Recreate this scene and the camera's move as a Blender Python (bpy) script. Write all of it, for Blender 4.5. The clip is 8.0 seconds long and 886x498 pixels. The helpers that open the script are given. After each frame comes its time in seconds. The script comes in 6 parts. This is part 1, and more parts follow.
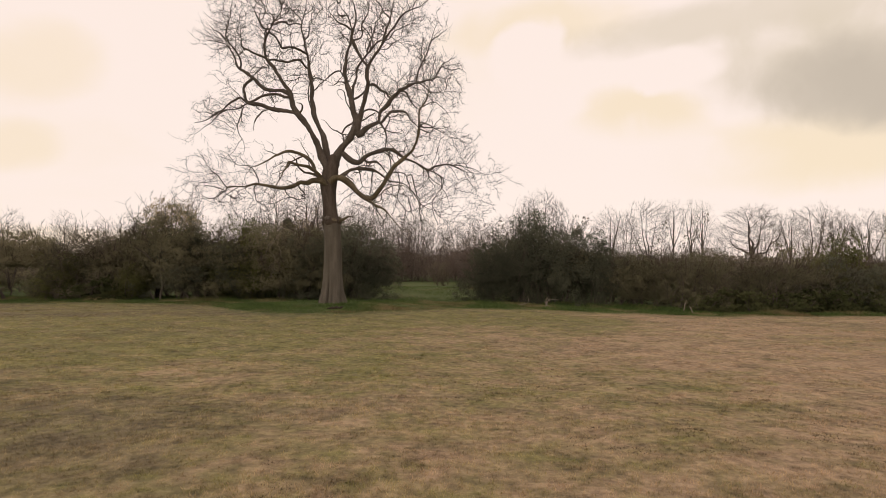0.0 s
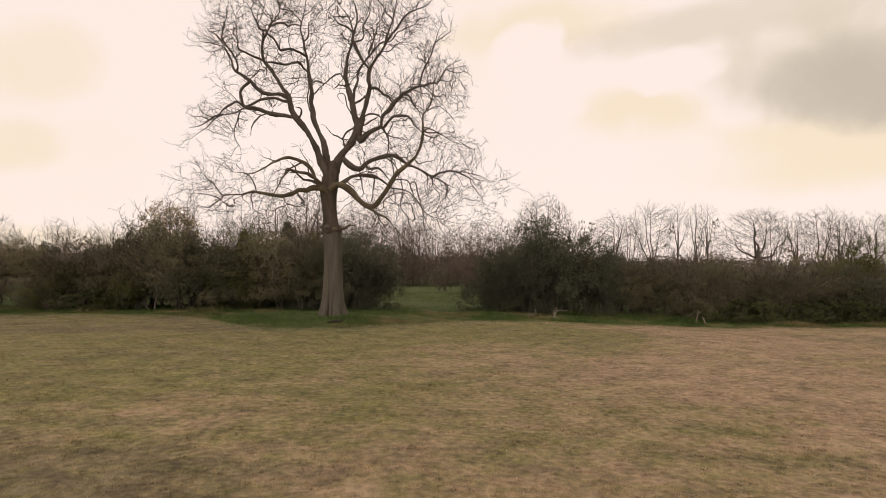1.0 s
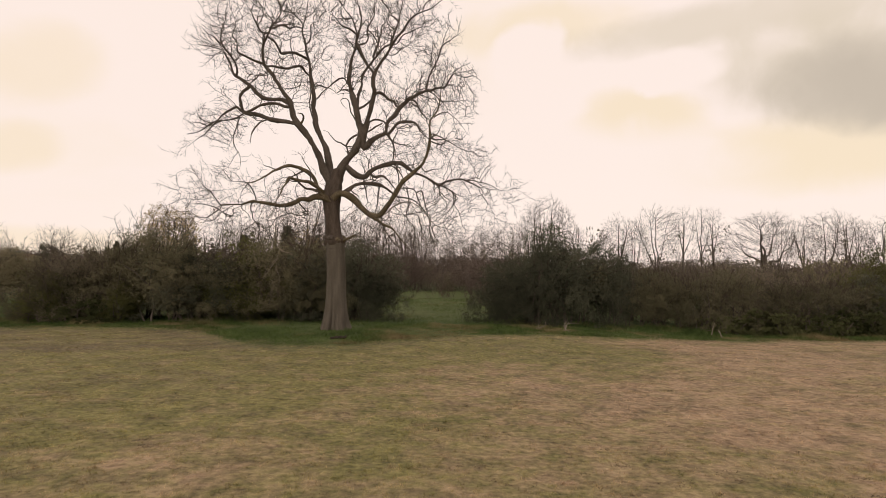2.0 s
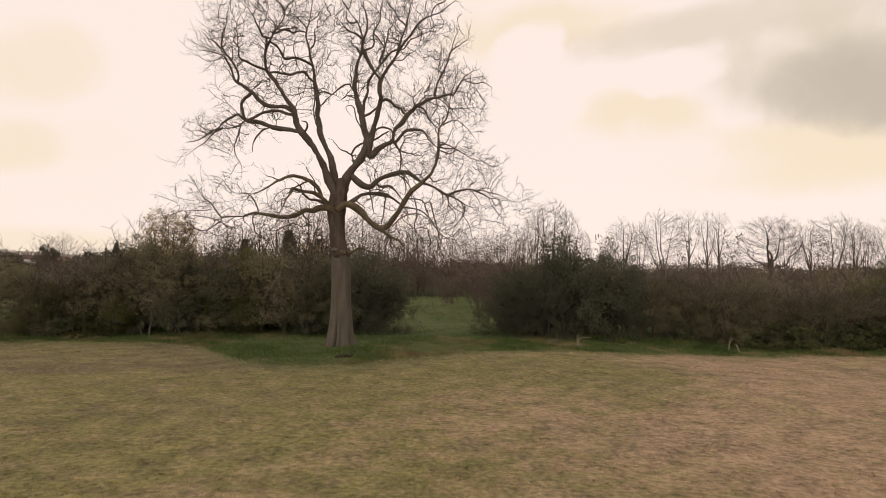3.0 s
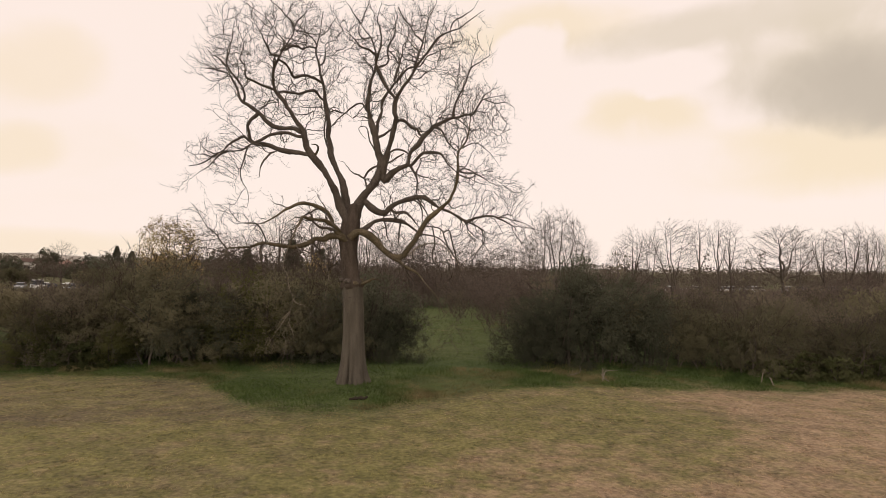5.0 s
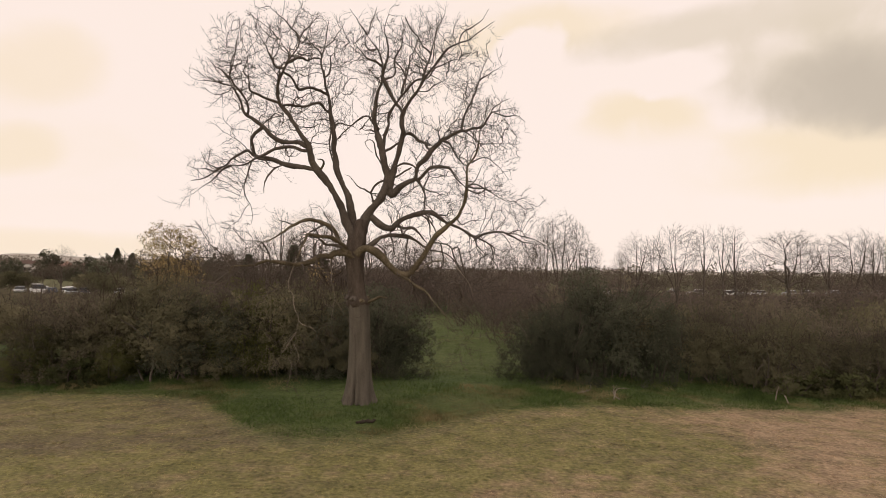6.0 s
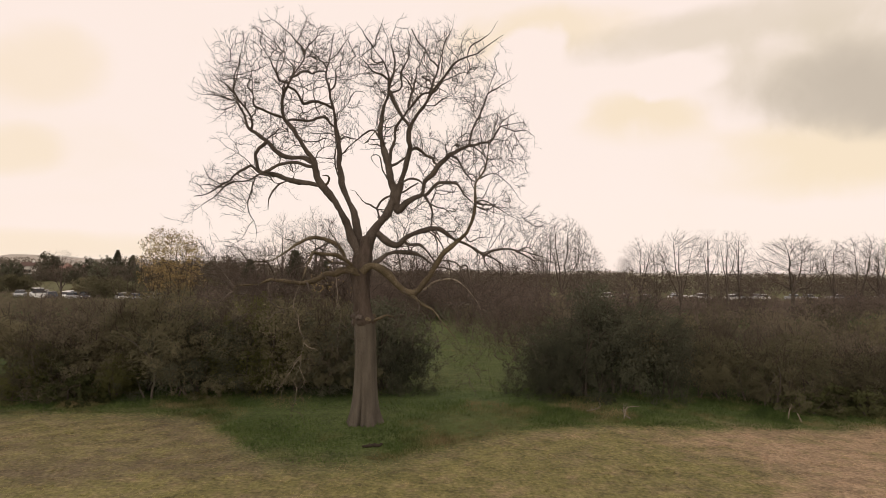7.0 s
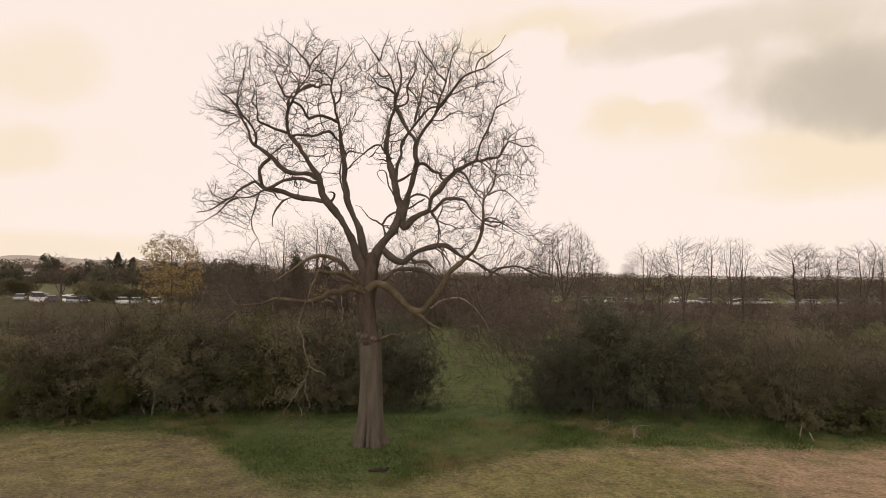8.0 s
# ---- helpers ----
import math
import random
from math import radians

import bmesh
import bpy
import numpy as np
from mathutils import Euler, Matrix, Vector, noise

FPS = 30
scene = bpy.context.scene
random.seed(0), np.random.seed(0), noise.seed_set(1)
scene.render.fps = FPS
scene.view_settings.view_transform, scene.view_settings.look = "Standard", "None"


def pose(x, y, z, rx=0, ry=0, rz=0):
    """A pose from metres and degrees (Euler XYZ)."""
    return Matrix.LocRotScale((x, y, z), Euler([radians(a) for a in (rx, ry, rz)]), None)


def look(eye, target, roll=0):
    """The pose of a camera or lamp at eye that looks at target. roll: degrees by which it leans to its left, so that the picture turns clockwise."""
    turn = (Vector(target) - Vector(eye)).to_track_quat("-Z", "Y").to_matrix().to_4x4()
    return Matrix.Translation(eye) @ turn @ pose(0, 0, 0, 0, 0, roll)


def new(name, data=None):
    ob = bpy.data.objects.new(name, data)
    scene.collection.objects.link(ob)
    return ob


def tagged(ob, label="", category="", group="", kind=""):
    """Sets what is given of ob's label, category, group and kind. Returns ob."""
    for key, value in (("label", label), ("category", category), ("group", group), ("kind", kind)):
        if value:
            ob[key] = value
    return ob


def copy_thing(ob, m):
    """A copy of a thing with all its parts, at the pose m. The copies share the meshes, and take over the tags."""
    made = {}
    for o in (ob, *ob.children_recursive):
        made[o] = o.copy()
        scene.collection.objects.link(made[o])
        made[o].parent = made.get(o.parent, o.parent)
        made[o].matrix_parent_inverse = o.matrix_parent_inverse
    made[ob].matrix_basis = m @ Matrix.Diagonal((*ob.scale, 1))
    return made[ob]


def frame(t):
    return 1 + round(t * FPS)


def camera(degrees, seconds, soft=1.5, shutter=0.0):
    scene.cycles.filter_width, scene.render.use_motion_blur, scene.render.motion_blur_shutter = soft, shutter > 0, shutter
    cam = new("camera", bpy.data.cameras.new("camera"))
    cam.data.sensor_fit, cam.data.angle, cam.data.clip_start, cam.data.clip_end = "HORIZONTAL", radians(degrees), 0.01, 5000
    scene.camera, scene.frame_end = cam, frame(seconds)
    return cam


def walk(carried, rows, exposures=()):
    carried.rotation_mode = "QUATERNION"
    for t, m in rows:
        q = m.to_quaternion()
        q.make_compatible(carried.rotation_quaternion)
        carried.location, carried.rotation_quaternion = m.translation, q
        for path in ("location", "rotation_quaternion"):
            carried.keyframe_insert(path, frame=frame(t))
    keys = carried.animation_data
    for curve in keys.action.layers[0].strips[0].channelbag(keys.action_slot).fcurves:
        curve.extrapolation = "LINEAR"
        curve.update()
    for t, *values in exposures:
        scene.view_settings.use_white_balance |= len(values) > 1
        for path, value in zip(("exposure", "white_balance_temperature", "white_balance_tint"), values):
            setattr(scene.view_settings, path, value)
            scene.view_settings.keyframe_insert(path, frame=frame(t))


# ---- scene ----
cam = camera(72.0, 8.0, soft=0.6)
# seconds, eye x, y, z, degrees of yaw, pitch and lean to the left
ROWS = [
    (0.0, -0.167, 0.001, 1.961, -0.316, 1.686, 0.399),
    (0.5, -0.243, 0.522, 2.170, -0.303, 1.721, 0.394),
    (1.0, -0.357, 1.045, 2.391, -0.294, 1.757, 0.402),
    (1.5, -0.500, 1.562, 2.624, -0.285, 1.793, 0.418),
    (3.0, -1.022, 2.997, 3.391, -0.260, 1.892, 0.476),
    (3.5, -1.207, 3.419, 3.668, -0.249, 1.922, 0.492),
    (4.0, -1.388, 3.807, 3.955, -0.237, 1.951, 0.505),
    (4.5, -1.564, 4.160, 4.249, -0.224, 1.980, 0.514),
    (6.0, -2.038, 5.015, 5.161, -0.178, 2.079, 0.539),
    (6.5, -2.177, 5.243, 5.467, -0.164, 2.123, 0.556),
    (7.0, -2.310, 5.451, 5.769, -0.150, 2.176, 0.583),
    (7.5, -2.438, 5.645, 6.065, -0.140, 2.242, 0.628),
    (8.0, -2.565, 5.835, 6.351, -0.135, 2.324, 0.694),
]
walk(cam, [(t, pose(x, y, z, 0, 0, yaw) @ pose(0, 0, 0, 90 + pitch) @ pose(0, 0, 0, 0, 0, lean))
           for t, x, y, z, yaw, pitch, lean in ROWS],
     exposures=[(0.0, 0.0), (8.0, 0.0)])



# ---- sky and light ----
def build_world():
    world = bpy.data.worlds.new("sky")
    scene.world = world
    world.use_nodes = True
    nt = world.node_tree
    nodes, links = nt.nodes, nt.links
    nodes.clear()
    out = nodes.new("ShaderNodeOutputWorld")
    sky = nodes.new("ShaderNodeTexSky")
    sky.sky_type = "NISHITA"
    sky.sun_disc = False
    sky.sun_elevation, sky.sun_rotation = radians(18), radians(-158)
    sky_bg = nodes.new("ShaderNodeBackground")
    sky_bg.inputs["Strength"].default_value = 0.08
    links.new(sky.outputs["Color"], sky_bg.inputs["Color"])

    coord = nodes.new("ShaderNodeTexCoord")
    stretch = nodes.new("ShaderNodeMapping")
    stretch.inputs["Scale"].default_value = (1.0, 1.0, 2.6)
    links.new(coord.outputs["Generated"], stretch.inputs["Vector"])

    def cloud_noise(scale, low, high, offset):
        move = nodes.new("ShaderNodeVectorMath")
        move.inputs[1].default_value = offset
        links.new(stretch.outputs["Vector"], move.inputs[0])
        n = nodes.new("ShaderNodeTexNoise")
        n.inputs["Scale"].default_value = scale
        n.inputs["Detail"].default_value = 5
        n.inputs["Roughness"].default_value = 0.5
        n.inputs["Distortion"].default_value = 0.4
        links.new(move.outputs[0], n.inputs["Vector"])
        m = nodes.new("ShaderNodeMapRange")
        m.interpolation_type = "SMOOTHSTEP"
        m.inputs["From Min"].default_value, m.inputs["From Max"].default_value = low, high
        links.new(n.outputs["Fac"], m.inputs["Value"])
        return m.outputs["Result"]

    def math_node(op, a, b):
        n = nodes.new("ShaderNodeMath")
        n.operation, n.use_clamp = op, True
        for socket, v in zip(n.inputs, (a, b)):
            if isinstance(v, float):
                socket.default_value = v
            else:
                links.new(v, socket)
        return n.outputs[0]

    def bank(direction, width, height, turn, inner=0.25, outer=1.25, ragged=0.7):
        """A cloud bank round a direction of the sky, with a ragged edge."""
        d = Vector(direction).normalized()
        side = d.cross(Vector((0, 0, 1))).normalized()
        up = side.cross(d)
        a = side * math.cos(turn) + up * math.sin(turn)
        b = up * math.cos(turn) - side * math.sin(turn)
        total = None
        for axis, size in ((a, width), (b, height)):
            dot = nodes.new("ShaderNodeVectorMath")
            dot.operation = "DOT_PRODUCT"
            links.new(coord.outputs["Generated"], dot.inputs[0])
            dot.inputs[1].default_value = axis / size
            sq = nodes.new("ShaderNodeMath")
            sq.operation = "POWER"
            sub = nodes.new("ShaderNodeMath")
            sub.operation = "SUBTRACT"
            links.new(dot.outputs["Value"], sub.inputs[0])
            sub.inputs[1].default_value = d.dot(axis / size)
            ab = nodes.new("ShaderNodeMath")
            ab.operation = "ABSOLUTE"
            links.new(sub.outputs[0], ab.inputs[0])
            links.new(ab.outputs[0], sq.inputs[0])
            sq.inputs[1].default_value = 2.0
            if total is None:
                total = sq.outputs[0]
            else:
                add = nodes.new("ShaderNodeMath")
                links.new(total, add.inputs[0])
                links.new(sq.outputs[0], add.inputs[1])
                total = add.outputs[0]
        n = nodes.new("ShaderNodeTexNoise")
        n.inputs["Scale"].default_value, n.inputs["Detail"].default_value = 11.0, 4
        n.inputs["Roughness"].default_value, n.inputs["Distortion"].default_value = 0.5, 0.3
        links.new(coord.outputs["Generated"], n.inputs["Vector"])
        warp = nodes.new("ShaderNodeMath")
        warp.operation = "MULTIPLY_ADD"
        links.new(n.outputs["Fac"], warp.inputs[0])
        warp.inputs[1].default_value, warp.inputs[2].default_value = ragged * 2, -ragged
        add = nodes.new("ShaderNodeMath")
        links.new(total, add.inputs[0])
        links.new(warp.outputs[0], add.inputs[1])
        m = nodes.new("ShaderNodeMapRange")
        m.interpolation_type = "SMOOTHSTEP"
        m.inputs["From Min"].default_value, m.inputs["From Max"].default_value = inner, outer
        m.inputs["To Min"].default_value, m.inputs["To Max"].default_value = 1.0, 0.0
        links.new(add.outputs[0], m.inputs["Value"])
        return m.outputs["Result"]

    def blend(fac, a, b):
        m = nodes.new("ShaderNodeMix")
        m.data_type = "RGBA"
        links.new(fac, m.inputs[0])
        for socket, v in ((m.inputs[6], a), (m.inputs[7], b)):
            if isinstance(v, tuple):
                socket.default_value = (*v, 1)
            else:
                links.new(v, socket)
        return m.outputs[2]

    white, cream, grey, pale_grey = SKY_COLOURS
    col = blend(math_node("MULTIPLY", cloud_noise(3.0, 0.50, 0.72, (3.1, 0.4, 1.7)), 0.14), white, cream)
    col = blend(math_node("MULTIPLY", bank((0.669, 1.0, 0.206), 0.251, 0.057, 0.0, 0.1, 1.5, 0.8), 0.85), col, cream)
    col = blend(math_node("MULTIPLY", bank((0.326, 1.0, 0.253), 0.103, 0.047, 0.0, 0.2, 1.4, 0.9), 0.8), col, cream)
    col = blend(math_node("MULTIPLY", bank((0.169, 1.0, 0.396), 0.162, 0.038, 0.05, 0.1, 1.5, 0.9), 0.7), col, cream)
    col = blend(math_node("MULTIPLY", bank((-0.665, 1.0, 0.336), 0.082, 0.052, 0.3, 0.1, 1.5, 0.9), 0.55), col, cream)
    col = blend(math_node("MULTIPLY", bank((-0.703, 1.0, 0.197), 0.067, 0.034, 0.2, 0.1, 1.5, 0.9), 0.6), col, cream)
    col = blend(math_node("MULTIPLY", bank((-0.693, 1.0, 0.038), 0.198, 0.023, 0.0, 0.1, 1.6, 0.6), 0.55), col, cream)
    col = blend(math_node("MULTIPLY", bank((0.465, 1.0, 0.415), 0.260, 0.033, 0.03, 0.1, 1.5, 0.9), 0.75), col, pale_grey)
    col = blend(math_node("MULTIPLY", bank((0.655, 1.0, 0.340), 0.175, 0.080, -0.12, 0.0, 1.5, 0.9), 0.9), col, pale_grey)
    col = blend(math_node("MULTIPLY", bank((0.725, 1.0, 0.318), 0.165, 0.060, -0.10, -0.1, 1.5, 0.9), 0.95), col, grey)
    col = blend(math_node("MULTIPLY", bank((0.386, 1.0, 0.329), 0.079, 0.037, 0.05, 0.45, 1.05, 1.1), 1.0), col, white)
    col = blend(math_node("MULTIPLY", bank((0.146, 1.0, 0.350), 0.074, 0.054, 0.0, 0.4, 1.1, 1.1), 1.0), col, white)
    col = blend(math_node("MULTIPLY", bank((0.206, 1.0, 0.169), 0.287, 0.072, 0.0, 0.2, 1.4, 1.0), 0.9), col, white)
    cloud_bg = nodes.new("ShaderNodeBackground")
    cloud_bg.inputs["Strength"].default_value = SKY_STRENGTH
    links.new(col, cloud_bg.inputs["Color"])
    mix = nodes.new("ShaderNodeMixShader")
    mix.inputs[0].default_value = 0.94
    links.new(sky_bg.outputs[0], mix.inputs[1])
    links.new(cloud_bg.outputs[0], mix.inputs[2])
    links.new(mix.outputs[0], out.inputs["Surface"])


SKY_COLOURS = ((1.045, 0.88, 0.795), (0.97, 0.79, 0.56), (0.605, 0.510, 0.408), (0.79, 0.668, 0.525))
SKY_STRENGTH = 1.0
build_world()

sun_data = bpy.data.lights.new("sun", "SUN")
sun_data.energy, sun_data.angle, sun_data.color = 0.5, radians(25), (1.0, 0.9, 0.78)
sun = new("sun", sun_data)
sun.matrix_world = look((-20, -50, 17.5), (0, 0, 0))


# ---- materials ----
def material(name, stops, scale=2.0, fine=25.0, rough=0.9, bump=0.3, island=0.0, objvary=0.0, attr=None, attr_stops=None, attr2=None, attr2_stops=None, attr3=None, attr3_stops=None, patchy=0.0,
             stretch=(1, 1, 1), coarse_mix=0.55, spec=0.2, through_light=0.0, grain=0.0, contrast=1.0):
    """Colour ramp over two scales of noise, with optional shift per island, per object and by a stored value."""
    m = bpy.data.materials.new(name)
    m.use_nodes = True
    nodes, links = m.node_tree.nodes, m.node_tree.links
    bsdf = nodes["Principled BSDF"]
    bsdf.inputs["Roughness"].default_value = rough
    bsdf.inputs["Specular IOR Level"].default_value = spec
    geo = nodes.new("ShaderNodeNewGeometry")
    mp = nodes.new("ShaderNodeMapping")
    mp.inputs["Scale"].default_value = stretch
    links.new(geo.outputs["Position"], mp.inputs["Vector"])

    def noise_at(s, detail=4):
        n = nodes.new("ShaderNodeTexNoise")
        n.inputs["Scale"].default_value, n.inputs["Detail"].default_value = s, detail
        links.new(mp.outputs["Vector"], n.inputs["Vector"])
        return n.outputs["Fac"]

    def two(op, a, b):
        n = nodes.new("ShaderNodeMath")
        n.operation = op
        for socket, v in zip(n.inputs, (a, b)):
            if isinstance(v, (int, float)):
                socket.default_value = v
            else:
                links.new(v, socket)
        return n.outputs[0]

    big, small = noise_at(scale), noise_at(fine, 5)
    val = two("ADD", two("MULTIPLY", big, coarse_mix), two("MULTIPLY", small, 1 - coarse_mix))
    if grain:
        grains = noise_at(grain, 4)
        val = two("ADD", two("MULTIPLY", val, 0.8), two("MULTIPLY", grains, 0.2))
        small = two("ADD", small, two("MULTIPLY", grains, 0.4))
    if contrast != 1.0:
        val = two("ADD", two("MULTIPLY", two("SUBTRACT", val, 0.5), contrast), 0.5)
    if island:
        val = two("ADD", val, two("MULTIPLY", two("SUBTRACT", geo.outputs["Random Per Island"], 0.5), island))
    if objvary:
        info = nodes.new("ShaderNodeObjectInfo")
        val = two("ADD", val, two("MULTIPLY", two("SUBTRACT", info.outputs["Random"], 0.5), objvary))

    def ramp(values, source):
        r = nodes.new("ShaderNodeValToRGB")
        while len(r.color_ramp.elements) < len(values):
            r.color_ramp.elements.new(0.5)
        for e, (p, c) in zip(r.color_ramp.elements, values):
            e.position, e.color = p, (*c, 1)
        links.new(source, r.inputs["Fac"])
        return r.outputs["Color"]

    col = ramp(stops, val)
    for key, key_stops in ((attr, attr_stops), (attr3, attr3_stops), (attr2, attr2_stops)):
        if not key:
            continue
        a = nodes.new("ShaderNodeAttribute")
        a.attribute_name = key
        other = ramp(key_stops, val)
        mix = nodes.new("ShaderNodeMix")
        mix.data_type = "RGBA"
        share = a.outputs["Fac"]
        if patchy and key in (attr, attr3):
            a_scale, b_scale = (0.9, 3.1) if key == attr else (1.4, 5.0)
            blotch = two("SUBTRACT", two("MULTIPLY", two("ADD", noise_at(a_scale, 5), noise_at(b_scale, 4)), 0.5), 0.5)
            edge = nodes.new("ShaderNodeMath")
            edge.operation, edge.use_clamp = "MULTIPLY_ADD", True
            links.new(blotch, edge.inputs[0])
            edge.inputs[1].default_value = patchy
            links.new(share, edge.inputs[2])
            share = edge.outputs[0]
        links.new(share, mix.inputs[0])
        links.new(col, mix.inputs[6])
        links.new(other, mix.inputs[7])
        col = mix.outputs[2]
    links.new(col, bsdf.inputs["Base Color"])
    if through_light:
        leaf = nodes.new("ShaderNodeBsdfTranslucent")
        links.new(col, leaf.inputs["Color"])
        mix = nodes.new("ShaderNodeMixShader")
        mix.inputs[0].default_value = through_light
        links.new(bsdf.outputs[0], mix.inputs[1])
        links.new(leaf.outputs[0], mix.inputs[2])
        links.new(mix.outputs[0], nodes["Material Output"].inputs["Surface"])
    if bump:
        b = nodes.new("ShaderNodeBump")
        b.inputs["Strength"].default_value, b.inputs["Distance"].default_value = bump, 0.05 if grain else 0.03
        links.new(small, b.inputs["Height"])
        links.new(b.outputs["Normal"], bsdf.inputs["Normal"])
    return m


def plain(name, colour, rough=0.5, metal=0.0, spec=0.5):
    m = bpy.data.materials.new(name)
    m.use_nodes = True
    b = m.node_tree.nodes["Principled BSDF"]
    b.inputs["Base Color"].default_value = (*colour, 1)
    b.inputs["Roughness"].default_value, b.inputs["Metallic"].default_value = rough, metal
    b.inputs["Specular IOR Level"].default_value = spec
    return m


DRY = [(0.30, (0.1390, 0.0981, 0.0620)), (0.40, (0.2360, 0.1683, 0.1075)), (0.50, (0.3070, 0.2213, 0.1395)), (0.60, (0.3840, 0.2782, 0.1765)), (0.70, (0.4500, 0.3339, 0.2125))]
GREEN = [(0.30, (0.0718, 0.0673, 0.0281)), (0.40, (0.1242, 0.1172, 0.0455)), (0.50, (0.1739, 0.1603, 0.0616)), (0.60, (0.2318, 0.2087, 0.0830)), (0.70, (0.2898, 0.2559, 0.1098))]
WORN = [(0.36, (0.082, 0.066, 0.039)), (0.45, (0.116, 0.094, 0.055)), (0.54, (0.155, 0.126, 0.075)), (0.64, (0.21, 0.172, 0.104))]
LUSH = [(0.34, (0.0363, 0.0552, 0.0163)), (0.46, (0.0544, 0.0828, 0.0236)), (0.56, (0.0762, 0.1104, 0.0319)), (0.7, (0.1179, 0.1426, 0.0530))]
BROWN = [(0.3, (0.085, 0.066, 0.032)), (0.7, (0.22, 0.175, 0.09))]
# shade in the gaps between tufts is coloured in, by the bump's own noise
field_mat = material("meadow_ground", DRY, 1.3, 8.5, 0.95, 1.0, grain=30.0, contrast=1.3, patchy=3.2, attr="green", attr_stops=GREEN, attr2="lush", attr2_stops=LUSH, attr3="worn", attr3_stops=WORN, coarse_mix=0.38)
lighter = lambda stops, k: [(q, tuple(min(0.8, v * k) for v in c)) for q, c in stops]
blade_mat = material("meadow_blades", lighter(DRY, 1.55), 1.3, 8.5, 0.85, 0, island=0.10, attr3="worn", attr3_stops=lighter(WORN, 1.9), patchy=3.2, attr="green", attr_stops=lighter(GREEN, 1.6), coarse_mix=0.38, through_light=0.5, contrast=1.2)
verge_blade_mat = material("verge_blades", lighter(LUSH, 1.4), 0.9, 7.0, 0.8, 0, island=0.2, attr="brown", attr_stops=lighter(BROWN, 1.6), through_light=0.45)
bark_low = material("pale_bark", [(0.3, (0.070, 0.061, 0.047)), (0.5, (0.117, 0.101, 0.079)), (0.7, (0.168, 0.145, 0.116))], 1.6, 30, 0.95, 0.9, stretch=(3, 3, 0.5))
bark_mat = material("dark_bark", [(0.3, (0.060, 0.049, 0.040)), (0.5, (0.108, 0.089, 0.073)), (0.72, (0.182, 0.154, 0.128))], 2.0, 26, 0.95, 0.9)
red_bark = material("red_bark", [(0.3, (0.047, 0.036, 0.028)), (0.5, (0.086, 0.067, 0.053)), (0.72, (0.142, 0.115, 0.092))], 2.0, 24, 0.95, 0.9, stretch=(2, 2, 0.6))
# mossy bark; light from above on the low limbs is brightened into its colour
mossy_lit_mat = material("mossy_lit_bark", [(0.3, (0.0570, 0.0454, 0.0274)), (0.5, (0.1200, 0.0966, 0.0605)), (0.7, (0.2250, 0.1830, 0.1224))], 2.2, 22, 0.95, 0.8)
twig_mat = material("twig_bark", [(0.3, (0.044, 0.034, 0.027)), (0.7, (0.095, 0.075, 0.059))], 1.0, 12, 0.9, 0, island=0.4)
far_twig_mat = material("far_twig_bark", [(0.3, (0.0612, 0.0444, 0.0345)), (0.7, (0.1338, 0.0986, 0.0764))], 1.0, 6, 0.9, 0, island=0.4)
bramble_mat = material("bramble_leaves", [(0.2, (0.0575, 0.0644, 0.0276)), (0.5, (0.1035, 0.1127, 0.0483)), (0.8, (0.1667, 0.1725, 0.0828))], 0.6, 5, 0.85, 0, island=0.04, objvary=0.4, through_light=0.5, spec=0.05)
rotten_mat = material("rotten_wood", [(0.3, (0.025, 0.02, 0.015)), (0.7, (0.06, 0.048, 0.036))], 3, 30, 0.95, 0.5)
grey_wood = material("grey_dead_wood", [(0.3, (0.15, 0.124, 0.097)), (0.7, (0.31, 0.262, 0.21))], 3, 30, 0.9, 0.4)
dead_mat = material("bleached_wood", [(0.3, (0.20, 0.165, 0.125)), (0.7, (0.38, 0.32, 0.25))], 3, 30, 0.9, 0.4)
thorn_mat = material("hedge_leaves", [(0.2, (0.0903, 0.0866, 0.0529)), (0.5, (0.1686, 0.1551, 0.0951)), (0.8, (0.2862, 0.2535, 0.1581))], 0.5, 4, 0.9, 0, island=0.04, objvary=0.45, through_light=0.5, spec=0.05)
dark_leaf_mat = material("evergreen_leaves", [(0.2, (0.0616, 0.0652, 0.047)), (0.5, (0.112, 0.1152, 0.0784)), (0.8, (0.224, 0.2227, 0.1546))], 0.6, 5, 0.8, 0, island=0.04, objvary=0.25, through_light=0.5, spec=0.05)
privet_mat = material("privet_leaves", [(0.2, (0.075, 0.078, 0.030)), (0.5, (0.125, 0.128, 0.048)), (0.8, (0.20, 0.195, 0.085))], 0.6, 5, 0.85, 0, island=0.04, through_light=0.5, spec=0.05)
russet_mat = material("russet_twigs", [(0.2, (0.1031, 0.0797, 0.0663)), (0.5, (0.1637, 0.1287, 0.1086)), (0.8, (0.2425, 0.196, 0.1656))], 0.3, 4, 0.9, 0, island=0.25, objvary=0.35, through_light=0.45, spec=0.05)
scrub_mat = material("scrub_leaves", [(0.2, (0.0873, 0.0772, 0.055)), (0.5, (0.1527, 0.1338, 0.0934)), (0.8, (0.2401, 0.205, 0.1467))], 0.3, 3, 0.9, 0, island=0.04, objvary=0.6, through_light=0.5, spec=0.05)
autumn_mat = material("autumn_leaves", [(0.25, (0.192, 0.1356, 0.0552)), (0.5, (0.36, 0.264, 0.1176)), (0.75, (0.552, 0.432, 0.216))], 0.6, 5, 0.8, 0, island=0.5, through_light=0.4)
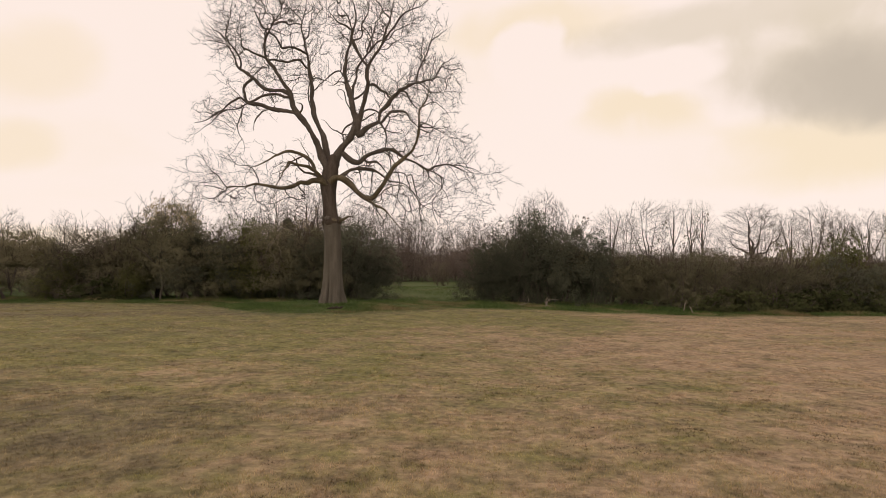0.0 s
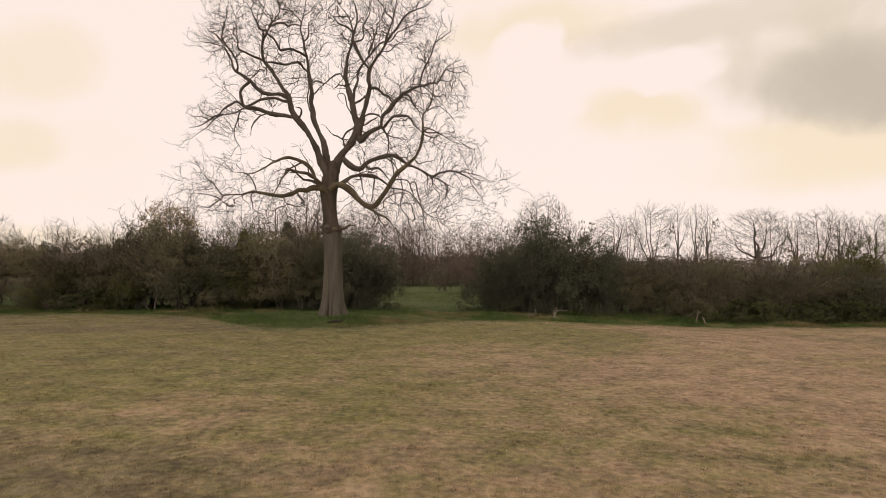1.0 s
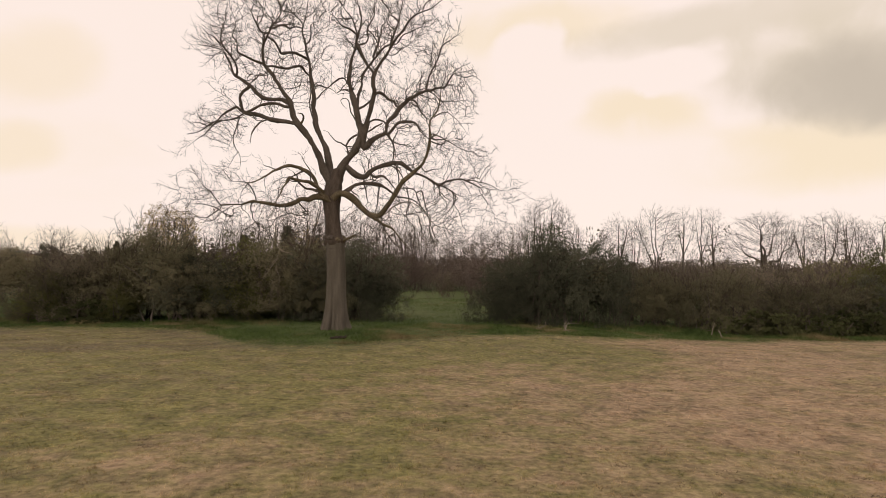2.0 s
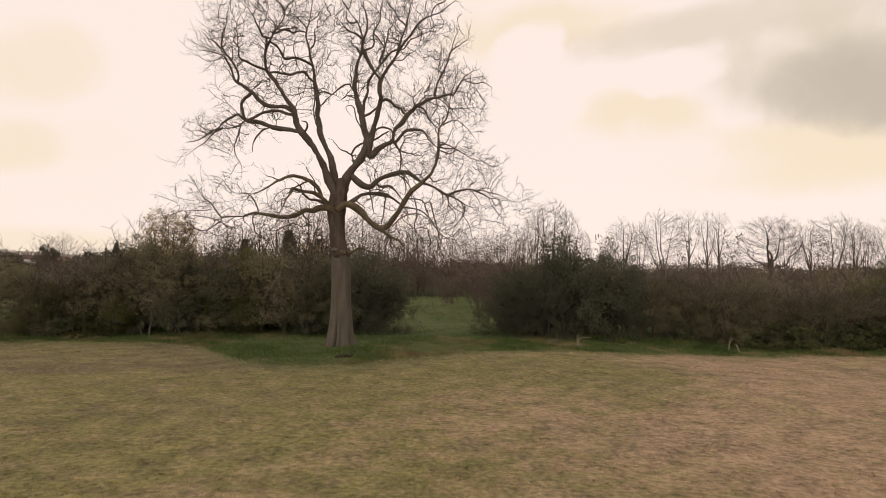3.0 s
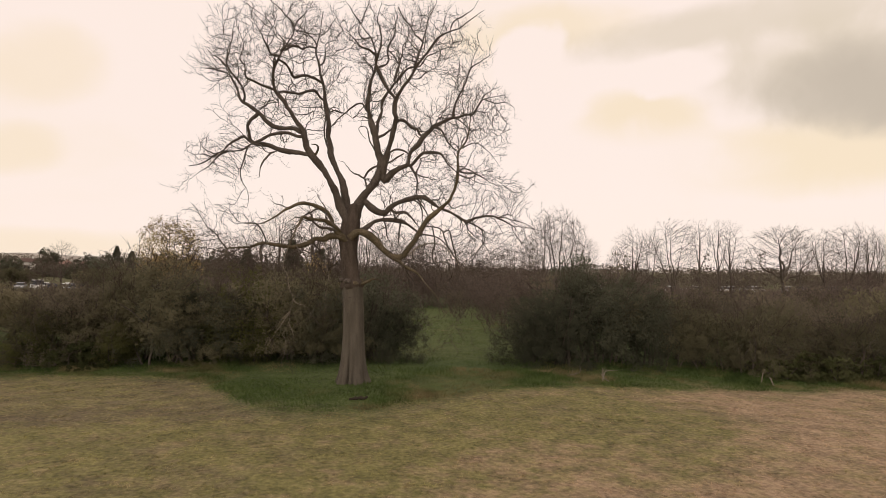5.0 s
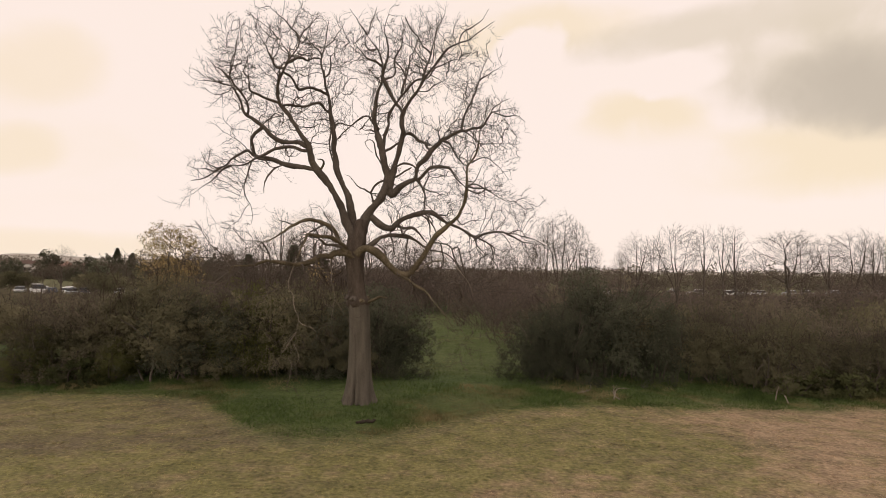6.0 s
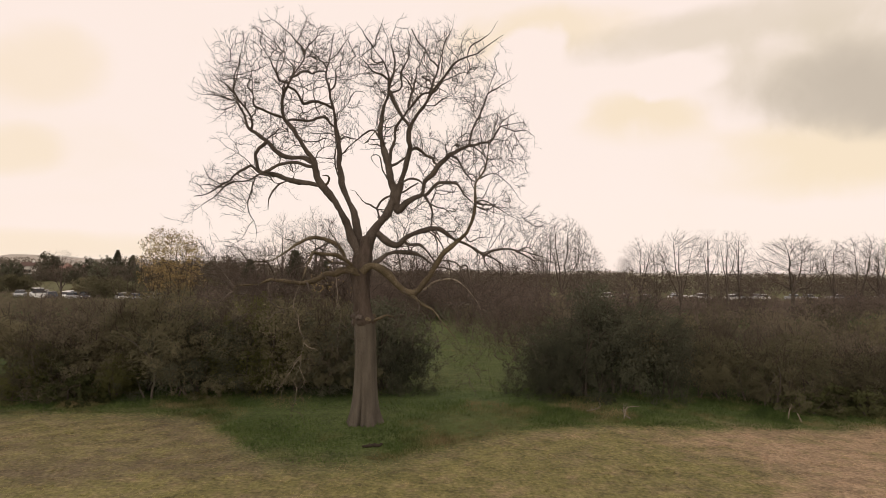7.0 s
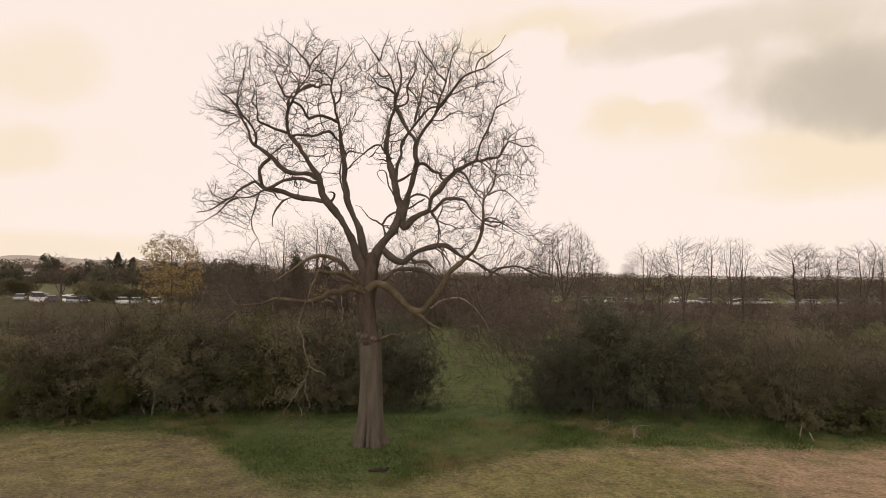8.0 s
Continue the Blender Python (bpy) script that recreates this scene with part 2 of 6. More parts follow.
# the skyline woods carry aerial haze as a paler base colour
hazy_wood_mat = material("far_wood", [(0.25, (0.115, 0.098, 0.076)), (0.75, (0.19, 0.162, 0.125))], 0.05, 0.6, 0.95, 0, island=0.12, through_light=0.4)


# ---- mesh helpers ----
def make_mesh(name, verts, faces, mats, smooth=False, attrs=None, normals=None):
    """Mesh from arrays of vertices and of faces that all have the same number of corners."""
    verts = np.asarray(verts, dtype=np.float32).reshape(-1, 3)
    faces = np.asarray(faces, dtype=np.int32)
    n, k = faces.shape
    me = bpy.data.meshes.new(name)
    me.vertices.add(len(verts))
    me.vertices.foreach_set("co", verts.ravel())
    me.loops.add(n * k)
    me.loops.foreach_set("vertex_index", faces.ravel())
    me.polygons.add(n)
    me.polygons.foreach_set("loop_start", np.arange(0, n * k, k, dtype=np.int32))
    if smooth:
        me.polygons.foreach_set("use_smooth", np.ones(n, dtype=bool))
    for m in mats if isinstance(mats, (list, tuple)) else [mats]:
        me.materials.append(m)
    me.update(calc_edges=True)
    if normals is not None:
        me.normals_split_custom_set_from_vertices(np.asarray(normals, dtype=np.float32))
    for key, values in (attrs or {}).items():
        a = me.attributes.new(key, "FLOAT", "POINT")
        a.data.foreach_set("value", np.asarray(values, dtype=np.float32))
    return me


def put(name, me, parent=None, label="", where=None):
    ob = new(name, me)
    if parent is not None:
        ob.parent = parent
    if label:
        tagged(ob, label)
    if where is not None:
        ob.matrix_basis = where
    return ob


def base(name, m=None):
    ob = new(name)
    ob.empty_display_size = 0.2
    if m is not None:
        ob.matrix_basis = m
    return ob


def tube_arrays(paths, radii, sides):
    """Tubes along N paths of K points: vertices and quads."""
    P, R = np.asarray(paths, float), np.asarray(radii, float)
    N, K, _ = P.shape
    T = np.gradient(P, axis=1)
    T /= np.linalg.norm(T, axis=2, keepdims=True) + 1e-9
    mean = T.mean(axis=1, keepdims=True)
    ref = np.where(np.abs(mean[..., 2:3]) < 0.8, np.array([0, 0, 1.0]), np.array([1.0, 0, 0]))
    A = np.cross(T, np.broadcast_to(ref, T.shape))
    A /= np.linalg.norm(A, axis=2, keepdims=True) + 1e-9
    B = np.cross(T, A)
    ang = np.arange(sides) * 2 * np.pi / sides
    V = P[:, :, None] + R[:, :, None, None] * (A[:, :, None] * np.cos(ang)[:, None] + B[:, :, None] * np.sin(ang)[:, None])
    idx = np.arange(N * K * sides).reshape(N, K, sides)
    nxt = np.roll(idx, -1, axis=2)
    F = np.stack([idx[:, :-1], nxt[:, :-1], nxt[:, 1:], idx[:, 1:]], axis=-1).reshape(-1, 4)
    return V.reshape(-1, 3), F


def tube_mesh(name, paths, radii, sides, mat, smooth=True):
    """One mesh of tubes; paths may differ in their number of points."""
    groups = {}
    for p, r in zip(paths, radii):
        groups.setdefault(len(p), []).append((p, r))
    vs, fs, at = [], [], 0
    for items in groups.values():
        v, f = tube_arrays([i[0] for i in items], [i[1] for i in items], sides)
        vs.append(v)
        fs.append(f + at)
        at += len(v)
    return make_mesh(name, np.concatenate(vs), np.concatenate(fs), mat, smooth)


def spline(points, step):
    """Catmull-Rom curve through the points, at about even steps."""
    p = np.asarray(points, float)
    p = np.vstack([2 * p[0] - p[1], p, 2 * p[-1] - p[-2]])
    out = []
    for i in range(1, len(p) - 2):
        n = max(2, int(np.linalg.norm(p[i + 1] - p[i]) / step))
        t = np.linspace(0, 1, n, endpoint=False)[:, None]
        a, b, c, d = p[i - 1], p[i], p[i + 1], p[i + 2]
        out.append(0.5 * (2 * b + (c - a) * t + (2 * a - 5 * b + 4 * c - d) * t ** 2 + (3 * b - a - 3 * c + d) * t ** 3))
    out.append(p[-2][None])
    return np.concatenate(out)


def unit(v):
    v = np.asarray(v, float)
    return v / (np.linalg.norm(v, axis=-1, keepdims=True) + 1e-9)


def shoots(starts, ways, lengths, r0, r1, k, wiggle, bend, seed):
    """N wandering shoots of k points each; bend: a drift that is added along the way."""
    g = np.random.default_rng(seed)
    n = len(starts)
    d = unit(ways)
    pts = [np.asarray(starts, float)]
    step = (np.asarray(lengths) / (k - 1))[:, None]
    for i in range(k - 1):
        d = unit(d + g.normal(0, wiggle, (n, 3)) + np.asarray(bend) * (i + 1) / k)
        pts.append(pts[-1] + d * step)
    P = np.stack(pts, axis=1)
    R = np.asarray(r0)[:, None] * np.linspace(1, 0, k)[None] + np.asarray(r1)[:, None] * np.linspace(0, 1, k)[None]
    return P, R


def offshoots(P, per, lo, hi, length, spread, up, seed):
    """Places, ways and lengths of new shoots along the paths P."""
    g = np.random.default_rng(seed)
    N, K, _ = P.shape
    t = g.uniform(lo, hi, (N, per)) * (K - 1)
    i = np.minimum(t.astype(int), K - 2)
    f = (t - i)[..., None]
    rows = np.arange(N)[:, None]
    at = P[rows, i] * (1 - f) + P[rows, i + 1] * f
    way = unit(P[rows, i + 1] - P[rows, i])
    way = unit(way + g.normal(0, spread, way.shape) + np.array([0, 0, up]))
    whole = np.linalg.norm(P[:, -1] - P[:, 0], axis=1)[:, None]
    ln = length * whole * g.uniform(0.6, 1.25, (N, per))
    return at.reshape(-1, 3), way.reshape(-1, 3), ln.ravel()


def leaf_cloud(centres, radius, per, size, seed, squash=0.8):
    """Many small leaves (single triangles pairs) scattered round clump centres."""
    g = np.random.default_rng(seed)
    n = len(centres) * per
    c = np.repeat(np.asarray(centres), per, axis=0)
    rad = np.repeat(np.broadcast_to(radius, (len(centres),)), per)[:, None]
    off = unit(g.normal(0, 1, (n, 3))) * g.uniform(0.25, 1.0, (n, 1)) ** 0.6 * rad
    off[:, 2] *= squash
    p = c + off
    a = unit(g.normal(0, 1, (n, 3)))
    b = unit(np.cross(a, g.normal(0, 1, (n, 3))))
    s = size * g.uniform(0.5, 1.4, (n, 1))
    V = np.stack([p - a * s, p + b * s * 0.7, p + a * s - b * s * 0.5], axis=1).reshape(-1, 3)
    F = np.arange(n * 3).reshape(n, 3)
    return V, F


def crown_normals(V, F, middle, size, soft=0.65):
    """Faces turned outwards, and leaf normals that lean outwards from the middle of the crown, as leaves turn to the light."""
    tri = V[F]
    flat = unit(np.cross(tri[:, 1] - tri[:, 0], tri[:, 2] - tri[:, 0]))
    out = unit((tri.mean(axis=1) - np.asarray(middle)) / np.asarray(size))
    back = (flat * out).sum(1) < 0
    F = np.where(back[:, None], F[:, ::-1], F)
    flat = np.where(back[:, None], -flat, flat)
    return F, np.repeat(unit(out * soft + flat * (1 - soft)), 3, axis=0)


def nearest(points, nodes):
    """Index of, and distance to, the nearest node for each point."""
    d2 = (points ** 2).sum(1)[:, None] + (nodes ** 2).sum(1)[None] - 2 * points @ nodes.T
    i = np.argmin(d2, axis=1)
    return i, np.sqrt(np.maximum(d2[np.arange(len(points)), i], 0))


def grow_crown(limbs, girth, marks, heart, step, reach, kill, fine, thick, seed, side=1.0, side_len=0.26, power=0.5, outward=0.5, lift=0.2, wander=0.30):
    """Wood that grows from the limbs, step by step, towards marks spread through the crown, until each mark is reached; then short side twigs.
    Gives the paths and radii of the branchlets and of the twigs."""
    g = np.random.default_rng(seed)
    nodes, parent, way = [limbs], [np.full(len(limbs), -1)], [np.zeros((len(limbs), 3))]
    total = len(limbs)
    close, gap = nearest(marks, limbs)
    alive = gap > kill
    for turn in range(60):
        use = np.where(alive & (gap < reach))[0]
        if len(use) < 3:
            break
        allnodes, allway = np.concatenate(nodes), np.concatenate(way)
        pull = unit(marks[use] - allnodes[close[use]])
        who, back = np.unique(close[use], return_inverse=True)
        d = np.zeros((len(who), 3))
        np.add.at(d, back, pull)
        d = unit(unit(d) + 0.25 * allway[who] + outward * unit(allnodes[who] - heart) + g.normal(0, wander, d.shape) + np.array([0, 0, lift]))
        fresh = allnodes[who] + d * step
        first = total
        nodes.append(fresh), parent.append(who), way.append(d)
        total += len(fresh)
        i, dist = nearest(marks, fresh)
        better = dist < gap
        close, gap = np.where(better, i + first, close), np.where(better, dist, gap)
        alive &= gap > kill
    N, up = np.concatenate(nodes), np.concatenate(parent)
    base_n = len(limbs)
    load, heir, best = np.zeros(len(N)), np.full(len(N), -1), np.zeros(len(N))
    kids = np.bincount(up[base_n:], minlength=len(N))
    load[kids == 0] = 1
    for k in range(len(N) - 1, base_n - 1, -1):
        load[up[k]] += load[k]
        if load[k] > best[up[k]]:
            best[up[k]], heir[up[k]] = load[k], k
    radius = np.minimum(fine * np.maximum(load, 1) ** power, thick)
    paths, radii = [], []
    for k in range(base_n, len(N)):
        if up[k] >= base_n and heir[up[k]] == k:
            continue
        chain = [up[k]]
        while k >= 0:
            chain.append(k)
            k = heir[k]
        r = radius[chain]
        r[0] = min(r[1] * 1.15, girth[chain[0]] if chain[0] < base_n else radius[chain[0]])
        r[-1] *= 0.6
        paths.append(N[chain]), radii.append(r)
    young = np.where((np.arange(len(N)) >= base_n) & (load <= 4))[0]
    young = np.repeat(young, 1 + int(side))
    young = young[g.uniform(0, 1, len(young)) < side / (1 + int(side))]
    W = np.concatenate(way)[young]
    out = unit(W + g.normal(0, 0.50, W.shape) + 0.45 * unit(N[young] - heart) + np.array([0, 0, 0.28]))
    ln = side_len * g.uniform(0.35, 1.25, len(young))
    a = N[young]
    b = a + out * ln[:, None] * 0.55
    c = b + unit(out + g.normal(0, 0.25, out.shape) + 0.2 * W) * ln[:, None] * 0.5
    P2 = np.stack([a, b, c], 1)
    R2 = np.broadcast_to(np.array([0.75, 0.65, 0.5]) * fine, (len(young), 3))
    return paths, radii, list(P2), list(R2)


# ---- ground ----
SLOPE = math.tan(radians(0.6))


def ground_z(x, y):
    """Height of the ground: it falls gently to the east, and rises a little round the tree."""
    x, y = np.asarray(x, float), np.asarray(y, float)
    near = np.clip((90 - y) / 50, 0, 1)
    z = -SLOPE * np.clip(x, -60, 60) * near
    z = z + 0.22 * np.exp(-((x + 5.1) ** 2 + (y - 27.9) ** 2) / 14)
    z = z - 0.22 * np.clip((np.abs(x + 4) - 6) / 12, 0, 1) * np.clip((y - 17) / 11, 0, 1) * near
    z = z + 0.05 * np.sin(x * 0.31 + 1.0) * np.sin(y * 0.27) * near
    z = z + 0.02 * np.sin(x * 1.3 + y * 0.6) * np.sin(y * 1.1 - x * 0.4) * near
    return z


def fbm(x, y, scale, seed):
    """Cheap smooth noise, about 0 to 1."""
    g = np.random.default_rng(seed)
    v = np.zeros(np.shape(x))
    for o in range(4):
        for _ in range(4):
            a, ph = g.uniform(0, 2 * np.pi, 2)
            k = scale * 2 ** o * g.uniform(0.7, 1.3)
            v = v + np.sin((x * np.cos(a) + y * np.sin(a)) * k + ph) / (1.6 ** o)
    return 1 / (1 + np.exp(-v * 0.7))


def verge_edge(x):
    """How far the mown meadow reaches before the long grass under the hedge begins."""
    x = np.asarray(x, float)
    xs = [-400, -60, -20, -13.8, -12.1, -10.5, -9.2, -8.3, -7.0, -5.4, -3.9, -2.1, 0.1, 2.0, 4.0, 8.5, 16, 60, 400]
    ys = [36, 31, 29.3, 29.8, 29.3, 28.0, 26.3, 24.7, 23.6, 23.4, 24.0, 25.5, 27.4, 28.4, 29.1, 29.5, 30.4, 34, 40]
    return np.interp(x, xs, ys) + 0.09 * np.sin(x * 2.1) + 0.07 * np.sin(x * 5.3 + 1)


GREEN_PATCHES = ((-0.6, 9.5, 1.6, 0.35), (0.6, 9.8, 0.7, 0.3), (4.1, 10.2, 0.5, 0.4), (4.6, 8.9, 0.5, 0.3), (-1.7, 11.9, 0.35, 0.9),
                 (-8.4, 12.6, 1.8, 1.2), (-4.8, 15.0, 1.4, 1.6), (4.4, 23.8, 2.4, 2.0), (0.5, 23.0, 3.0, 1.4), (-6.0, 17.5, 1.6, 1.4),
                 (-10.5, 26.2, 2.6, 1.2), (-15, 27.4, 4, 0.9), (-9.5, 24.0, 1.2, 1.0), (4.6, 21.5, 1.0, 1.8), (-2.5, 21.5, 2.2, 1.3))


def greenness(x, y):
    """Share of fresh grass in the mown meadow, 0 straw to 1 green."""
    x, y = np.asarray(x, float), np.asarray(y, float)
    x, y = np.clip(x, -200, 200), np.clip(y, -50, 200)
    west = 1 / (1 + np.exp((x + 1.0 + 0.05 * (y - 14)) / 1.8))
    far = 1 / (1 + np.exp(-(y - 19.5 - 0.25 * x) / 1.6)) / (1 + np.exp((x - 6.5) / 1.2))
    west = west * (1 - 0.28 / (1 + np.exp((x + 9) / 1.2)) / (1 + np.exp(-(y - 18) / 1.5)))
    g = 0.12 + 0.84 * west + 0.80 * far * (1 - 0.35 * west)
    g = g + 0.62 * (fbm(x * 1.0, y * 1.7, 0.45, 3) - 0.5) + 0.25 * (fbm(x, y * 1.6, 1.7, 5) - 0.5)
    for px, py, sx, sy in GREEN_PATCHES:
        g = g + 0.55 * np.exp(-((x - px) / sx) ** 2 - ((y - py) / sy) ** 2)
    return np.clip(g, 0, 1)


def wornness(x, y):
    """Share of dull bare thatch in the meadow: most in the south-west and towards the verge, in patches elsewhere."""
    x, y = np.clip(np.asarray(x, float), -200, 200), np.clip(np.asarray(y, float), -50, 200)
    west = 1 / (1 + np.exp(np.clip((x + 1.2) / 1.2, -30, 30))) / (1 + np.exp(np.clip((y - 10.5) / 1.6, -30, 30)))
    corner = 1 / (1 + np.exp(np.clip((x + 7) / 1.5, -30, 30))) / (1 + np.exp(np.clip((20 - y) / 1.5, -30, 30)))
    fresh = 1 / (1 + np.exp(np.clip((-1.5 - x) / 1.2, -30, 30))) / (1 + np.exp(np.clip((y - 15) / 1.5, -30, 30)))
    north = 1 / (1 + np.exp(np.clip((22 - y) / 1.2, -30, 30)))
    return np.clip(0.52 * west + 0.60 * corner + 0.9 * (fbm(x, y * 1.5, 0.6, 53) - 0.62 - 0.12 * fresh) + 0.12 * north, 0, 0.8)


def build_ground():
    def lines(lo, hi, step, far):
        inner = np.arange(lo, hi + step / 2, step)
        grow = step * 1.22 ** np.arange(1, 60)
        out = np.cumsum(grow)
        out = out[out < far]
        return np.concatenate([lo - out[::-1], inner, hi + out])
    xs, ys = lines(-24, 24, 0.26, 4500), lines(3.0, 38, 0.24, 4500)
    X, Y = np.meshgrid(xs, ys)
    Z = ground_z(X, Y)
    edge = verge_edge(X)
    lip = np.clip((Y - edge) / 0.35, 0, 1)
    Z = Z + np.where(Y < 45, 0.05 * lip, 0)
    nx, ny = len(xs), len(ys)
    idx = np.arange(nx * ny).reshape(ny, nx)
    F = np.stack([idx[:-1, :-1], idx[:-1, 1:], idx[1:, 1:], idx[1:, :-1]], -1).reshape(-1, 4)
    soft = 0.28 + 0.40 * fbm(X, Y, 0.8, 33)
    lush = 1 / (1 + np.exp(-np.clip((Y - edge + 0.9 * (fbm(X, Y, 1.6, 31) - 0.5)) / soft, -30, 30)))
    lush = lush * np.where(Y < 31, 0.90, 0.97)
    lush = np.where((Y > 35) & (Y < 80), np.where((X > -7) & (X < 5), 0.84, 0.93), lush)
    lush = np.where(Y > 130, 0.5, lush)
    green = np.where(Y > 33, np.clip(np.where((X > -7) & (X < 5) & (Y < 80), 0.95, 0.5) + 0.6 * (fbm(X, Y, 0.05, 19) - 0.5), 0, 1), greenness(X, Y))
    me = make_mesh("ground", np.stack([X, Y, Z], -1), F, field_mat, True, {"green": green.ravel(), "lush": lush.ravel(), "worn": np.where(Y > 33, np.where((X > -7) & (X < 5) & (Y < 80), 0.1, 0.85), wornness(X, Y)).ravel()})
    return tagged(put("ground", me), "mown straw and green meadow running under the hedges to the horizon", "ground", kind="structure")


build_ground()


# ---- the great bare tree ----
tree = base("tree", pose(0, 0, 0))
tagged(tree, "tall leafless old tree with pale trunk and twisting limbs", "tree")
SPURS = []   # paths from which the twigs grow: points, radii, droop


def roughened(path, r, amount, seed):
    g = np.random.default_rng(seed)
    n = len(path)
    k = np.convolve(g.normal(0, 1, n + 4), np.ones(5) / 5, "valid")[:n]
    return r * (1 + amount * k)


def limb(points, r0, r1, droop=0.0, twigs=1.0, mat=None, name="limb", label="", start=0.25, tie=False):
    """A limb of the tree: a knobbly curve through a few bends that tapers from r0 to r1, and to a twig at its end unless it is grown into another."""
    path = spline(points, 0.10)
    n = len(path)
    g = np.random.default_rng(n * 31 + int(abs(points[0][0]) * 100))
    s = np.linspace(0, 1, n)
    kinks = np.stack([np.convolve(g.normal(0, 1, n + 4), (0.15, 0.25, 0.2, 0.25, 0.15), "valid") for _ in range(3)], 1)
    path = path + kinks * 0.05 * (np.sin(np.pi * s) ** 0.5)[:, None]
    r = roughened(path, (0.80 if r0 > 0.12 else 0.70) * (r0 + (r1 - r0) * s ** 0.7), 0.30, n)
    if not tie:
        r = r * (1 - 0.65 * np.clip((s - 0.5) / 0.5, 0, 1))
    me = tube_mesh(name, [path], [r], 10 if r0 > 0.08 else 6, mat or bark_mat)
    ob = put(name, me, tree, label)
    if twigs:
        SPURS.append((path, r, droop, twigs, start))
    return ob


def trunk():
    pts = [(-5.04, 27.75, -0.15), (-5.04, 27.75, 0.35), (-5.03, 27.75, 1.2), (-5.03, 27.75, 2.3), (-5.06, 27.75, 3.4), (-5.10, 27.75, 3.95)]
    path = spline(pts, 0.09)
    z = path[:, 2]
    r = 0.385 + 0.03 * np.clip((2.3 - z) / 2, 0, 1) + 0.29 * np.exp(-np.clip(z - 0.2, 0, 9) / 0.6)
    sides = 128
    V, F = tube_arrays([path], [r], sides)
    V = V.reshape(-1, sides, 3)
    ang = np.arange(sides) * 2 * np.pi / sides
    c = path[:, None]
    flare = np.exp(-np.clip(z, 0, 9) / 0.6)[:, None]
    flute = 1 + (0.13 * flare + 0.025) * np.cos(ang * 5 + 0.6)[None] + 0.018 * np.sin(ang * 9 + 1.2 * z[:, None]) + 0.012 * np.sin(ang * 3 + 2 * z[:, None])
    # clefts between the buttresses, deepest at the ground
    for at, wide, deep in ((2.92, 0.065, 0.85), (3.30, 0.06, 0.26), (2.55, 0.07, 0.22), (3.62, 0.09, 0.18), (2.2, 0.12, 0.2), (4.15, 0.12, 0.2), (5.2, 0.14, 0.2), (0.9, 0.14, 0.2)):
        turn = (ang - at + np.pi) % (2 * np.pi) - np.pi
        flute = flute - deep * np.exp(-np.clip(z, 0, 9) / 0.75)[:, None] * np.exp(-(turn / wide) ** 2)[None]
    V = c + (V - c) * flute[..., None]
    put("trunk", make_mesh("trunk", V, F, bark_low, True), tree, "thick pale grey-brown trunk, fluted at its foot")
    pts = [(-5.10, 27.75, 3.8), (-5.13, 27.76, 4.1), (-5.20, 27.78, 4.76), (-5.26, 27.8, 5.65), (-5.20, 27.82, 6.28), (-5.12, 27.9, 6.85), (-5.0, 27.98, 7.1)]
    path = spline(pts, 0.09)
    z = path[:, 2]
    r = 0.315 + 0.13 * np.exp(-((z - 3.95) / 0.16) ** 2) + 0.05 * np.exp(-((z - 5.8) / 0.5) ** 2) - 0.14 * np.clip((z - 6.4) / 0.7, 0, 1)
    r[-1], r[-2] = 0.01, r[-2] * 0.7
    V, F = tube_arrays([path], [r], sides)
    V = V.reshape(-1, sides, 3)
    c = path[:, None]
    flute = 1 + 0.05 * np.sin(ang * 4 + 2.1 * z[:, None]) + 0.035 * np.sin(ang * 7 - 3.3 * z[:, None]) + 0.025 * np.sin(ang * 13 + 9 * z[:, None])
    V = c + (V - c) * flute[..., None]
    put("upper_trunk", make_mesh("upper_trunk", V, F, red_bark, True), tree, "dark knotted upper trunk above a swollen ring")
    # burrs round the old pruning ring
    g = np.random.default_rng(4)
    for i in range(7):
        a = i * 0.9 + g.uniform(-0.2, 0.2)
        bm = bmesh.new()
        bmesh.ops.create_icosphere(bm, subdivisions=2, radius=0.11 * g.uniform(0.7, 1.3))
        for v in bm.verts:
            v.co *= 1 + 0.55 * noise.noise(v.co * 12 + Vector((i, 0, 0)))
            v.co.z *= 0.7
        me = bpy.data.meshes.new("burr")
        bm.to_mesh(me)
        bm.free()
        me.materials.append(bark_mat if i % 3 else mossy_lit_mat)
        put("burr", me, tree, where=pose(-5.12 + 0.37 * math.cos(a), 27.75 + 0.37 * math.sin(a), 3.95 + g.uniform(-0.16, 0.2)))


trunk()
# left main limb
limb([(-5.22, 27.80, 6.01), (-5.42, 27.68, 6.61), (-5.66, 27.56, 7.21), (-5.85, 27.46, 7.71), (-6.09, 27.37, 8.14), (-6.36, 27.28, 8.55), (-6.65, 27.19, 8.92), (-6.80, 27.12, 9.22), (-6.85, 27.04, 9.63), (-6.98, 26.99, 9.88), (-7.25, 26.90, 10.23), (-7.51, 26.80, 10.65), (-7.75, 26.72, 10.96), (-7.90, 26.66, 11.24), (-7.95, 26.60, 11.56), (-7.90, 26.53, 11.89), (-7.75, 26.46, 12.21), (-7.57, 26.39, 12.50), (-7.33, 26.32, 12.77), (-7.15, 26.26, 13.03), (-7.10, 26.20, 13.32)], 0.246, 0.061, start=0.45)
# left main crown fork
limb([(-7.10, 26.21, 13.28), (-7.16, 26.11, 13.48), (-7.38, 25.96, 13.69), (-7.56, 25.84, 13.87), (-7.79, 25.71, 13.97), (-7.96, 25.60, 14.14)], 0.051, 0.025)
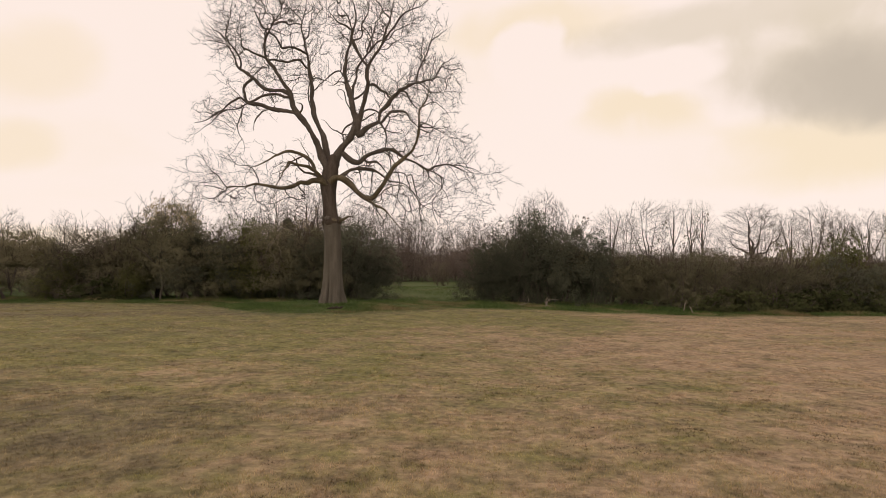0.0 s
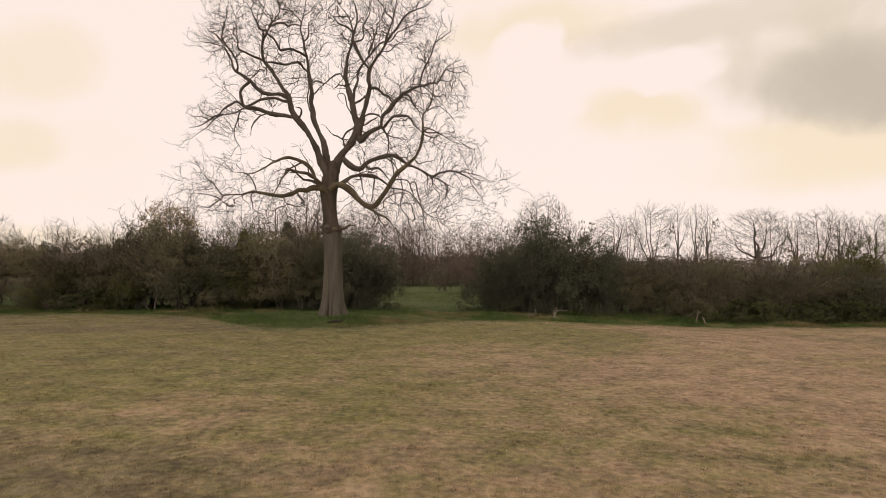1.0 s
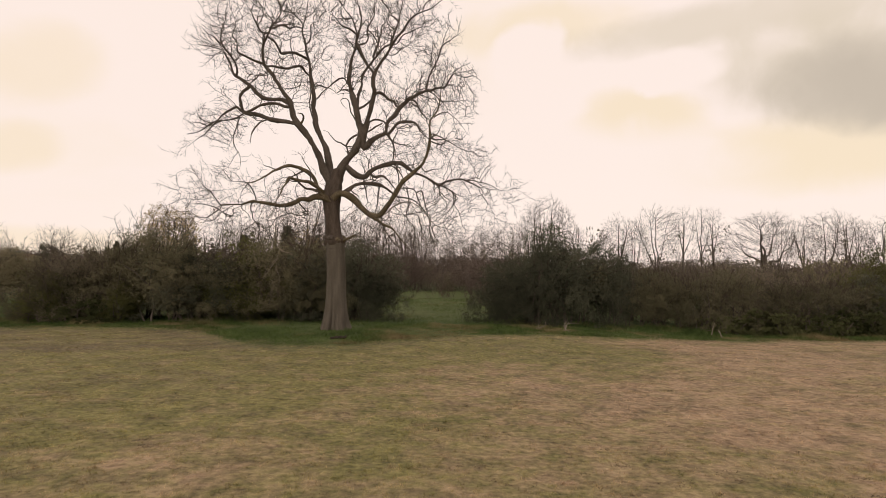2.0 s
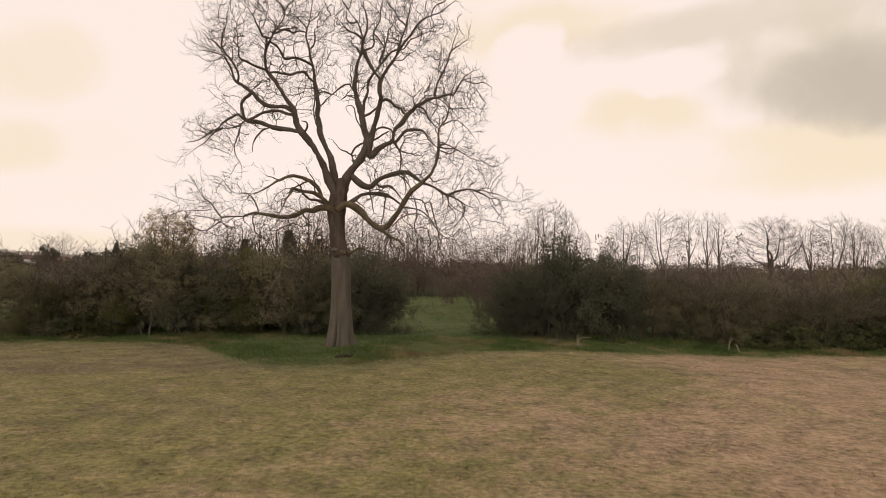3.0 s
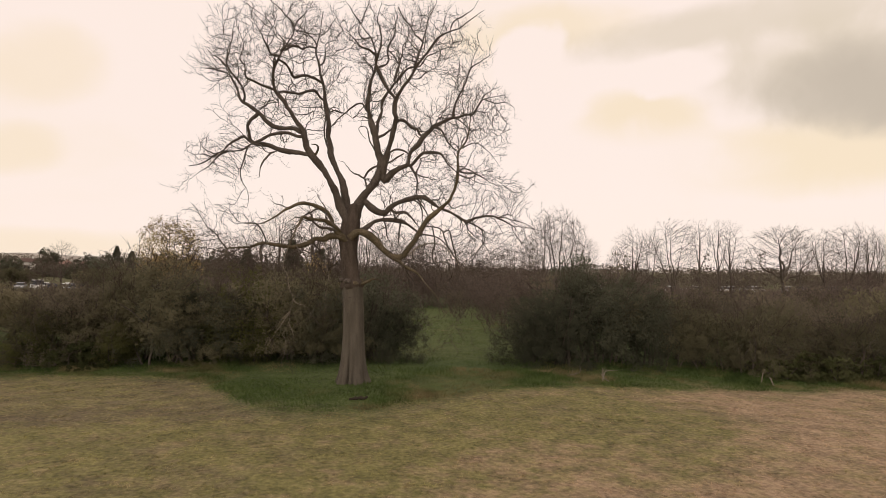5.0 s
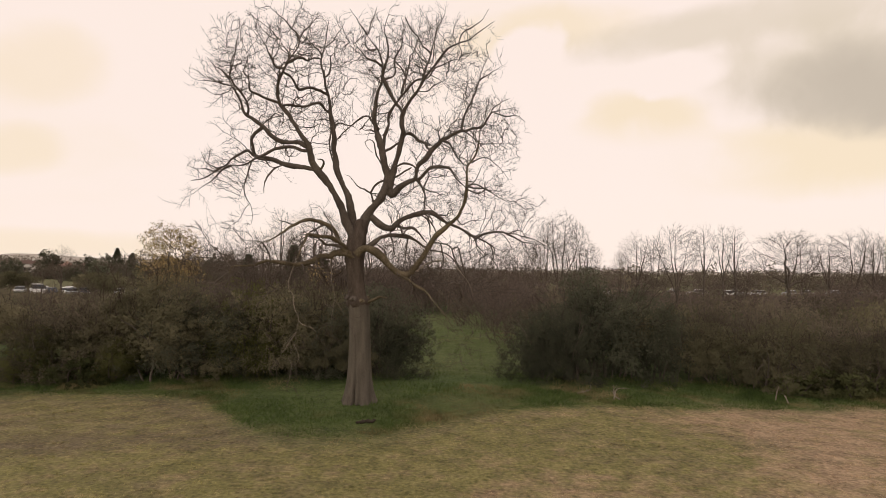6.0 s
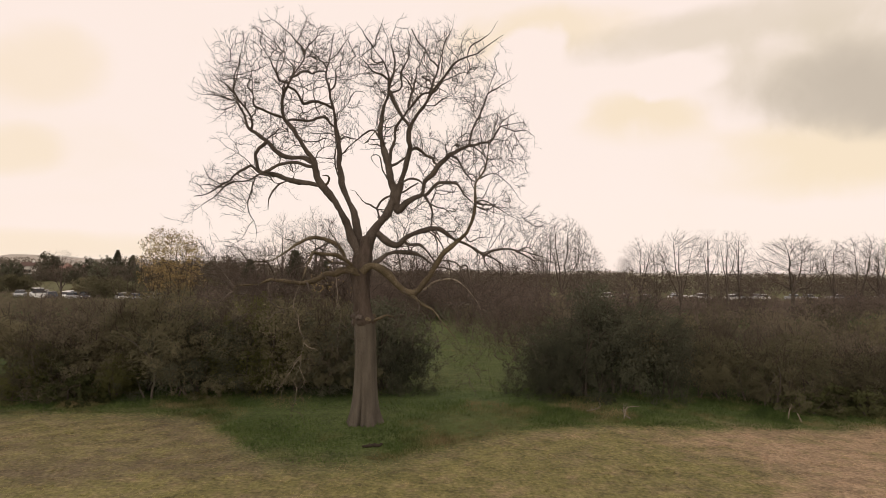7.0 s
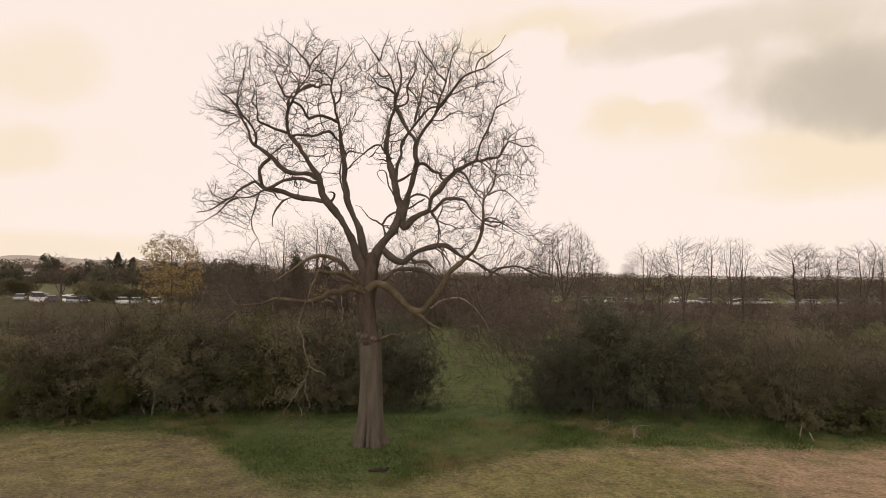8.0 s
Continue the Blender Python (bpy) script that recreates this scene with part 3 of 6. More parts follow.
# left main crown shoot
limb([(-7.10, 26.22, 13.23), (-6.99, 26.38, 13.60), (-6.82, 26.55, 13.94), (-6.77, 26.67, 14.22), (-6.92, 26.80, 14.51)], 0.041, 0.021)
# left main upper spur
limb([(-7.67, 26.44, 12.30), (-7.94, 26.22, 12.29), (-8.00, 26.05, 12.49), (-8.10, 25.83, 12.72), (-8.17, 25.62, 12.95), (-8.30, 25.40, 13.16)], 0.071, 0.025)
# left main stub
limb([(-7.90, 26.53, 11.87), (-7.84, 26.44, 12.04), (-7.83, 26.47, 12.21)], 0.051, 0.041, twigs=0.4, tie=True)
# left main inner spur
limb([(-7.59, 26.40, 12.48), (-7.60, 26.67, 12.88), (-7.79, 26.93, 13.24), (-8.02, 27.20, 13.57)], 0.051, 0.027)
# left outer arm
limb([(-6.85, 27.05, 9.61), (-7.22, 27.07, 9.77), (-7.58, 27.10, 9.79), (-7.96, 27.14, 9.85), (-8.27, 27.17, 10.03), (-8.60, 27.22, 10.40), (-8.93, 27.27, 10.64), (-9.28, 27.32, 10.85), (-9.44, 27.37, 11.17), (-9.61, 27.44, 11.57), (-9.83, 27.51, 11.95), (-10.05, 27.60, 12.34)], 0.132, 0.055)
# left outer twin
limb([(-9.23, 27.31, 10.81), (-9.14, 27.20, 11.01), (-9.18, 27.06, 11.24), (-9.33, 26.87, 11.53), (-9.48, 26.72, 11.73), (-9.61, 26.54, 12.05), (-9.48, 26.37, 12.39), (-9.32, 26.20, 12.81)], 0.074, 0.031)
# left outer end
limb([(-9.52, 26.71, 11.74), (-10.11, 26.93, 11.89), (-10.58, 27.02, 12.01), (-10.93, 27.00, 12.02)], 0.042, 0.022)
# left outer fork
limb([(-10.02, 27.59, 12.30), (-10.38, 27.83, 12.65), (-10.78, 28.06, 12.94), (-11.13, 28.30, 13.33)], 0.055, 0.023)
# left spray limb
limb([(-7.88, 26.68, 11.13), (-8.22, 26.42, 11.20), (-8.50, 26.19, 11.29), (-8.75, 25.99, 11.39), (-8.70, 25.75, 11.73), (-8.65, 25.43, 12.20), (-8.67, 25.21, 12.51), (-8.77, 25.00, 12.79)], 0.071, 0.024)
# left spray fork
limb([(-8.71, 25.78, 11.70), (-8.95, 25.98, 12.05), (-8.97, 26.20, 12.46), (-9.21, 26.40, 12.75)], 0.035, 0.021)
# left bridge
limb([(-8.66, 27.23, 10.42), (-8.33, 26.90, 10.60), (-7.97, 26.60, 10.72), (-7.62, 26.40, 10.56)], 0.042, 0.030, twigs=0.6)
# left low arm
limb([(-6.60, 27.20, 8.86), (-6.65, 27.20, 8.82), (-7.07, 27.22, 8.92), (-7.47, 27.25, 8.95), (-7.88, 27.27, 9.07), (-8.25, 27.30, 9.21), (-8.62, 27.32, 9.25), (-8.90, 27.34, 9.35), (-9.20, 27.37, 9.53), (-9.48, 27.39, 9.43), (-9.83, 27.42, 9.21), (-10.03, 27.45, 8.99), (-10.32, 27.48, 8.83), (-10.84, 27.54, 8.54), (-11.34, 27.60, 8.44)], 0.142, 0.044, droop=0.3)
# left cross arm
limb([(-6.83, 27.07, 9.48), (-7.13, 27.06, 9.49), (-7.47, 27.06, 9.60), (-7.84, 27.06, 9.58), (-8.16, 27.06, 9.50), (-8.45, 27.07, 9.34), (-8.75, 27.09, 9.20), (-9.09, 27.12, 9.04), (-9.41, 27.15, 8.96), (-9.75, 27.20, 8.94)], 0.091, 0.063, droop=0.3)
# left cross end
limb([(-9.75, 27.20, 8.94), (-10.11, 27.29, 8.81), (-10.35, 27.37, 8.59), (-10.66, 27.47, 8.30), (-11.17, 27.60, 8.04)], 0.053, 0.022, droop=0.3)
# left link
limb([(-8.61, 27.22, 10.41), (-8.64, 27.22, 10.38), (-8.90, 27.20, 10.13), (-9.04, 27.22, 9.91), (-8.97, 27.27, 9.60), (-8.91, 27.34, 9.37)], 0.084, 0.073, twigs=0.5, tie=True)
# left spread
limb([(-8.75, 27.09, 9.20), (-8.38, 26.91, 9.10), (-8.18, 26.76, 8.86), (-7.85, 26.60, 8.83)], 0.052, 0.030, droop=0.3, twigs=0.6)
# left outer spray
limb([(-10.18, 27.46, 8.93), (-10.62, 27.70, 8.99), (-11.01, 27.95, 9.29), (-11.26, 28.20, 9.67)], 0.037, 0.020)
# left outer spray two
limb([(-10.36, 27.49, 8.80), (-10.34, 27.49, 8.77), (-10.59, 27.19, 8.83), (-10.87, 26.88, 8.77), (-11.11, 26.60, 8.85)], 0.032, 0.019)
# hanging shoot
limb([(-7.80, 27.27, 9.03), (-7.99, 27.10, 8.87), (-8.17, 26.95, 8.67), (-8.30, 26.81, 8.44), (-8.36, 26.69, 8.17), (-8.35, 26.60, 7.89)], 0.051, 0.040, droop=0.7, twigs=0.3)
# long hanging shoot
limb([(-9.01, 27.11, 9.07), (-8.99, 27.11, 9.04), (-9.05, 26.96, 8.64), (-9.11, 26.81, 8.23), (-9.05, 26.70, 7.89), (-8.94, 26.61, 7.62), (-8.82, 26.56, 7.50), (-8.92, 26.50, 7.34), (-9.02, 26.43, 7.11), (-9.17, 26.36, 6.87), (-9.41, 26.30, 6.68)], 0.042, 0.020, droop=0.6, twigs=0.4)
# forked hanging shoot
limb([(-8.83, 26.56, 7.52), (-8.68, 26.41, 7.26), (-8.62, 26.29, 7.01), (-8.66, 26.20, 6.74)], 0.025, 0.015, droop=0.6, twigs=0.3)
# second left limb
limb([(-5.18, 27.80, 5.91), (-5.29, 27.91, 6.62), (-5.54, 28.10, 7.82), (-5.72, 28.18, 8.28), (-5.97, 28.27, 8.78), (-6.12, 28.34, 9.23), (-6.18, 28.42, 9.77), (-6.22, 28.49, 10.27), (-6.33, 28.56, 10.73), (-6.39, 28.63, 11.19), (-6.45, 28.69, 11.63), (-6.56, 28.76, 12.08), (-6.68, 28.82, 12.51), (-6.76, 28.88, 12.89), (-6.87, 28.94, 13.30), (-6.88, 28.98, 13.60), (-6.79, 29.03, 13.90), (-6.74, 29.08, 14.27), (-6.69, 29.14, 14.72), (-6.65, 29.20, 15.14)], 0.215, 0.047, start=0.45)
# second left twin
limb([(-6.11, 28.32, 9.12), (-6.31, 28.34, 9.59), (-6.39, 28.40, 10.02), (-6.38, 28.50, 10.57), (-6.43, 28.61, 11.04)], 0.053, 0.033, twigs=0.4, tie=True)
# second limb arm
limb([(-6.41, 28.64, 11.26), (-6.56, 28.46, 11.34), (-6.68, 28.21, 11.52), (-6.82, 28.06, 11.52), (-7.03, 27.78, 11.35), (-7.22, 27.52, 11.21), (-7.51, 27.09, 11.17), (-7.73, 26.71, 11.04)], 0.077, 0.071, start=0.3, twigs=0.7, tie=True)
# left upper loop
limb([(-6.55, 28.75, 12.04), (-6.73, 28.52, 12.06), (-6.93, 28.22, 12.11), (-7.09, 27.99, 12.11), (-7.27, 27.67, 11.90), (-7.43, 27.40, 11.89), (-7.48, 27.07, 12.04), (-7.56, 26.79, 12.14), (-7.69, 26.46, 12.17)], 0.089, 0.061, twigs=0.7, tie=True)
# loop shoot
limb([(-7.07, 28.01, 12.09), (-7.14, 27.80, 12.35), (-7.00, 27.57, 12.66), (-6.81, 27.40, 12.86)], 0.032, 0.019, twigs=0.7)
# loop hanging shoot
limb([(-7.09, 27.97, 12.08), (-6.96, 27.87, 11.75), (-6.81, 27.80, 11.44)], 0.032, 0.027, twigs=0.3)
# upper cross arm
limb([(-7.56, 26.39, 12.51), (-7.53, 26.39, 12.48), (-7.43, 26.96, 12.80), (-7.32, 27.50, 13.07), (-7.18, 28.01, 13.18), (-7.05, 28.50, 13.42), (-6.90, 28.97, 13.53)], 0.061, 0.057, twigs=0.7, tie=True)
# second limb top fork
limb([(-6.72, 28.86, 12.76), (-6.54, 28.84, 12.91), (-6.48, 28.80, 13.26), (-6.48, 28.75, 13.55), (-6.25, 28.69, 13.67), (-5.94, 28.60, 13.73)], 0.056, 0.022)
# second limb shoot
limb([(-6.77, 29.04, 14.03), (-6.73, 29.04, 14.02), (-6.46, 29.37, 14.42), (-6.26, 29.72, 14.97), (-6.13, 30.00, 15.49)], 0.046, 0.024)
# second limb top spur
limb([(-6.87, 28.99, 13.64), (-6.82, 28.99, 13.62), (-6.92, 28.15, 13.70), (-7.01, 27.17, 13.49), (-7.05, 26.24, 13.14)], 0.046, 0.020, tie=True)
# second limb low shoot
limb([(-6.33, 28.56, 10.75), (-6.09, 29.19, 11.03), (-5.77, 29.79, 11.06), (-5.55, 30.20, 10.97)], 0.043, 0.023, twigs=0.8)
# right main limb
limb([(-5.21, 28.10, 5.84), (-5.10, 28.11, 6.54), (-4.93, 28.11, 7.10), (-4.65, 28.12, 7.54), (-4.36, 28.13, 7.90), (-4.14, 28.13, 8.27), (-4.08, 28.14, 8.69), (-4.22, 28.14, 9.13), (-4.28, 28.14, 9.52), (-4.35, 28.15, 9.86), (-4.46, 28.15, 10.27), (-4.60, 28.16, 10.69), (-4.62, 28.16, 11.09), (-4.59, 28.17, 11.51), (-4.51, 28.17, 11.94), (-4.41, 28.18, 12.30), (-4.33, 28.18, 12.62), (-4.32, 28.18, 13.00), (-4.41, 28.19, 13.32), (-4.60, 28.19, 13.70), (-4.80, 28.20, 13.97), (-4.99, 28.20, 14.25)], 0.312, 0.055, start=0.45)
# right main top
limb([(-4.99, 28.20, 14.23), (-5.15, 27.86, 14.44), (-5.31, 27.52, 14.64), (-5.48, 27.20, 14.80)], 0.050, 0.021)
# right main top two
limb([(-4.97, 28.20, 14.23), (-4.86, 28.50, 14.77), (-4.76, 28.76, 15.26), (-4.68, 29.00, 15.71)], 0.050, 0.023)
# right main west fork
limb([(-4.32, 28.18, 13.02), (-4.38, 28.18, 13.00), (-4.59, 27.92, 13.10), (-4.89, 27.59, 13.12), (-5.08, 27.28, 13.25), (-5.40, 26.80, 13.37)], 0.065, 0.026)
# right main spur
limb([(-4.60, 28.19, 13.68), (-4.84, 28.09, 13.60), (-5.01, 28.08, 13.70), (-5.03, 28.20, 14.14)], 0.055, 0.033, tie=True)
# right main fork
limb([(-4.35, 28.18, 12.45), (-4.27, 28.06, 12.88), (-4.14, 27.95, 13.25), (-4.10, 27.84, 13.61), (-4.16, 27.74, 13.93), (-4.26, 27.65, 14.21), (-4.13, 27.52, 14.58), (-4.03, 27.40, 14.90)], 0.075, 0.027)
# right main crook
limb([(-4.34, 28.16, 12.50), (-4.25, 28.16, 12.49), (-3.99, 28.28, 12.65), (-3.87, 28.38, 12.89), (-3.93, 28.53, 13.32), (-3.79, 28.68, 13.72), (-3.69, 28.81, 14.11), (-3.66, 28.95, 14.53), (-3.63, 29.08, 14.95), (-3.73, 29.20, 15.35)], 0.075, 0.029)
# upper right sweep
limb([(-4.35, 28.15, 9.86), (-4.29, 28.15, 9.88), (-4.23, 28.15, 10.30), (-4.14, 28.14, 10.69), (-4.10, 28.14, 11.09), (-3.96, 28.13, 11.43), (-3.73, 28.13, 11.73), (-3.53, 28.12, 12.00), (-3.32, 28.11, 12.27), (-3.10, 28.10, 12.46), (-2.85, 28.09, 12.53), (-2.58, 28.08, 12.57), (-2.33, 28.07, 12.91), (-2.00, 28.05, 13.05), (-1.61, 28.03, 13.24), (-1.17, 28.00, 13.28)], 0.094, 0.038, start=0.4)
# right second limb
limb([(-4.14, 28.13, 8.27), (-4.02, 28.13, 8.25), (-3.98, 28.06, 8.74), (-3.83, 28.00, 9.13), (-3.71, 27.94, 9.46), (-3.67, 27.89, 9.82), (-3.55, 27.84, 10.11), (-3.47, 27.80, 10.35), (-3.56, 27.74, 10.71), (-3.54, 27.68, 11.08), (-3.32, 27.61, 11.44), (-3.06, 27.55, 11.70), (-2.90, 27.50, 11.99), (-2.80, 27.44, 12.31), (-2.72, 27.39, 12.58), (-2.58, 27.34, 12.89), (-2.47, 27.28, 13.18), (-2.41, 27.23, 13.47), (-2.33, 27.17, 13.78), (-2.26, 27.12, 14.04), (-2.12, 27.07, 14.31), (-1.97, 27.00, 14.61)], 0.166, 0.032, start=0.45)
# sweep cross
limb([(-3.50, 27.68, 11.08), (-3.72, 27.87, 11.37), (-3.98, 28.07, 11.86), (-4.18, 28.15, 12.21), (-4.33, 28.15, 12.55)], 0.114, 0.097, twigs=0.3, tie=True)
# right upright
limb([(-3.61, 28.12, 11.94), (-3.55, 28.53, 12.56), (-3.44, 28.74, 12.85), (-3.37, 29.06, 13.38), (-3.38, 29.29, 13.79), (-3.19, 29.54, 14.20), (-3.07, 29.77, 14.67), (-2.97, 30.00, 15.19)], 0.075, 0.030)
# right crook tie
limb([(-3.90, 28.52, 13.30), (-3.71, 28.63, 13.12), (-3.48, 28.68, 12.77)], 0.044, 0.044, twigs=0.4, tie=True)
# right second sweep
limb([(-2.84, 27.48, 12.11), (-2.58, 27.35, 12.47), (-2.36, 27.25, 12.70), (-2.16, 27.15, 12.94), (-1.95, 27.06, 13.16), (-1.68, 26.95, 13.35), (-1.37, 26.85, 13.46), (-1.08, 26.75, 13.53), (-0.80, 26.63, 13.73), (-0.52, 26.52, 13.89), (-0.22, 26.40, 14.05)], 0.093, 0.026)
# right second sweep fork
limb([(-1.48, 26.89, 13.41), (-1.30, 27.14, 13.94), (-0.90, 27.37, 14.30), (-0.56, 27.59, 14.67), (-0.31, 27.80, 15.11)], 0.041, 0.022)
# right second spur
limb([(-2.47, 27.28, 13.16), (-2.75, 27.63, 13.52), (-2.88, 27.91, 13.86), (-3.17, 28.38, 14.38), (-3.42, 28.80, 14.85), (-3.57, 29.19, 15.35)], 0.057, 0.029, tie=True)
# sweep low twig
limb([(-2.94, 27.52, 11.86), (-2.61, 27.28, 11.80), (-2.39, 27.08, 11.91), (-2.14, 26.85, 11.97), (-1.87, 26.60, 12.05)], 0.041, 0.020)
# main bridge
limb([(-4.32, 28.15, 9.69), (-4.23, 28.15, 9.71), (-3.89, 28.06, 9.89), (-3.59, 27.85, 10.05)], 0.073, 0.062, twigs=0.3, tie=True)
# right third limb
limb([(-4.02, 28.13, 8.25), (-3.95, 28.13, 8.05), (-3.64, 28.13, 8.34), (-3.34, 28.12, 8.51), (-3.03, 28.12, 8.66), (-2.97, 28.12, 8.97), (-2.85, 28.11, 9.24), (-2.62, 28.11, 9.45), (-2.46, 28.10, 9.75), (-2.30, 28.10, 9.94), (-2.05, 28.09, 10.13), (-1.80, 28.09, 10.23), (-1.55, 28.08, 10.44), (-1.35, 28.08, 10.53), (-1.08, 28.07, 10.55), (-0.81, 28.06, 10.62), (-0.56, 28.06, 10.62), (-0.44, 28.05, 10.85), (-0.24, 28.04, 11.10), (-0.03, 28.03, 11.23), (0.28, 28.02, 11.33), (0.71, 28.00, 11.40)], 0.166, 0.043)
# third limb up
limb([(-1.31, 28.07, 10.53), (-1.23, 28.08, 10.93), (-1.09, 28.09, 11.35), (-0.92, 28.09, 11.73), (-0.76, 28.08, 12.07), (-0.62, 28.07, 12.51), (-0.48, 28.04, 12.94), (-0.30, 28.00, 13.35)], 0.074, 0.027)
# third limb up fork
limb([(-0.62, 28.07, 12.47), (-0.32, 27.76, 12.61), (-0.00, 27.47, 12.66), (0.26, 27.20, 12.79)], 0.038, 0.019)
# third limb end fork
limb([(-0.24, 28.04, 11.08), (-0.08, 28.34, 11.46), (0.21, 28.64, 11.77), (0.62, 29.00, 12.04)], 0.053, 0.022)
# third limb end spray
limb([(-0.05, 28.03, 11.21), (0.32, 27.67, 11.01), (0.69, 27.32, 10.90), (0.96, 27.00, 10.64)], 0.042, 0.018)
# third limb out
limb([(-1.27, 28.07, 10.53), (-1.00, 27.97, 10.35), (-0.80, 27.87, 10.15), (-0.58, 27.76, 9.92), (-0.23, 27.62, 9.95), (0.19, 27.43, 9.92), (0.62, 27.20, 9.83)], 0.053, 0.018)
# second to third
limb([(-3.49, 27.82, 10.25), (-3.31, 27.91, 10.35), (-3.13, 27.99, 10.34), (-2.98, 28.05, 10.17), (-2.73, 28.10, 10.08), (-2.61, 28.11, 9.87), (-2.46, 28.10, 9.79)], 0.083, 0.063, twigs=0.9, tie=True)
# third limb crook
limb([(-2.05, 28.09, 10.13), (-1.79, 27.87, 9.95), (-1.59, 27.59, 9.60), (-1.40, 27.30, 9.26), (-1.18, 27.00, 8.98)], 0.063, 0.050, twigs=0.7)
# third limb crook twig
limb([(-2.15, 28.09, 10.08), (-1.80, 28.04, 9.85), (-1.57, 27.68, 9.75)], 0.031, 0.021, tie=True)
# right arch
limb([(-3.03, 28.12, 8.66), (-2.96, 28.12, 8.64), (-2.72, 27.97, 8.87), (-2.45, 27.82, 9.05), (-2.05, 27.63, 9.09), (-1.79, 27.51, 9.02), (-1.61, 27.38, 8.82), (-1.48, 27.23, 8.55), (-1.32, 27.10, 8.34), (-1.19, 27.00, 8.21)], 0.104, 0.069, droop=0.25, twigs=0.7)
# arch tie
limb([(-3.85, 28.01, 9.03), (-3.65, 28.10, 9.19), (-3.43, 28.14, 9.24), (-3.10, 28.15, 9.12), (-2.97, 28.12, 8.93)], 0.062, 0.052, twigs=0.5, tie=True)
# hanging stem
limb([(-2.96, 28.12, 8.64), (-2.94, 28.12, 8.60), (-2.82, 28.11, 8.39), (-2.71, 28.10, 8.08), (-2.70, 28.06, 7.66), (-2.76, 28.00, 7.23)], 0.073, 0.062, droop=0.4, twigs=0.6)
# hanging stem top
limb([(-2.75, 28.10, 8.20), (-2.55, 28.33, 8.83), (-2.68, 28.43, 9.14), (-2.83, 28.50, 9.34)], 0.041, 0.032, twigs=0.5)
# hanging stem spray
limb([(-2.71, 28.14, 8.29), (-2.40, 27.92, 8.15), (-2.08, 27.69, 8.04), (-1.68, 27.40, 7.98)], 0.041, 0.020, droop=0.4)
# low right limb
limb([(-5.18, 27.50, 5.73), (-4.88, 27.48, 5.96), (-4.50, 27.46, 5.86), (-4.17, 27.43, 5.61), (-3.85, 27.40, 5.24), (-3.46, 27.38, 4.98), (-3.18, 27.36, 5.03), (-2.93, 27.34, 5.31), (-2.64, 27.31, 5.71), (-2.32, 27.27, 6.25), (-2.03, 27.24, 6.65), (-1.74, 27.22, 6.93), (-1.44, 27.20, 7.19), (-1.23, 27.17, 7.57), (-1.14, 27.14, 8.04), (-1.15, 27.11, 8.52), (-1.09, 27.09, 8.95), (-0.96, 27.08, 9.13), (-0.80, 27.06, 9.37), (-0.71, 27.04, 9.73), (-0.67, 27.02, 10.06), (-0.66, 27.00, 10.36)], 0.192, 0.060, droop=0.15, start=0.5, mat=mossy_lit_mat)
# low right bend twig
limb([(-0.96, 27.08, 9.11), (-0.69, 26.93, 9.25), (-0.41, 26.79, 9.24), (-0.10, 26.61, 8.98), (0.16, 26.40, 8.62), (0.39, 26.20, 8.22)], 0.040, 0.015, droop=0.5)
# low right knot
limb([(-1.19, 27.00, 8.19), (-0.92, 26.91, 8.32), (-0.65, 26.84, 8.26), (-0.37, 26.74, 8.06), (-0.05, 26.62, 7.80), (0.32, 26.50, 7.61), (0.65, 26.40, 7.53)], 0.059, 0.019, droop=0.4)
# low right knot twig
limb([(-1.16, 27.14, 8.16), (-0.76, 27.36, 8.03), (-0.49, 27.52, 8.12), (-0.12, 27.80, 8.42)], 0.040, 0.021, droop=0.3)
# low right tail
limb([(-3.43, 27.37, 4.99), (-3.42, 27.37, 4.92), (-3.11, 27.12, 4.75), (-2.79, 26.85, 4.54), (-2.48, 26.59, 4.30), (-2.18, 26.30, 3.96), (-1.77, 26.00, 3.48)], 0.095, 0.035, droop=0.5, mat=mossy_lit_mat)
# mid right limb
limb([(-5.19, 27.90, 5.80), (-4.82, 28.01, 6.05), (-4.46, 28.11, 6.32), (-4.10, 28.21, 6.49), (-3.48, 28.35, 6.50), (-3.11, 28.44, 6.36), (-2.75, 28.54, 6.11), (-2.54, 28.60, 5.97)], 0.154, 0.095, droop=0.4, twigs=0.7)
# long right limb
limb([(-4.83, 28.12, 7.26), (-4.68, 28.12, 7.17), (-4.33, 28.12, 6.86), (-3.95, 28.13, 6.74), (-3.67, 28.13, 6.95), (-3.38, 28.14, 7.16), (-3.07, 28.14, 7.29), (-2.76, 28.15, 7.36), (-2.39, 28.15, 7.36), (-2.10, 28.16, 7.20), (-1.87, 28.16, 7.06), (-1.39, 28.17, 6.86), (-0.91, 28.18, 6.51), (-0.31, 28.19, 6.27), (-0.10, 28.19, 6.02), (-0.11, 28.20, 5.61)], 0.166, 0.063, droop=0.5, start=0.4)
# long limb spur
limb([(-3.69, 28.13, 6.94), (-3.58, 28.13, 6.79), (-3.16, 27.91, 6.77), (-2.85, 27.74, 6.53), (-2.58, 27.60, 6.21)], 0.093, 0.050, droop=0.4, twigs=0.8)
# right end arch
limb([(-0.74, 28.18, 6.44), (-0.76, 28.18, 6.39), (-0.45, 28.02, 6.58), (-0.10, 27.86, 6.66), (0.25, 27.70, 6.64), (0.57, 27.54, 6.48), (0.91, 27.36, 6.29), (1.27, 27.18, 6.18), (1.43, 26.97, 5.77), (1.54, 26.80, 5.43)], 0.073, 0.025, droop=0.5, twigs=1.2)
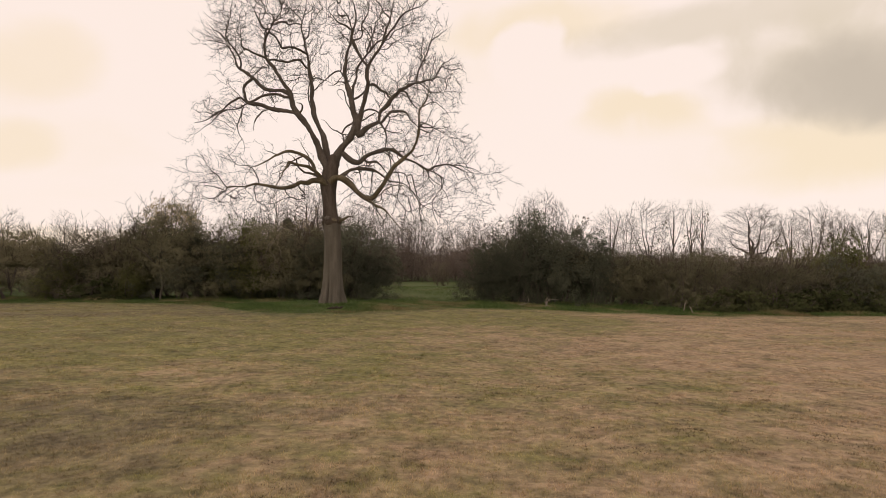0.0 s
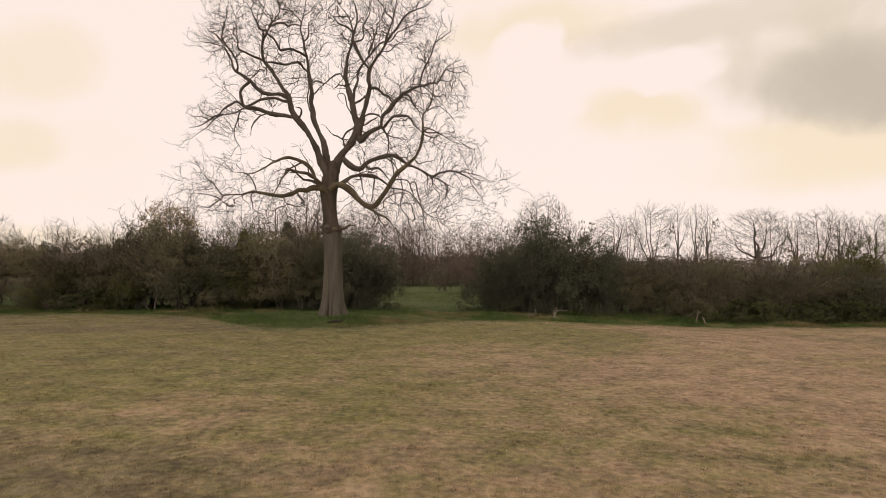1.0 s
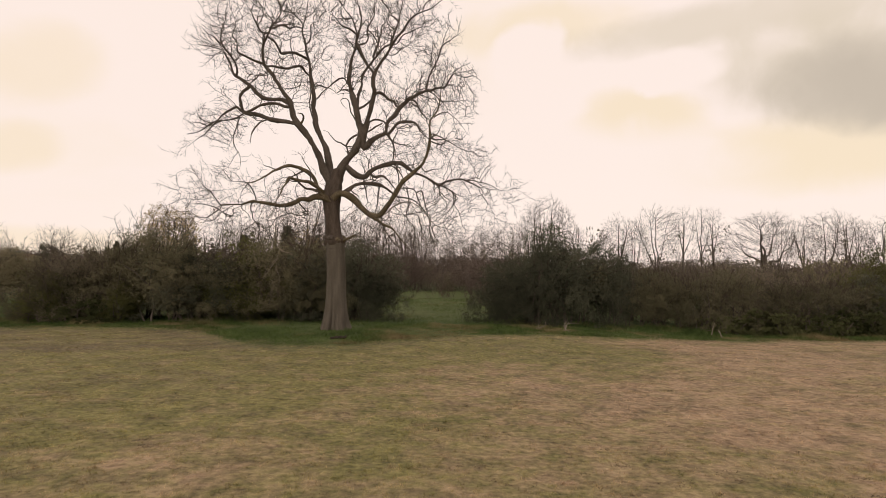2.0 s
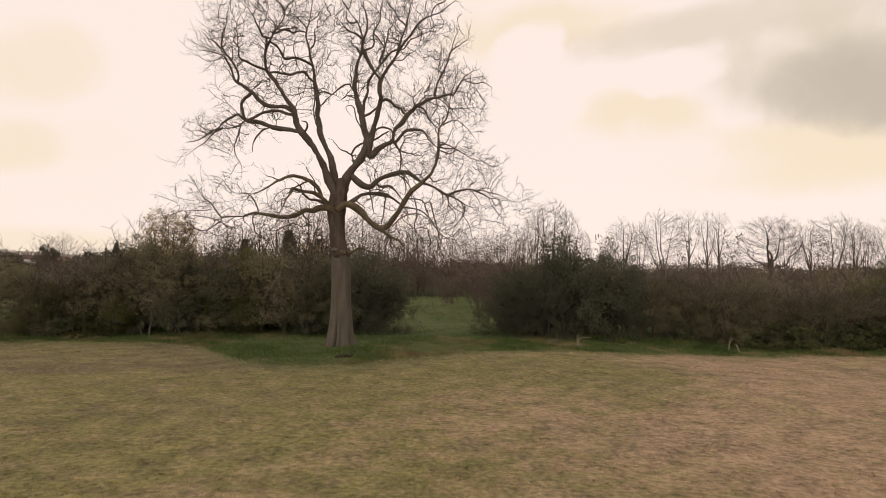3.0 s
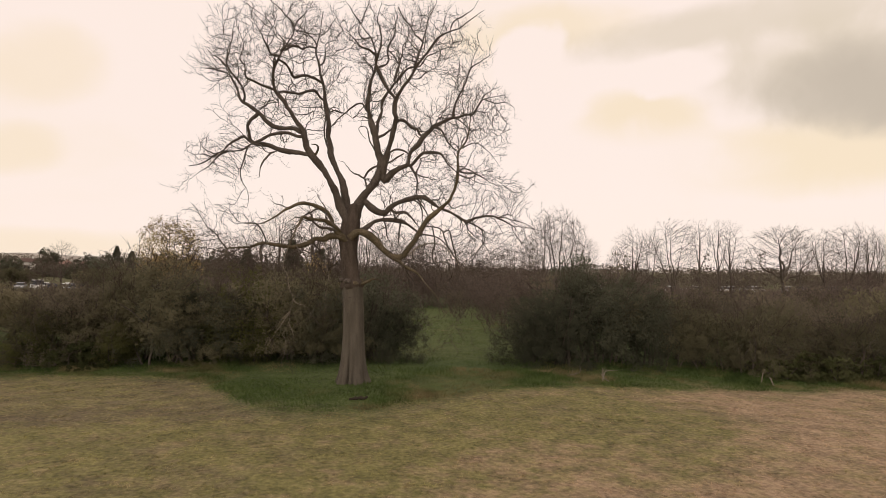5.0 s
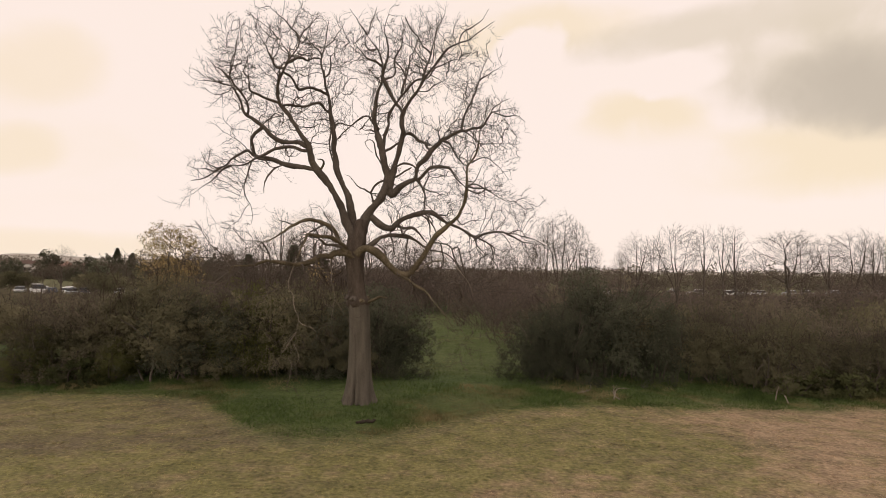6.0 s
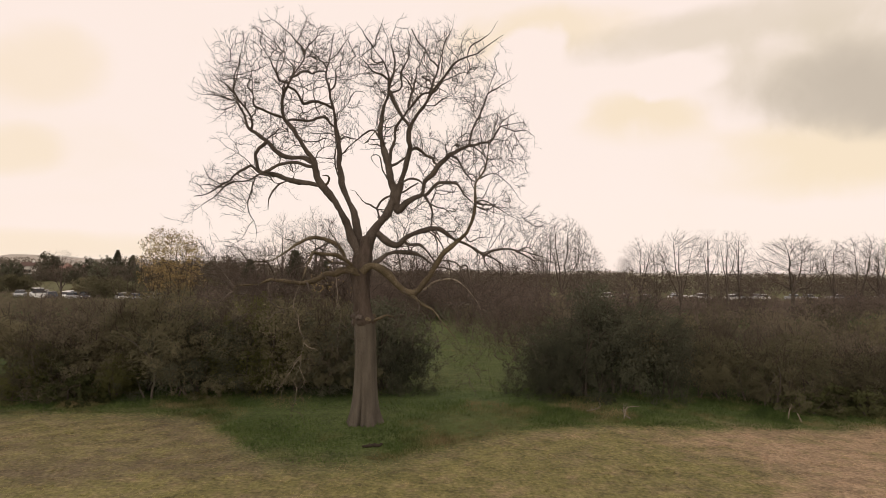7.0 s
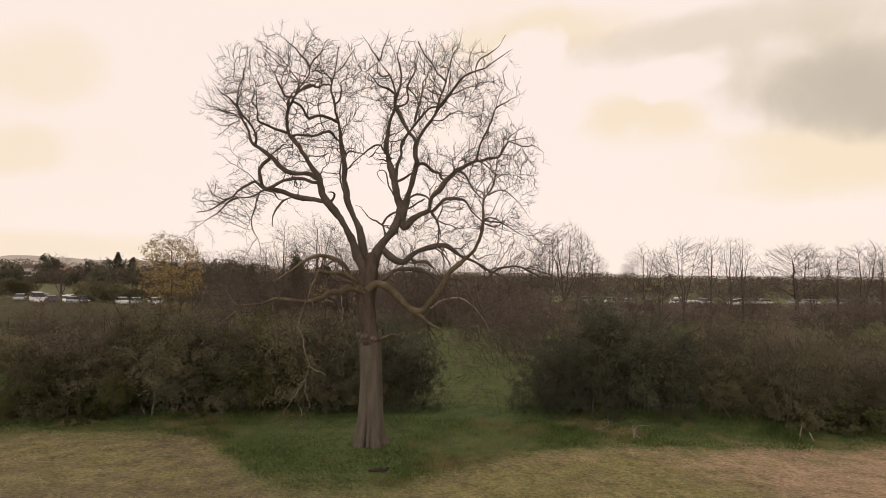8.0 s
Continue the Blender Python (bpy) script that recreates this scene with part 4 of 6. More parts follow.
# right end twig limb
limb([(0.38, 27.64, 6.58), (0.81, 27.37, 6.53), (1.20, 27.13, 6.43), (1.65, 26.81, 6.11), (2.04, 26.60, 6.00)], 0.041, 0.020, droop=0.4)
# hanging right arch
limb([(-3.00, 27.34, 5.23), (-2.91, 27.34, 5.15), (-2.49, 26.97, 5.47), (-2.09, 26.67, 5.56), (-1.74, 26.40, 5.46), (-1.43, 26.12, 5.22), (-1.20, 25.86, 4.90), (-0.99, 25.60, 4.54)], 0.050, 0.018, droop=0.6, twigs=0.6, mat=dead_mat, name="drooping_branch", label="pale arching drooping branch")
# hanging right arch two
limb([(-2.36, 27.28, 6.19), (-2.32, 27.28, 6.17), (-1.95, 27.06, 6.14), (-1.66, 26.89, 6.01), (-1.53, 26.66, 5.61), (-1.39, 26.43, 5.16), (-1.25, 26.20, 4.67)], 0.050, 0.024, droop=0.6)
# right hanging arm
limb([(-2.54, 28.60, 5.97), (-2.17, 28.57, 5.91), (-1.73, 28.54, 5.76), (-1.38, 28.50, 5.41), (-1.16, 28.47, 5.02), (-0.94, 28.44, 4.78), (-0.51, 28.41, 4.67), (-0.07, 28.37, 4.50), (0.45, 28.33, 4.37), (0.88, 28.30, 4.37)], 0.050, 0.020, droop=0.6, twigs=0.8)
# right hanging branch
limb([(-2.06, 27.12, 6.15), (-1.95, 27.07, 5.59), (-2.05, 27.01, 5.17), (-1.97, 26.97, 4.80), (-1.73, 26.92, 4.51), (-1.71, 26.87, 4.10), (-1.80, 26.82, 3.65), (-1.84, 26.78, 3.32), (-1.71, 26.72, 2.91)], 0.040, 0.016, droop=0.6, twigs=0.8)
# right hanging crook
limb([(-2.55, 27.02, 5.42), (-2.39, 26.95, 5.20), (-2.14, 26.88, 4.95), (-2.12, 26.80, 4.58), (-2.32, 26.69, 4.12), (-2.26, 26.62, 3.80)], 0.034, 0.014, droop=0.6, twigs=0.8)
# right hanging branch two
limb([(-1.64, 26.86, 5.95), (-1.46, 26.86, 6.02), (-1.33, 26.79, 5.69), (-1.24, 26.71, 5.27), (-1.07, 26.60, 4.77), (-0.91, 26.49, 4.24), (-0.66, 26.41, 3.88), (-0.42, 26.34, 3.64), (-0.02, 26.26, 3.56)], 0.042, 0.016, droop=0.6, twigs=0.8)
# right hanging bow
limb([(-0.28, 28.19, 6.23), (-0.04, 28.13, 6.07), (-0.09, 28.05, 5.63), (-0.34, 27.97, 5.32), (-0.53, 27.89, 4.97), (-0.49, 27.84, 4.71), (-0.21, 27.75, 4.33), (0.09, 27.67, 4.07), (0.38, 27.59, 3.78)], 0.042, 0.016, droop=0.6, twigs=0.8)
# right hanging bow twig
limb([(-0.11, 28.20, 5.61), (0.00, 28.20, 5.48), (0.22, 28.11, 5.00), (0.39, 28.04, 4.61), (0.69, 27.99, 4.48), (1.19, 27.90, 4.65)], 0.026, 0.012, droop=0.6, twigs=0.8)
# right end hanging branch
limb([(0.96, 27.33, 6.27), (0.94, 27.33, 6.10), (1.27, 27.22, 5.55), (1.22, 27.17, 5.30), (1.55, 27.10, 5.13), (1.75, 27.03, 4.83)], 0.030, 0.012, droop=0.6, twigs=0.8)
# low inner hanging branch
limb([(-2.79, 27.23, 5.24), (-2.86, 27.19, 4.89), (-3.23, 27.14, 4.72), (-3.43, 27.10, 4.43), (-3.46, 27.07, 4.14), (-3.58, 27.03, 3.87)], 0.034, 0.014, droop=0.6, twigs=0.8)
# low hanging fork
limb([(-1.07, 28.46, 4.92), (-1.11, 28.37, 4.36), (-0.84, 28.28, 3.88), (-0.58, 28.22, 3.63), (-0.24, 28.16, 3.41)], 0.028, 0.012, droop=0.6, twigs=0.8)
# low hanging fork two
limb([(-1.72, 26.89, 4.27), (-1.48, 26.82, 3.93), (-1.11, 26.76, 3.97), (-0.82, 26.67, 3.57), (-0.42, 26.59, 3.47)], 0.028, 0.012, droop=0.6, twigs=0.8)
# low hanging fork three
limb([(-0.51, 28.41, 4.67), (-0.37, 28.33, 4.19), (-0.28, 28.26, 3.80), (-0.41, 28.21, 3.46)], 0.024, 0.012, droop=0.6, twigs=0.8)
# low left limb
limb([(-5.23, 27.60, 5.61), (-5.57, 27.41, 5.79), (-5.88, 27.26, 5.79), (-6.12, 27.12, 5.65), (-6.37, 26.99, 5.67), (-6.59, 26.85, 5.50), (-6.89, 26.68, 5.39), (-7.31, 26.45, 5.36), (-7.81, 26.17, 5.42), (-8.14, 25.99, 5.44), (-8.40, 25.82, 5.32), (-8.76, 25.61, 5.27), (-9.03, 25.44, 5.26), (-9.08, 25.30, 5.01)], 0.173, 0.067, droop=0.25, twigs=0.8, mat=mossy_lit_mat)
# low left end
limb([(-9.09, 25.32, 5.05), (-9.31, 25.19, 4.89), (-9.51, 25.07, 4.72), (-9.77, 24.95, 4.76), (-10.05, 24.80, 4.95)], 0.048, 0.019, droop=0.3)
# low left spray
limb([(-9.07, 25.41, 5.22), (-9.31, 25.50, 5.52), (-9.58, 25.58, 5.77), (-9.88, 25.68, 6.04), (-10.16, 25.80, 6.38)], 0.038, 0.016, droop=0.1)
# low left spray two
limb([(-9.09, 25.32, 5.05), (-9.40, 25.22, 5.17), (-9.76, 25.11, 5.26), (-10.14, 25.00, 5.19)], 0.038, 0.015, droop=0.2)
# low left arm
limb([(-7.93, 26.11, 5.42), (-7.92, 25.84, 5.73), (-8.02, 25.58, 6.01), (-8.22, 25.38, 6.15), (-8.52, 25.20, 6.11)], 0.049, 0.019, droop=0.1)
# front left arch
limb([(-5.38, 27.50, 5.77), (-5.65, 27.29, 5.95), (-5.78, 27.04, 6.33), (-6.03, 26.73, 6.73), (-6.46, 26.41, 6.91), (-6.87, 26.10, 6.82), (-7.15, 25.86, 6.62), (-7.37, 25.64, 6.43), (-7.60, 25.41, 6.25), (-7.81, 25.20, 6.07), (-8.07, 24.98, 6.05), (-8.28, 24.80, 6.05)], 0.132, 0.037, droop=0.2, twigs=0.6, mat=mossy_lit_mat)
# front left limb
limb([(-5.56, 27.36, 5.89), (-5.53, 27.36, 5.95), (-5.85, 26.88, 6.27), (-6.15, 26.53, 6.36), (-6.44, 26.17, 6.34), (-6.64, 25.92, 6.35), (-6.68, 25.62, 6.08), (-6.74, 25.31, 5.81), (-6.78, 24.91, 5.47), (-6.81, 24.60, 5.20)], 0.121, 0.036, droop=0.35, twigs=0.7, mat=mossy_lit_mat)
# front left loop
limb([(-5.63, 27.24, 6.01), (-5.90, 26.94, 6.07), (-6.13, 26.68, 6.09), (-6.30, 26.44, 6.22), (-6.40, 26.23, 6.39)], 0.080, 0.048, droop=0.3, twigs=0.5, tie=True)
# inner shoot
limb([(-4.54, 28.12, 7.68), (-4.65, 28.12, 7.77), (-4.75, 28.23, 8.11), (-4.99, 28.32, 8.28), (-5.27, 28.40, 8.39), (-5.45, 28.48, 8.62), (-5.64, 28.56, 8.84), (-5.81, 28.60, 8.87)], 0.073, 0.032, twigs=0.4)
# inner shoot arm
limb([(-4.77, 28.23, 8.11), (-4.60, 28.16, 8.37), (-4.35, 28.13, 8.56), (-4.00, 28.11, 8.65), (-3.77, 28.11, 8.75), (-3.51, 28.12, 8.92), (-3.20, 28.15, 9.10)], 0.052, 0.042, twigs=0.4, tie=True)
# curled stub
limb([(-4.55, 28.16, 10.54), (-4.45, 28.16, 10.57), (-4.65, 28.25, 10.77), (-4.83, 28.33, 11.08), (-5.00, 28.37, 11.13), (-5.28, 28.42, 10.99), (-5.57, 28.46, 10.70), (-5.95, 28.48, 10.38), (-6.18, 28.47, 10.14)], 0.063, 0.032, twigs=0.5, tie=True)
# hooked shoot
limb([(-4.23, 28.14, 9.20), (-4.32, 28.14, 9.19), (-4.52, 28.03, 9.56), (-4.62, 27.91, 9.96), (-4.76, 27.84, 10.11), (-4.94, 27.78, 10.00), (-4.80, 27.68, 9.72), (-4.63, 27.60, 9.54)], 0.052, 0.031, droop=0.2, twigs=0.4)
# snagged shoot
limb([(-4.50, 28.15, 10.39), (-4.55, 28.15, 10.38), (-4.78, 28.13, 10.52), (-4.98, 28.08, 10.48), (-5.12, 28.00, 10.59)], 0.053, 0.032, twigs=0.5)
# dead snag
limb([(-6.56, 27.21, 8.80), (-6.43, 27.21, 8.90), (-6.26, 26.78, 9.05), (-6.34, 26.54, 9.11), (-6.44, 26.40, 9.07)], 0.071, 0.049, twigs=0, mat=mossy_lit_mat, name="dead_branch", label="broken dead branch stub")
# dead hanging branch
limb([(-6.78, 24.91, 5.47), (-6.89, 24.81, 5.05), (-6.96, 24.69, 4.57), (-6.79, 24.61, 4.29), (-6.66, 24.49, 3.89), (-6.51, 24.39, 3.57), (-6.56, 24.28, 3.20), (-6.61, 24.15, 2.82), (-6.75, 24.00, 2.45)], 0.015, 0.012, twigs=0.35, mat=grey_wood, name="hanging_branch", label="thin hanging dead branch", droop=0.8)
# dead fork
limb([(-6.51, 24.39, 3.55), (-6.32, 24.24, 3.43), (-6.11, 24.12, 3.38), (-5.90, 24.00, 3.25)], 0.020, 0.010, twigs=0.35, mat=dead_mat, name="dead_branch", label="bleached dead branch", droop=0.8)
# dead fork two
limb([(-6.59, 24.26, 3.14), (-6.83, 24.09, 2.70), (-7.06, 23.97, 2.35), (-7.26, 23.90, 2.10)], 0.016, 0.009, twigs=0.35, mat=grey_wood, name="dead_branch", label="bleached dead branch", droop=0.8)
# dead fork three
limb([(-6.61, 24.16, 2.85), (-6.46, 24.05, 2.64), (-6.39, 23.97, 2.43), (-6.51, 23.90, 2.21)], 0.012, 0.007, twigs=0.3, mat=dead_mat, name="dead_branch", label="bleached dead branch", droop=0.8)
# dead fork four
limb([(-6.56, 24.28, 3.20), (-6.71, 24.15, 3.09), (-6.89, 24.06, 2.87), (-6.98, 24.04, 2.60)], 0.012, 0.007, twigs=0.3, mat=grey_wood, name="dead_branch", label="bleached dead branch", droop=0.8, tie=True)
# dead fork five
limb([(-6.75, 24.00, 2.45), (-6.60, 23.95, 2.26), (-6.63, 23.90, 2.05)], 0.011, 0.007, twigs=0.3, mat=grey_wood, name="dead_branch", label="bleached dead branch", droop=0.8)
# hanging twig branch
limb([(-6.11, 27.12, 5.66), (-6.06, 27.12, 5.56), (-5.89, 26.53, 5.16), (-5.76, 26.00, 4.77), (-5.62, 25.59, 4.40), (-5.55, 25.40, 4.13)], 0.022, 0.013, twigs=0.4, droop=0.8, mat=grey_wood, name="hanging_branch", label="thin hanging dead branch")
# hanging twig fork
limb([(-5.55, 25.42, 4.16), (-5.39, 25.36, 3.96), (-5.27, 25.30, 3.72)], 0.013, 0.007, twigs=0.3, droop=0.8, mat=grey_wood, name="dead_branch", label="bleached dead branch")
# hanging twig fork two
limb([(-5.57, 25.45, 4.20), (-5.61, 25.38, 3.85), (-5.68, 25.30, 3.39)], 0.013, 0.007, twigs=0.3, droop=0.8, mat=grey_wood, name="dead_branch", label="bleached dead branch")
# trunk stub
limb([(-4.91, 27.70, 3.92), (-4.64, 27.58, 4.04), (-4.35, 27.46, 4.13), (-3.98, 27.30, 4.17)], 0.092, 0.070, twigs=0, mat=mossy_lit_mat, name="stub", label="broken stub of a lost limb")


HEART = np.array([-5.0, 27.8, 7.2])


# rounded masses that the twigs fill: centre, half sizes, number of marks
LOBES = (((-7.6, 27.2, 12.0), (3.35, 3.2, 2.6), 2250), ((-3.1, 28.2, 12.4), (3.15, 3.2, 2.5), 2050), ((-1.4, 28.0, 9.9), (2.35, 2.6, 2.35), 1300), ((-9.6, 27.2, 8.75), (1.45, 1.7, 0.95), 380),
         ((-2.6, 27.7, 8.0), (2.2, 2.0, 1.2), 720), ((0.1, 27.6, 7.3), (1.4, 1.7, 0.95), 330), ((-9.3, 25.6, 6.1), (1.7, 1.2, 0.75), 200))
# open places in the crown: x, z, half sizes
HOLLOWS = ((-5.25, 10.9, 0.55, 2.1), (-2.35, 11.5, 1.0, 0.8), (-7.7, 8.3, 1.5, 0.75), (-7.2, 12.4, 0.55, 0.45), (-5.0, 9.0, 0.6, 0.9), (-6.7, 9.5, 0.5, 1.2))


def crown_marks(g):
    """Places that the finer branches grow towards: the outer parts of the crown's lobes, the neighbourhood of the limbs, and a sparse drooping skirt."""
    out = []
    for centre, size, n in LOBES:
        k = 0
        while k < n:
            v = unit(g.normal(0, 1, 3)) * g.uniform(0.05, 1) ** 0.30
            p = np.array(centre) + v * np.array(size)
            lump = noise.noise(Vector(p * 0.6)) + 0.5 * noise.noise(Vector(p * 1.3))
            clear = min(((p[0] - x) / rx) ** 2 + ((p[2] - z) / rz) ** 2 for x, z, rx, rz in HOLLOWS)
            if lump > -0.22 and clear > g.uniform(0.5, 1.2):
                out.append(p)
                k += 1
    for path, r, droop, amount, start in SPURS:
        d = unit(path[-1] - path[-4])
        for k in range(int(12 * amount) + 2):
            out.append(path[-1] + d * g.uniform(-0.2, 0.35) + g.normal(0, 0.24, 3) + np.array([0, 0, 0.15 - 0.6 * droop]))
        for k in range(int(len(path) * (0.22 + 0.5 * droop) * amount)):
            i = int(g.uniform(start, 1) * (len(path) - 1))
            p = path[i] + g.normal(0, 0.42, 3) + 0.3 * unit(path[i] - HEART) + np.array([0, 0, 0.15 - 0.75 * droop])
            if min(((p[0] - x) / rx) ** 2 + ((p[2] - z) / rz) ** 2 for x, z, rx, rz in HOLLOWS) > g.uniform(0.4, 1.1):
                out.append(p)
    for x0, x1, y0, y1, z0, z1, n in ((-4.2, 1.4, 25.8, 28.4, 3.9, 6.6, 850), (-9.6, -5.8, 24.8, 27.4, 4.0, 5.6, 150)):
        for k in range(n):
            out.append(np.array((g.uniform(x0, x1), g.uniform(y0, y1), g.uniform(z0, z1))))
    n = len(out)
    while len(out) < n + 420:
        a, r = g.uniform(0, 6.283), g.uniform(0.1, 1) ** 0.5
        p = np.array([-5.0 + 7.0 * r * math.cos(a), 27.0 + 4.2 * r * math.sin(a), 5.4 + 1.7 * r * r * g.uniform(-0.9, 0.55)])
        if noise.noise(Vector(p * 0.5)) > -0.15 and r > 0.35:
            out.append(p)
    out = np.array(out)
    inside = np.min([(((out - np.array(c)) / (1.13 * np.array(size))) ** 2).sum(1) for c, size, n in LOBES], axis=0) < 1
    return out[inside | (out[:, 2] < 8.2)]


def side_branches():
    """Crooked branches as thick as a wrist or a thumb along the limbs, hanging from the low ones and reaching out from the high ones."""
    g = np.random.default_rng(37)
    starts, ways, lengths, radii, hang = [], [], [], [], []
    for path, r, droop, amount, start in list(SPURS):
        for k in range(int(len(path) * 0.1 / (0.46 if path[-1][2] < 8.3 else 0.62) * min(amount, 1.0))):
            i = int(g.uniform(max(start, 0.2), 0.95) * (len(path) - 2))
            low = path[i][2] < 8.3
            d = unit(0.4 * unit(path[i + 1] - path[i]) + g.normal(0, 0.55, 3) + 0.5 * unit(path[i] - HEART) + np.array([0, 0, -0.1 - 0.5 * droop if low else 0.3]))
            ln = g.uniform(0.7, 1.5) * (1.0 if low else 0.85)
            end = path[i] + d * ln
            if not low and min((((end - np.array(c)) / np.array(size)) ** 2).sum() for c, size, n in LOBES) > 1.0:
                continue
            if min(((end[0] - x) / rx) ** 2 + ((end[2] - z) / rz) ** 2 for x, z, rx, rz in HOLLOWS) < 0.9:
                continue
            starts.append(path[i]), ways.append(d), lengths.append(ln)
            radii.append(min(0.036 if low else 0.024, r[i] * 0.6) * g.uniform(0.7, 1.1)), hang.append(-0.5 * droop if low else 0.1)
    P, R = shoots(np.array(starts), np.array(ways), np.array(lengths), np.array(radii), np.array(radii) * 0.4, 12, 0.30, np.stack([np.zeros(len(hang)), np.zeros(len(hang)), hang], 1), 38)
    tagged(put("side_branch_growth", tube_mesh("side_branch_growth", list(P), list(R), 5, bark_mat), tree, "crooked side branches along the limbs"), kind="stuff")
    for p, q, h in zip(P, R, hang):
        SPURS.append((p, q, 0.5 if h < 0 else 0.0, 0.5, 0.3))


def twigs():
    limbs = np.concatenate([path[int(len(path) * min(start, 0.5)):] for path, r, droop, amount, start in SPURS])
    girth = np.concatenate([r[int(len(r) * min(start, 0.5)):] for path, r, droop, amount, start in SPURS])
    P1, R1, P2, R2 = grow_crown(limbs, girth, crown_marks(np.random.default_rng(21)), HEART, 0.12, 1.2, 0.16, 0.0050, 0.05, 22, 1.0, 0.25, power=0.58, outward=0.3, lift=0.12)
    tagged(put("branchlet_growth", tube_mesh("branchlet_growth", P1, R1, 4, bark_mat), tree), kind="stuff")
    tagged(put("twig_growth", tube_mesh("twig_growth", P2, R2, 3, twig_mat, False), tree, "dense fine bare twigs of the crown"), kind="stuff")


side_branches()
twigs()


# ---- hedges ----
def lobed(g, n, w, d, h, lobes, low=0.0):
    """Clump centres in an uneven heap of rounded lobes of many sizes."""
    cs = np.stack([g.uniform(-0.5, 0.5, lobes) * w, g.uniform(-0.5, 0.5, lobes) * d, g.uniform(0.10, 0.80, lobes) ** 1.15 * h], 1)
    cs[:, :2] *= np.clip(1.25 - 0.55 * cs[:, 2:3] / h, 0.5, 1.15)
    size = g.uniform(0.14, 0.34, (lobes, 1))
    rs = size * np.array([[w, d, h * 0.75]]) * g.uniform(0.8, 1.2, (lobes, 3))
    chance = size[:, 0] ** 2
    pick = g.choice(lobes, n, p=chance / chance.sum())
    p = cs[pick] + unit(g.normal(0, 1, (n, 3))) * rs[pick] * g.uniform(0.25, 1.0, (n, 1)) ** 0.45
    p[:, 2] = np.clip(p[:, 2], low + 0.06 * h * g.uniform(0, 1, n), None)
    return p


def bush(name, label, w, d, h, mat, seed, clumps=230, per=24, leaf=0.06, stems=7, sprigs=60, low=0.0, twig_material=None, sprig_len=0.8):
    """A bush with its stems, a crown of small leaves in clumps, and bare sprigs that stand out of it."""
    g = np.random.default_rng(seed)
    thing = tagged(base(name), label, "bush", "hedge bushes")
    c = lobed(g, clumps, w, d, h, 18, low)
    V1, F1 = leaf_cloud(c, g.uniform(0.13, 0.30, clumps) * h / 4, per, leaf, seed + 1)
    core = lobed(g, clumps // 2, w * 0.8, d * 0.8, h * 0.96, 9, low)
    V2, F2 = leaf_cloud(core, 0.4 * h / 4, 24, leaf * 1.8, seed + 2)
    V, F = np.concatenate([V1, V2]), np.concatenate([F1, F2 + len(V1)])
    F, N = crown_normals(V, F, (0, 0, 0.1 * h), (w, d, h), 0.6)
    tagged(put("foliage", make_mesh("foliage", V, F, mat, normals=N), thing), kind="stuff")
    s = np.stack([g.uniform(-0.3, 0.3, stems) * w, g.uniform(-0.25, 0.25, stems) * d, np.full(stems, -0.15)], 1)
    way = np.stack([g.normal(0, 0.3, stems), g.normal(0, 0.3, stems), np.ones(stems)], 1)
    P, R = shoots(s, way, np.full(stems, h * 0.75), g.uniform(0.035, 0.075, stems), np.full(stems, 0.015), 8, 0.16, (0, 0, 0), seed + 3)
    for p, q in zip(P, R):
        put("stem", tube_mesh("stem", [p], [q], 6, bark_mat), thing)
    pick = c[np.argsort(-(c[:, 2] + g.normal(0, 0.25 * h, clumps)))[:sprigs]]
    way = unit(pick - np.array([0, 0, h * 0.35])) + np.array([0, 0, 0.7])
    P1, R1 = shoots(pick, way + g.normal(0, 0.35, pick.shape), g.uniform(0.5, 1.2, len(pick)) * sprig_len, np.full(len(pick), 0.010), np.full(len(pick), 0.005), 4, 0.2, (0, 0, 0.1), seed + 4)
    a, wy, l = offshoots(P1, 3, 0.2, 1.0, 0.5, 0.6, 0.1, seed + 5)
    P2, R2 = shoots(a, wy, l, np.full(len(l), 0.006), np.full(len(l), 0.004), 3, 0.2, (0, 0, 0.05), seed + 6)
    tagged(put("sprig_growth", tube_mesh("sprig_growth", list(P1) + list(P2), list(R1) + list(R2), 3, twig_material or twig_mat, False), thing), kind="stuff")
    return thing


def stand(thing, x, y, scale=1.0, turn=0.0, tall=1.0, first=False):
    """Set a copy of a thing on the ground."""
    z = float(ground_z(x, y)) + 0.02
    m = pose(x, y, z, 0, 0, turn)
    ob = thing if first else copy_thing(thing, m)
    ob.matrix_basis = m @ Matrix.Diagonal((scale, scale, scale * tall, 1))
    return ob


HEDGE_A = bush("hawthorn_bush", "dark olive-brown tangled hawthorn bush in the field hedge", 4.2, 3.2, 4.0, thorn_mat, 101, 520, 58, 0.031, sprigs=80, low=0.6)
HEDGE_B = bush("hawthorn_bush", "dense dusky hedge bush with bare sprigs on top", 4.6, 3.2, 4.0, thorn_mat, 202, 520, 58, 0.031, sprigs=90, low=0.5)
HEDGE_C = bush("thorn_bush", "brown half-bare thorn bush in the field hedge", 4.0, 3.0, 4.0, scrub_mat, 303, 330, 50, 0.030, sprigs=120, twig_material=russet_mat, sprig_len=1.1)
HEDGE_D = bush("sloe_bush", "low spreading dark sloe bush in the field hedge", 5.4, 3.4, 3.4, thorn_mat, 352, 400, 58, 0.034, sprigs=150, sprig_len=1.0)
HOLLY = bush("holly_bush", "very dark evergreen holly bush beside the gap in the hedge", 4.1, 3.5, 4.2, dark_leaf_mat, 404, 520, 62, 0.031, sprigs=50)
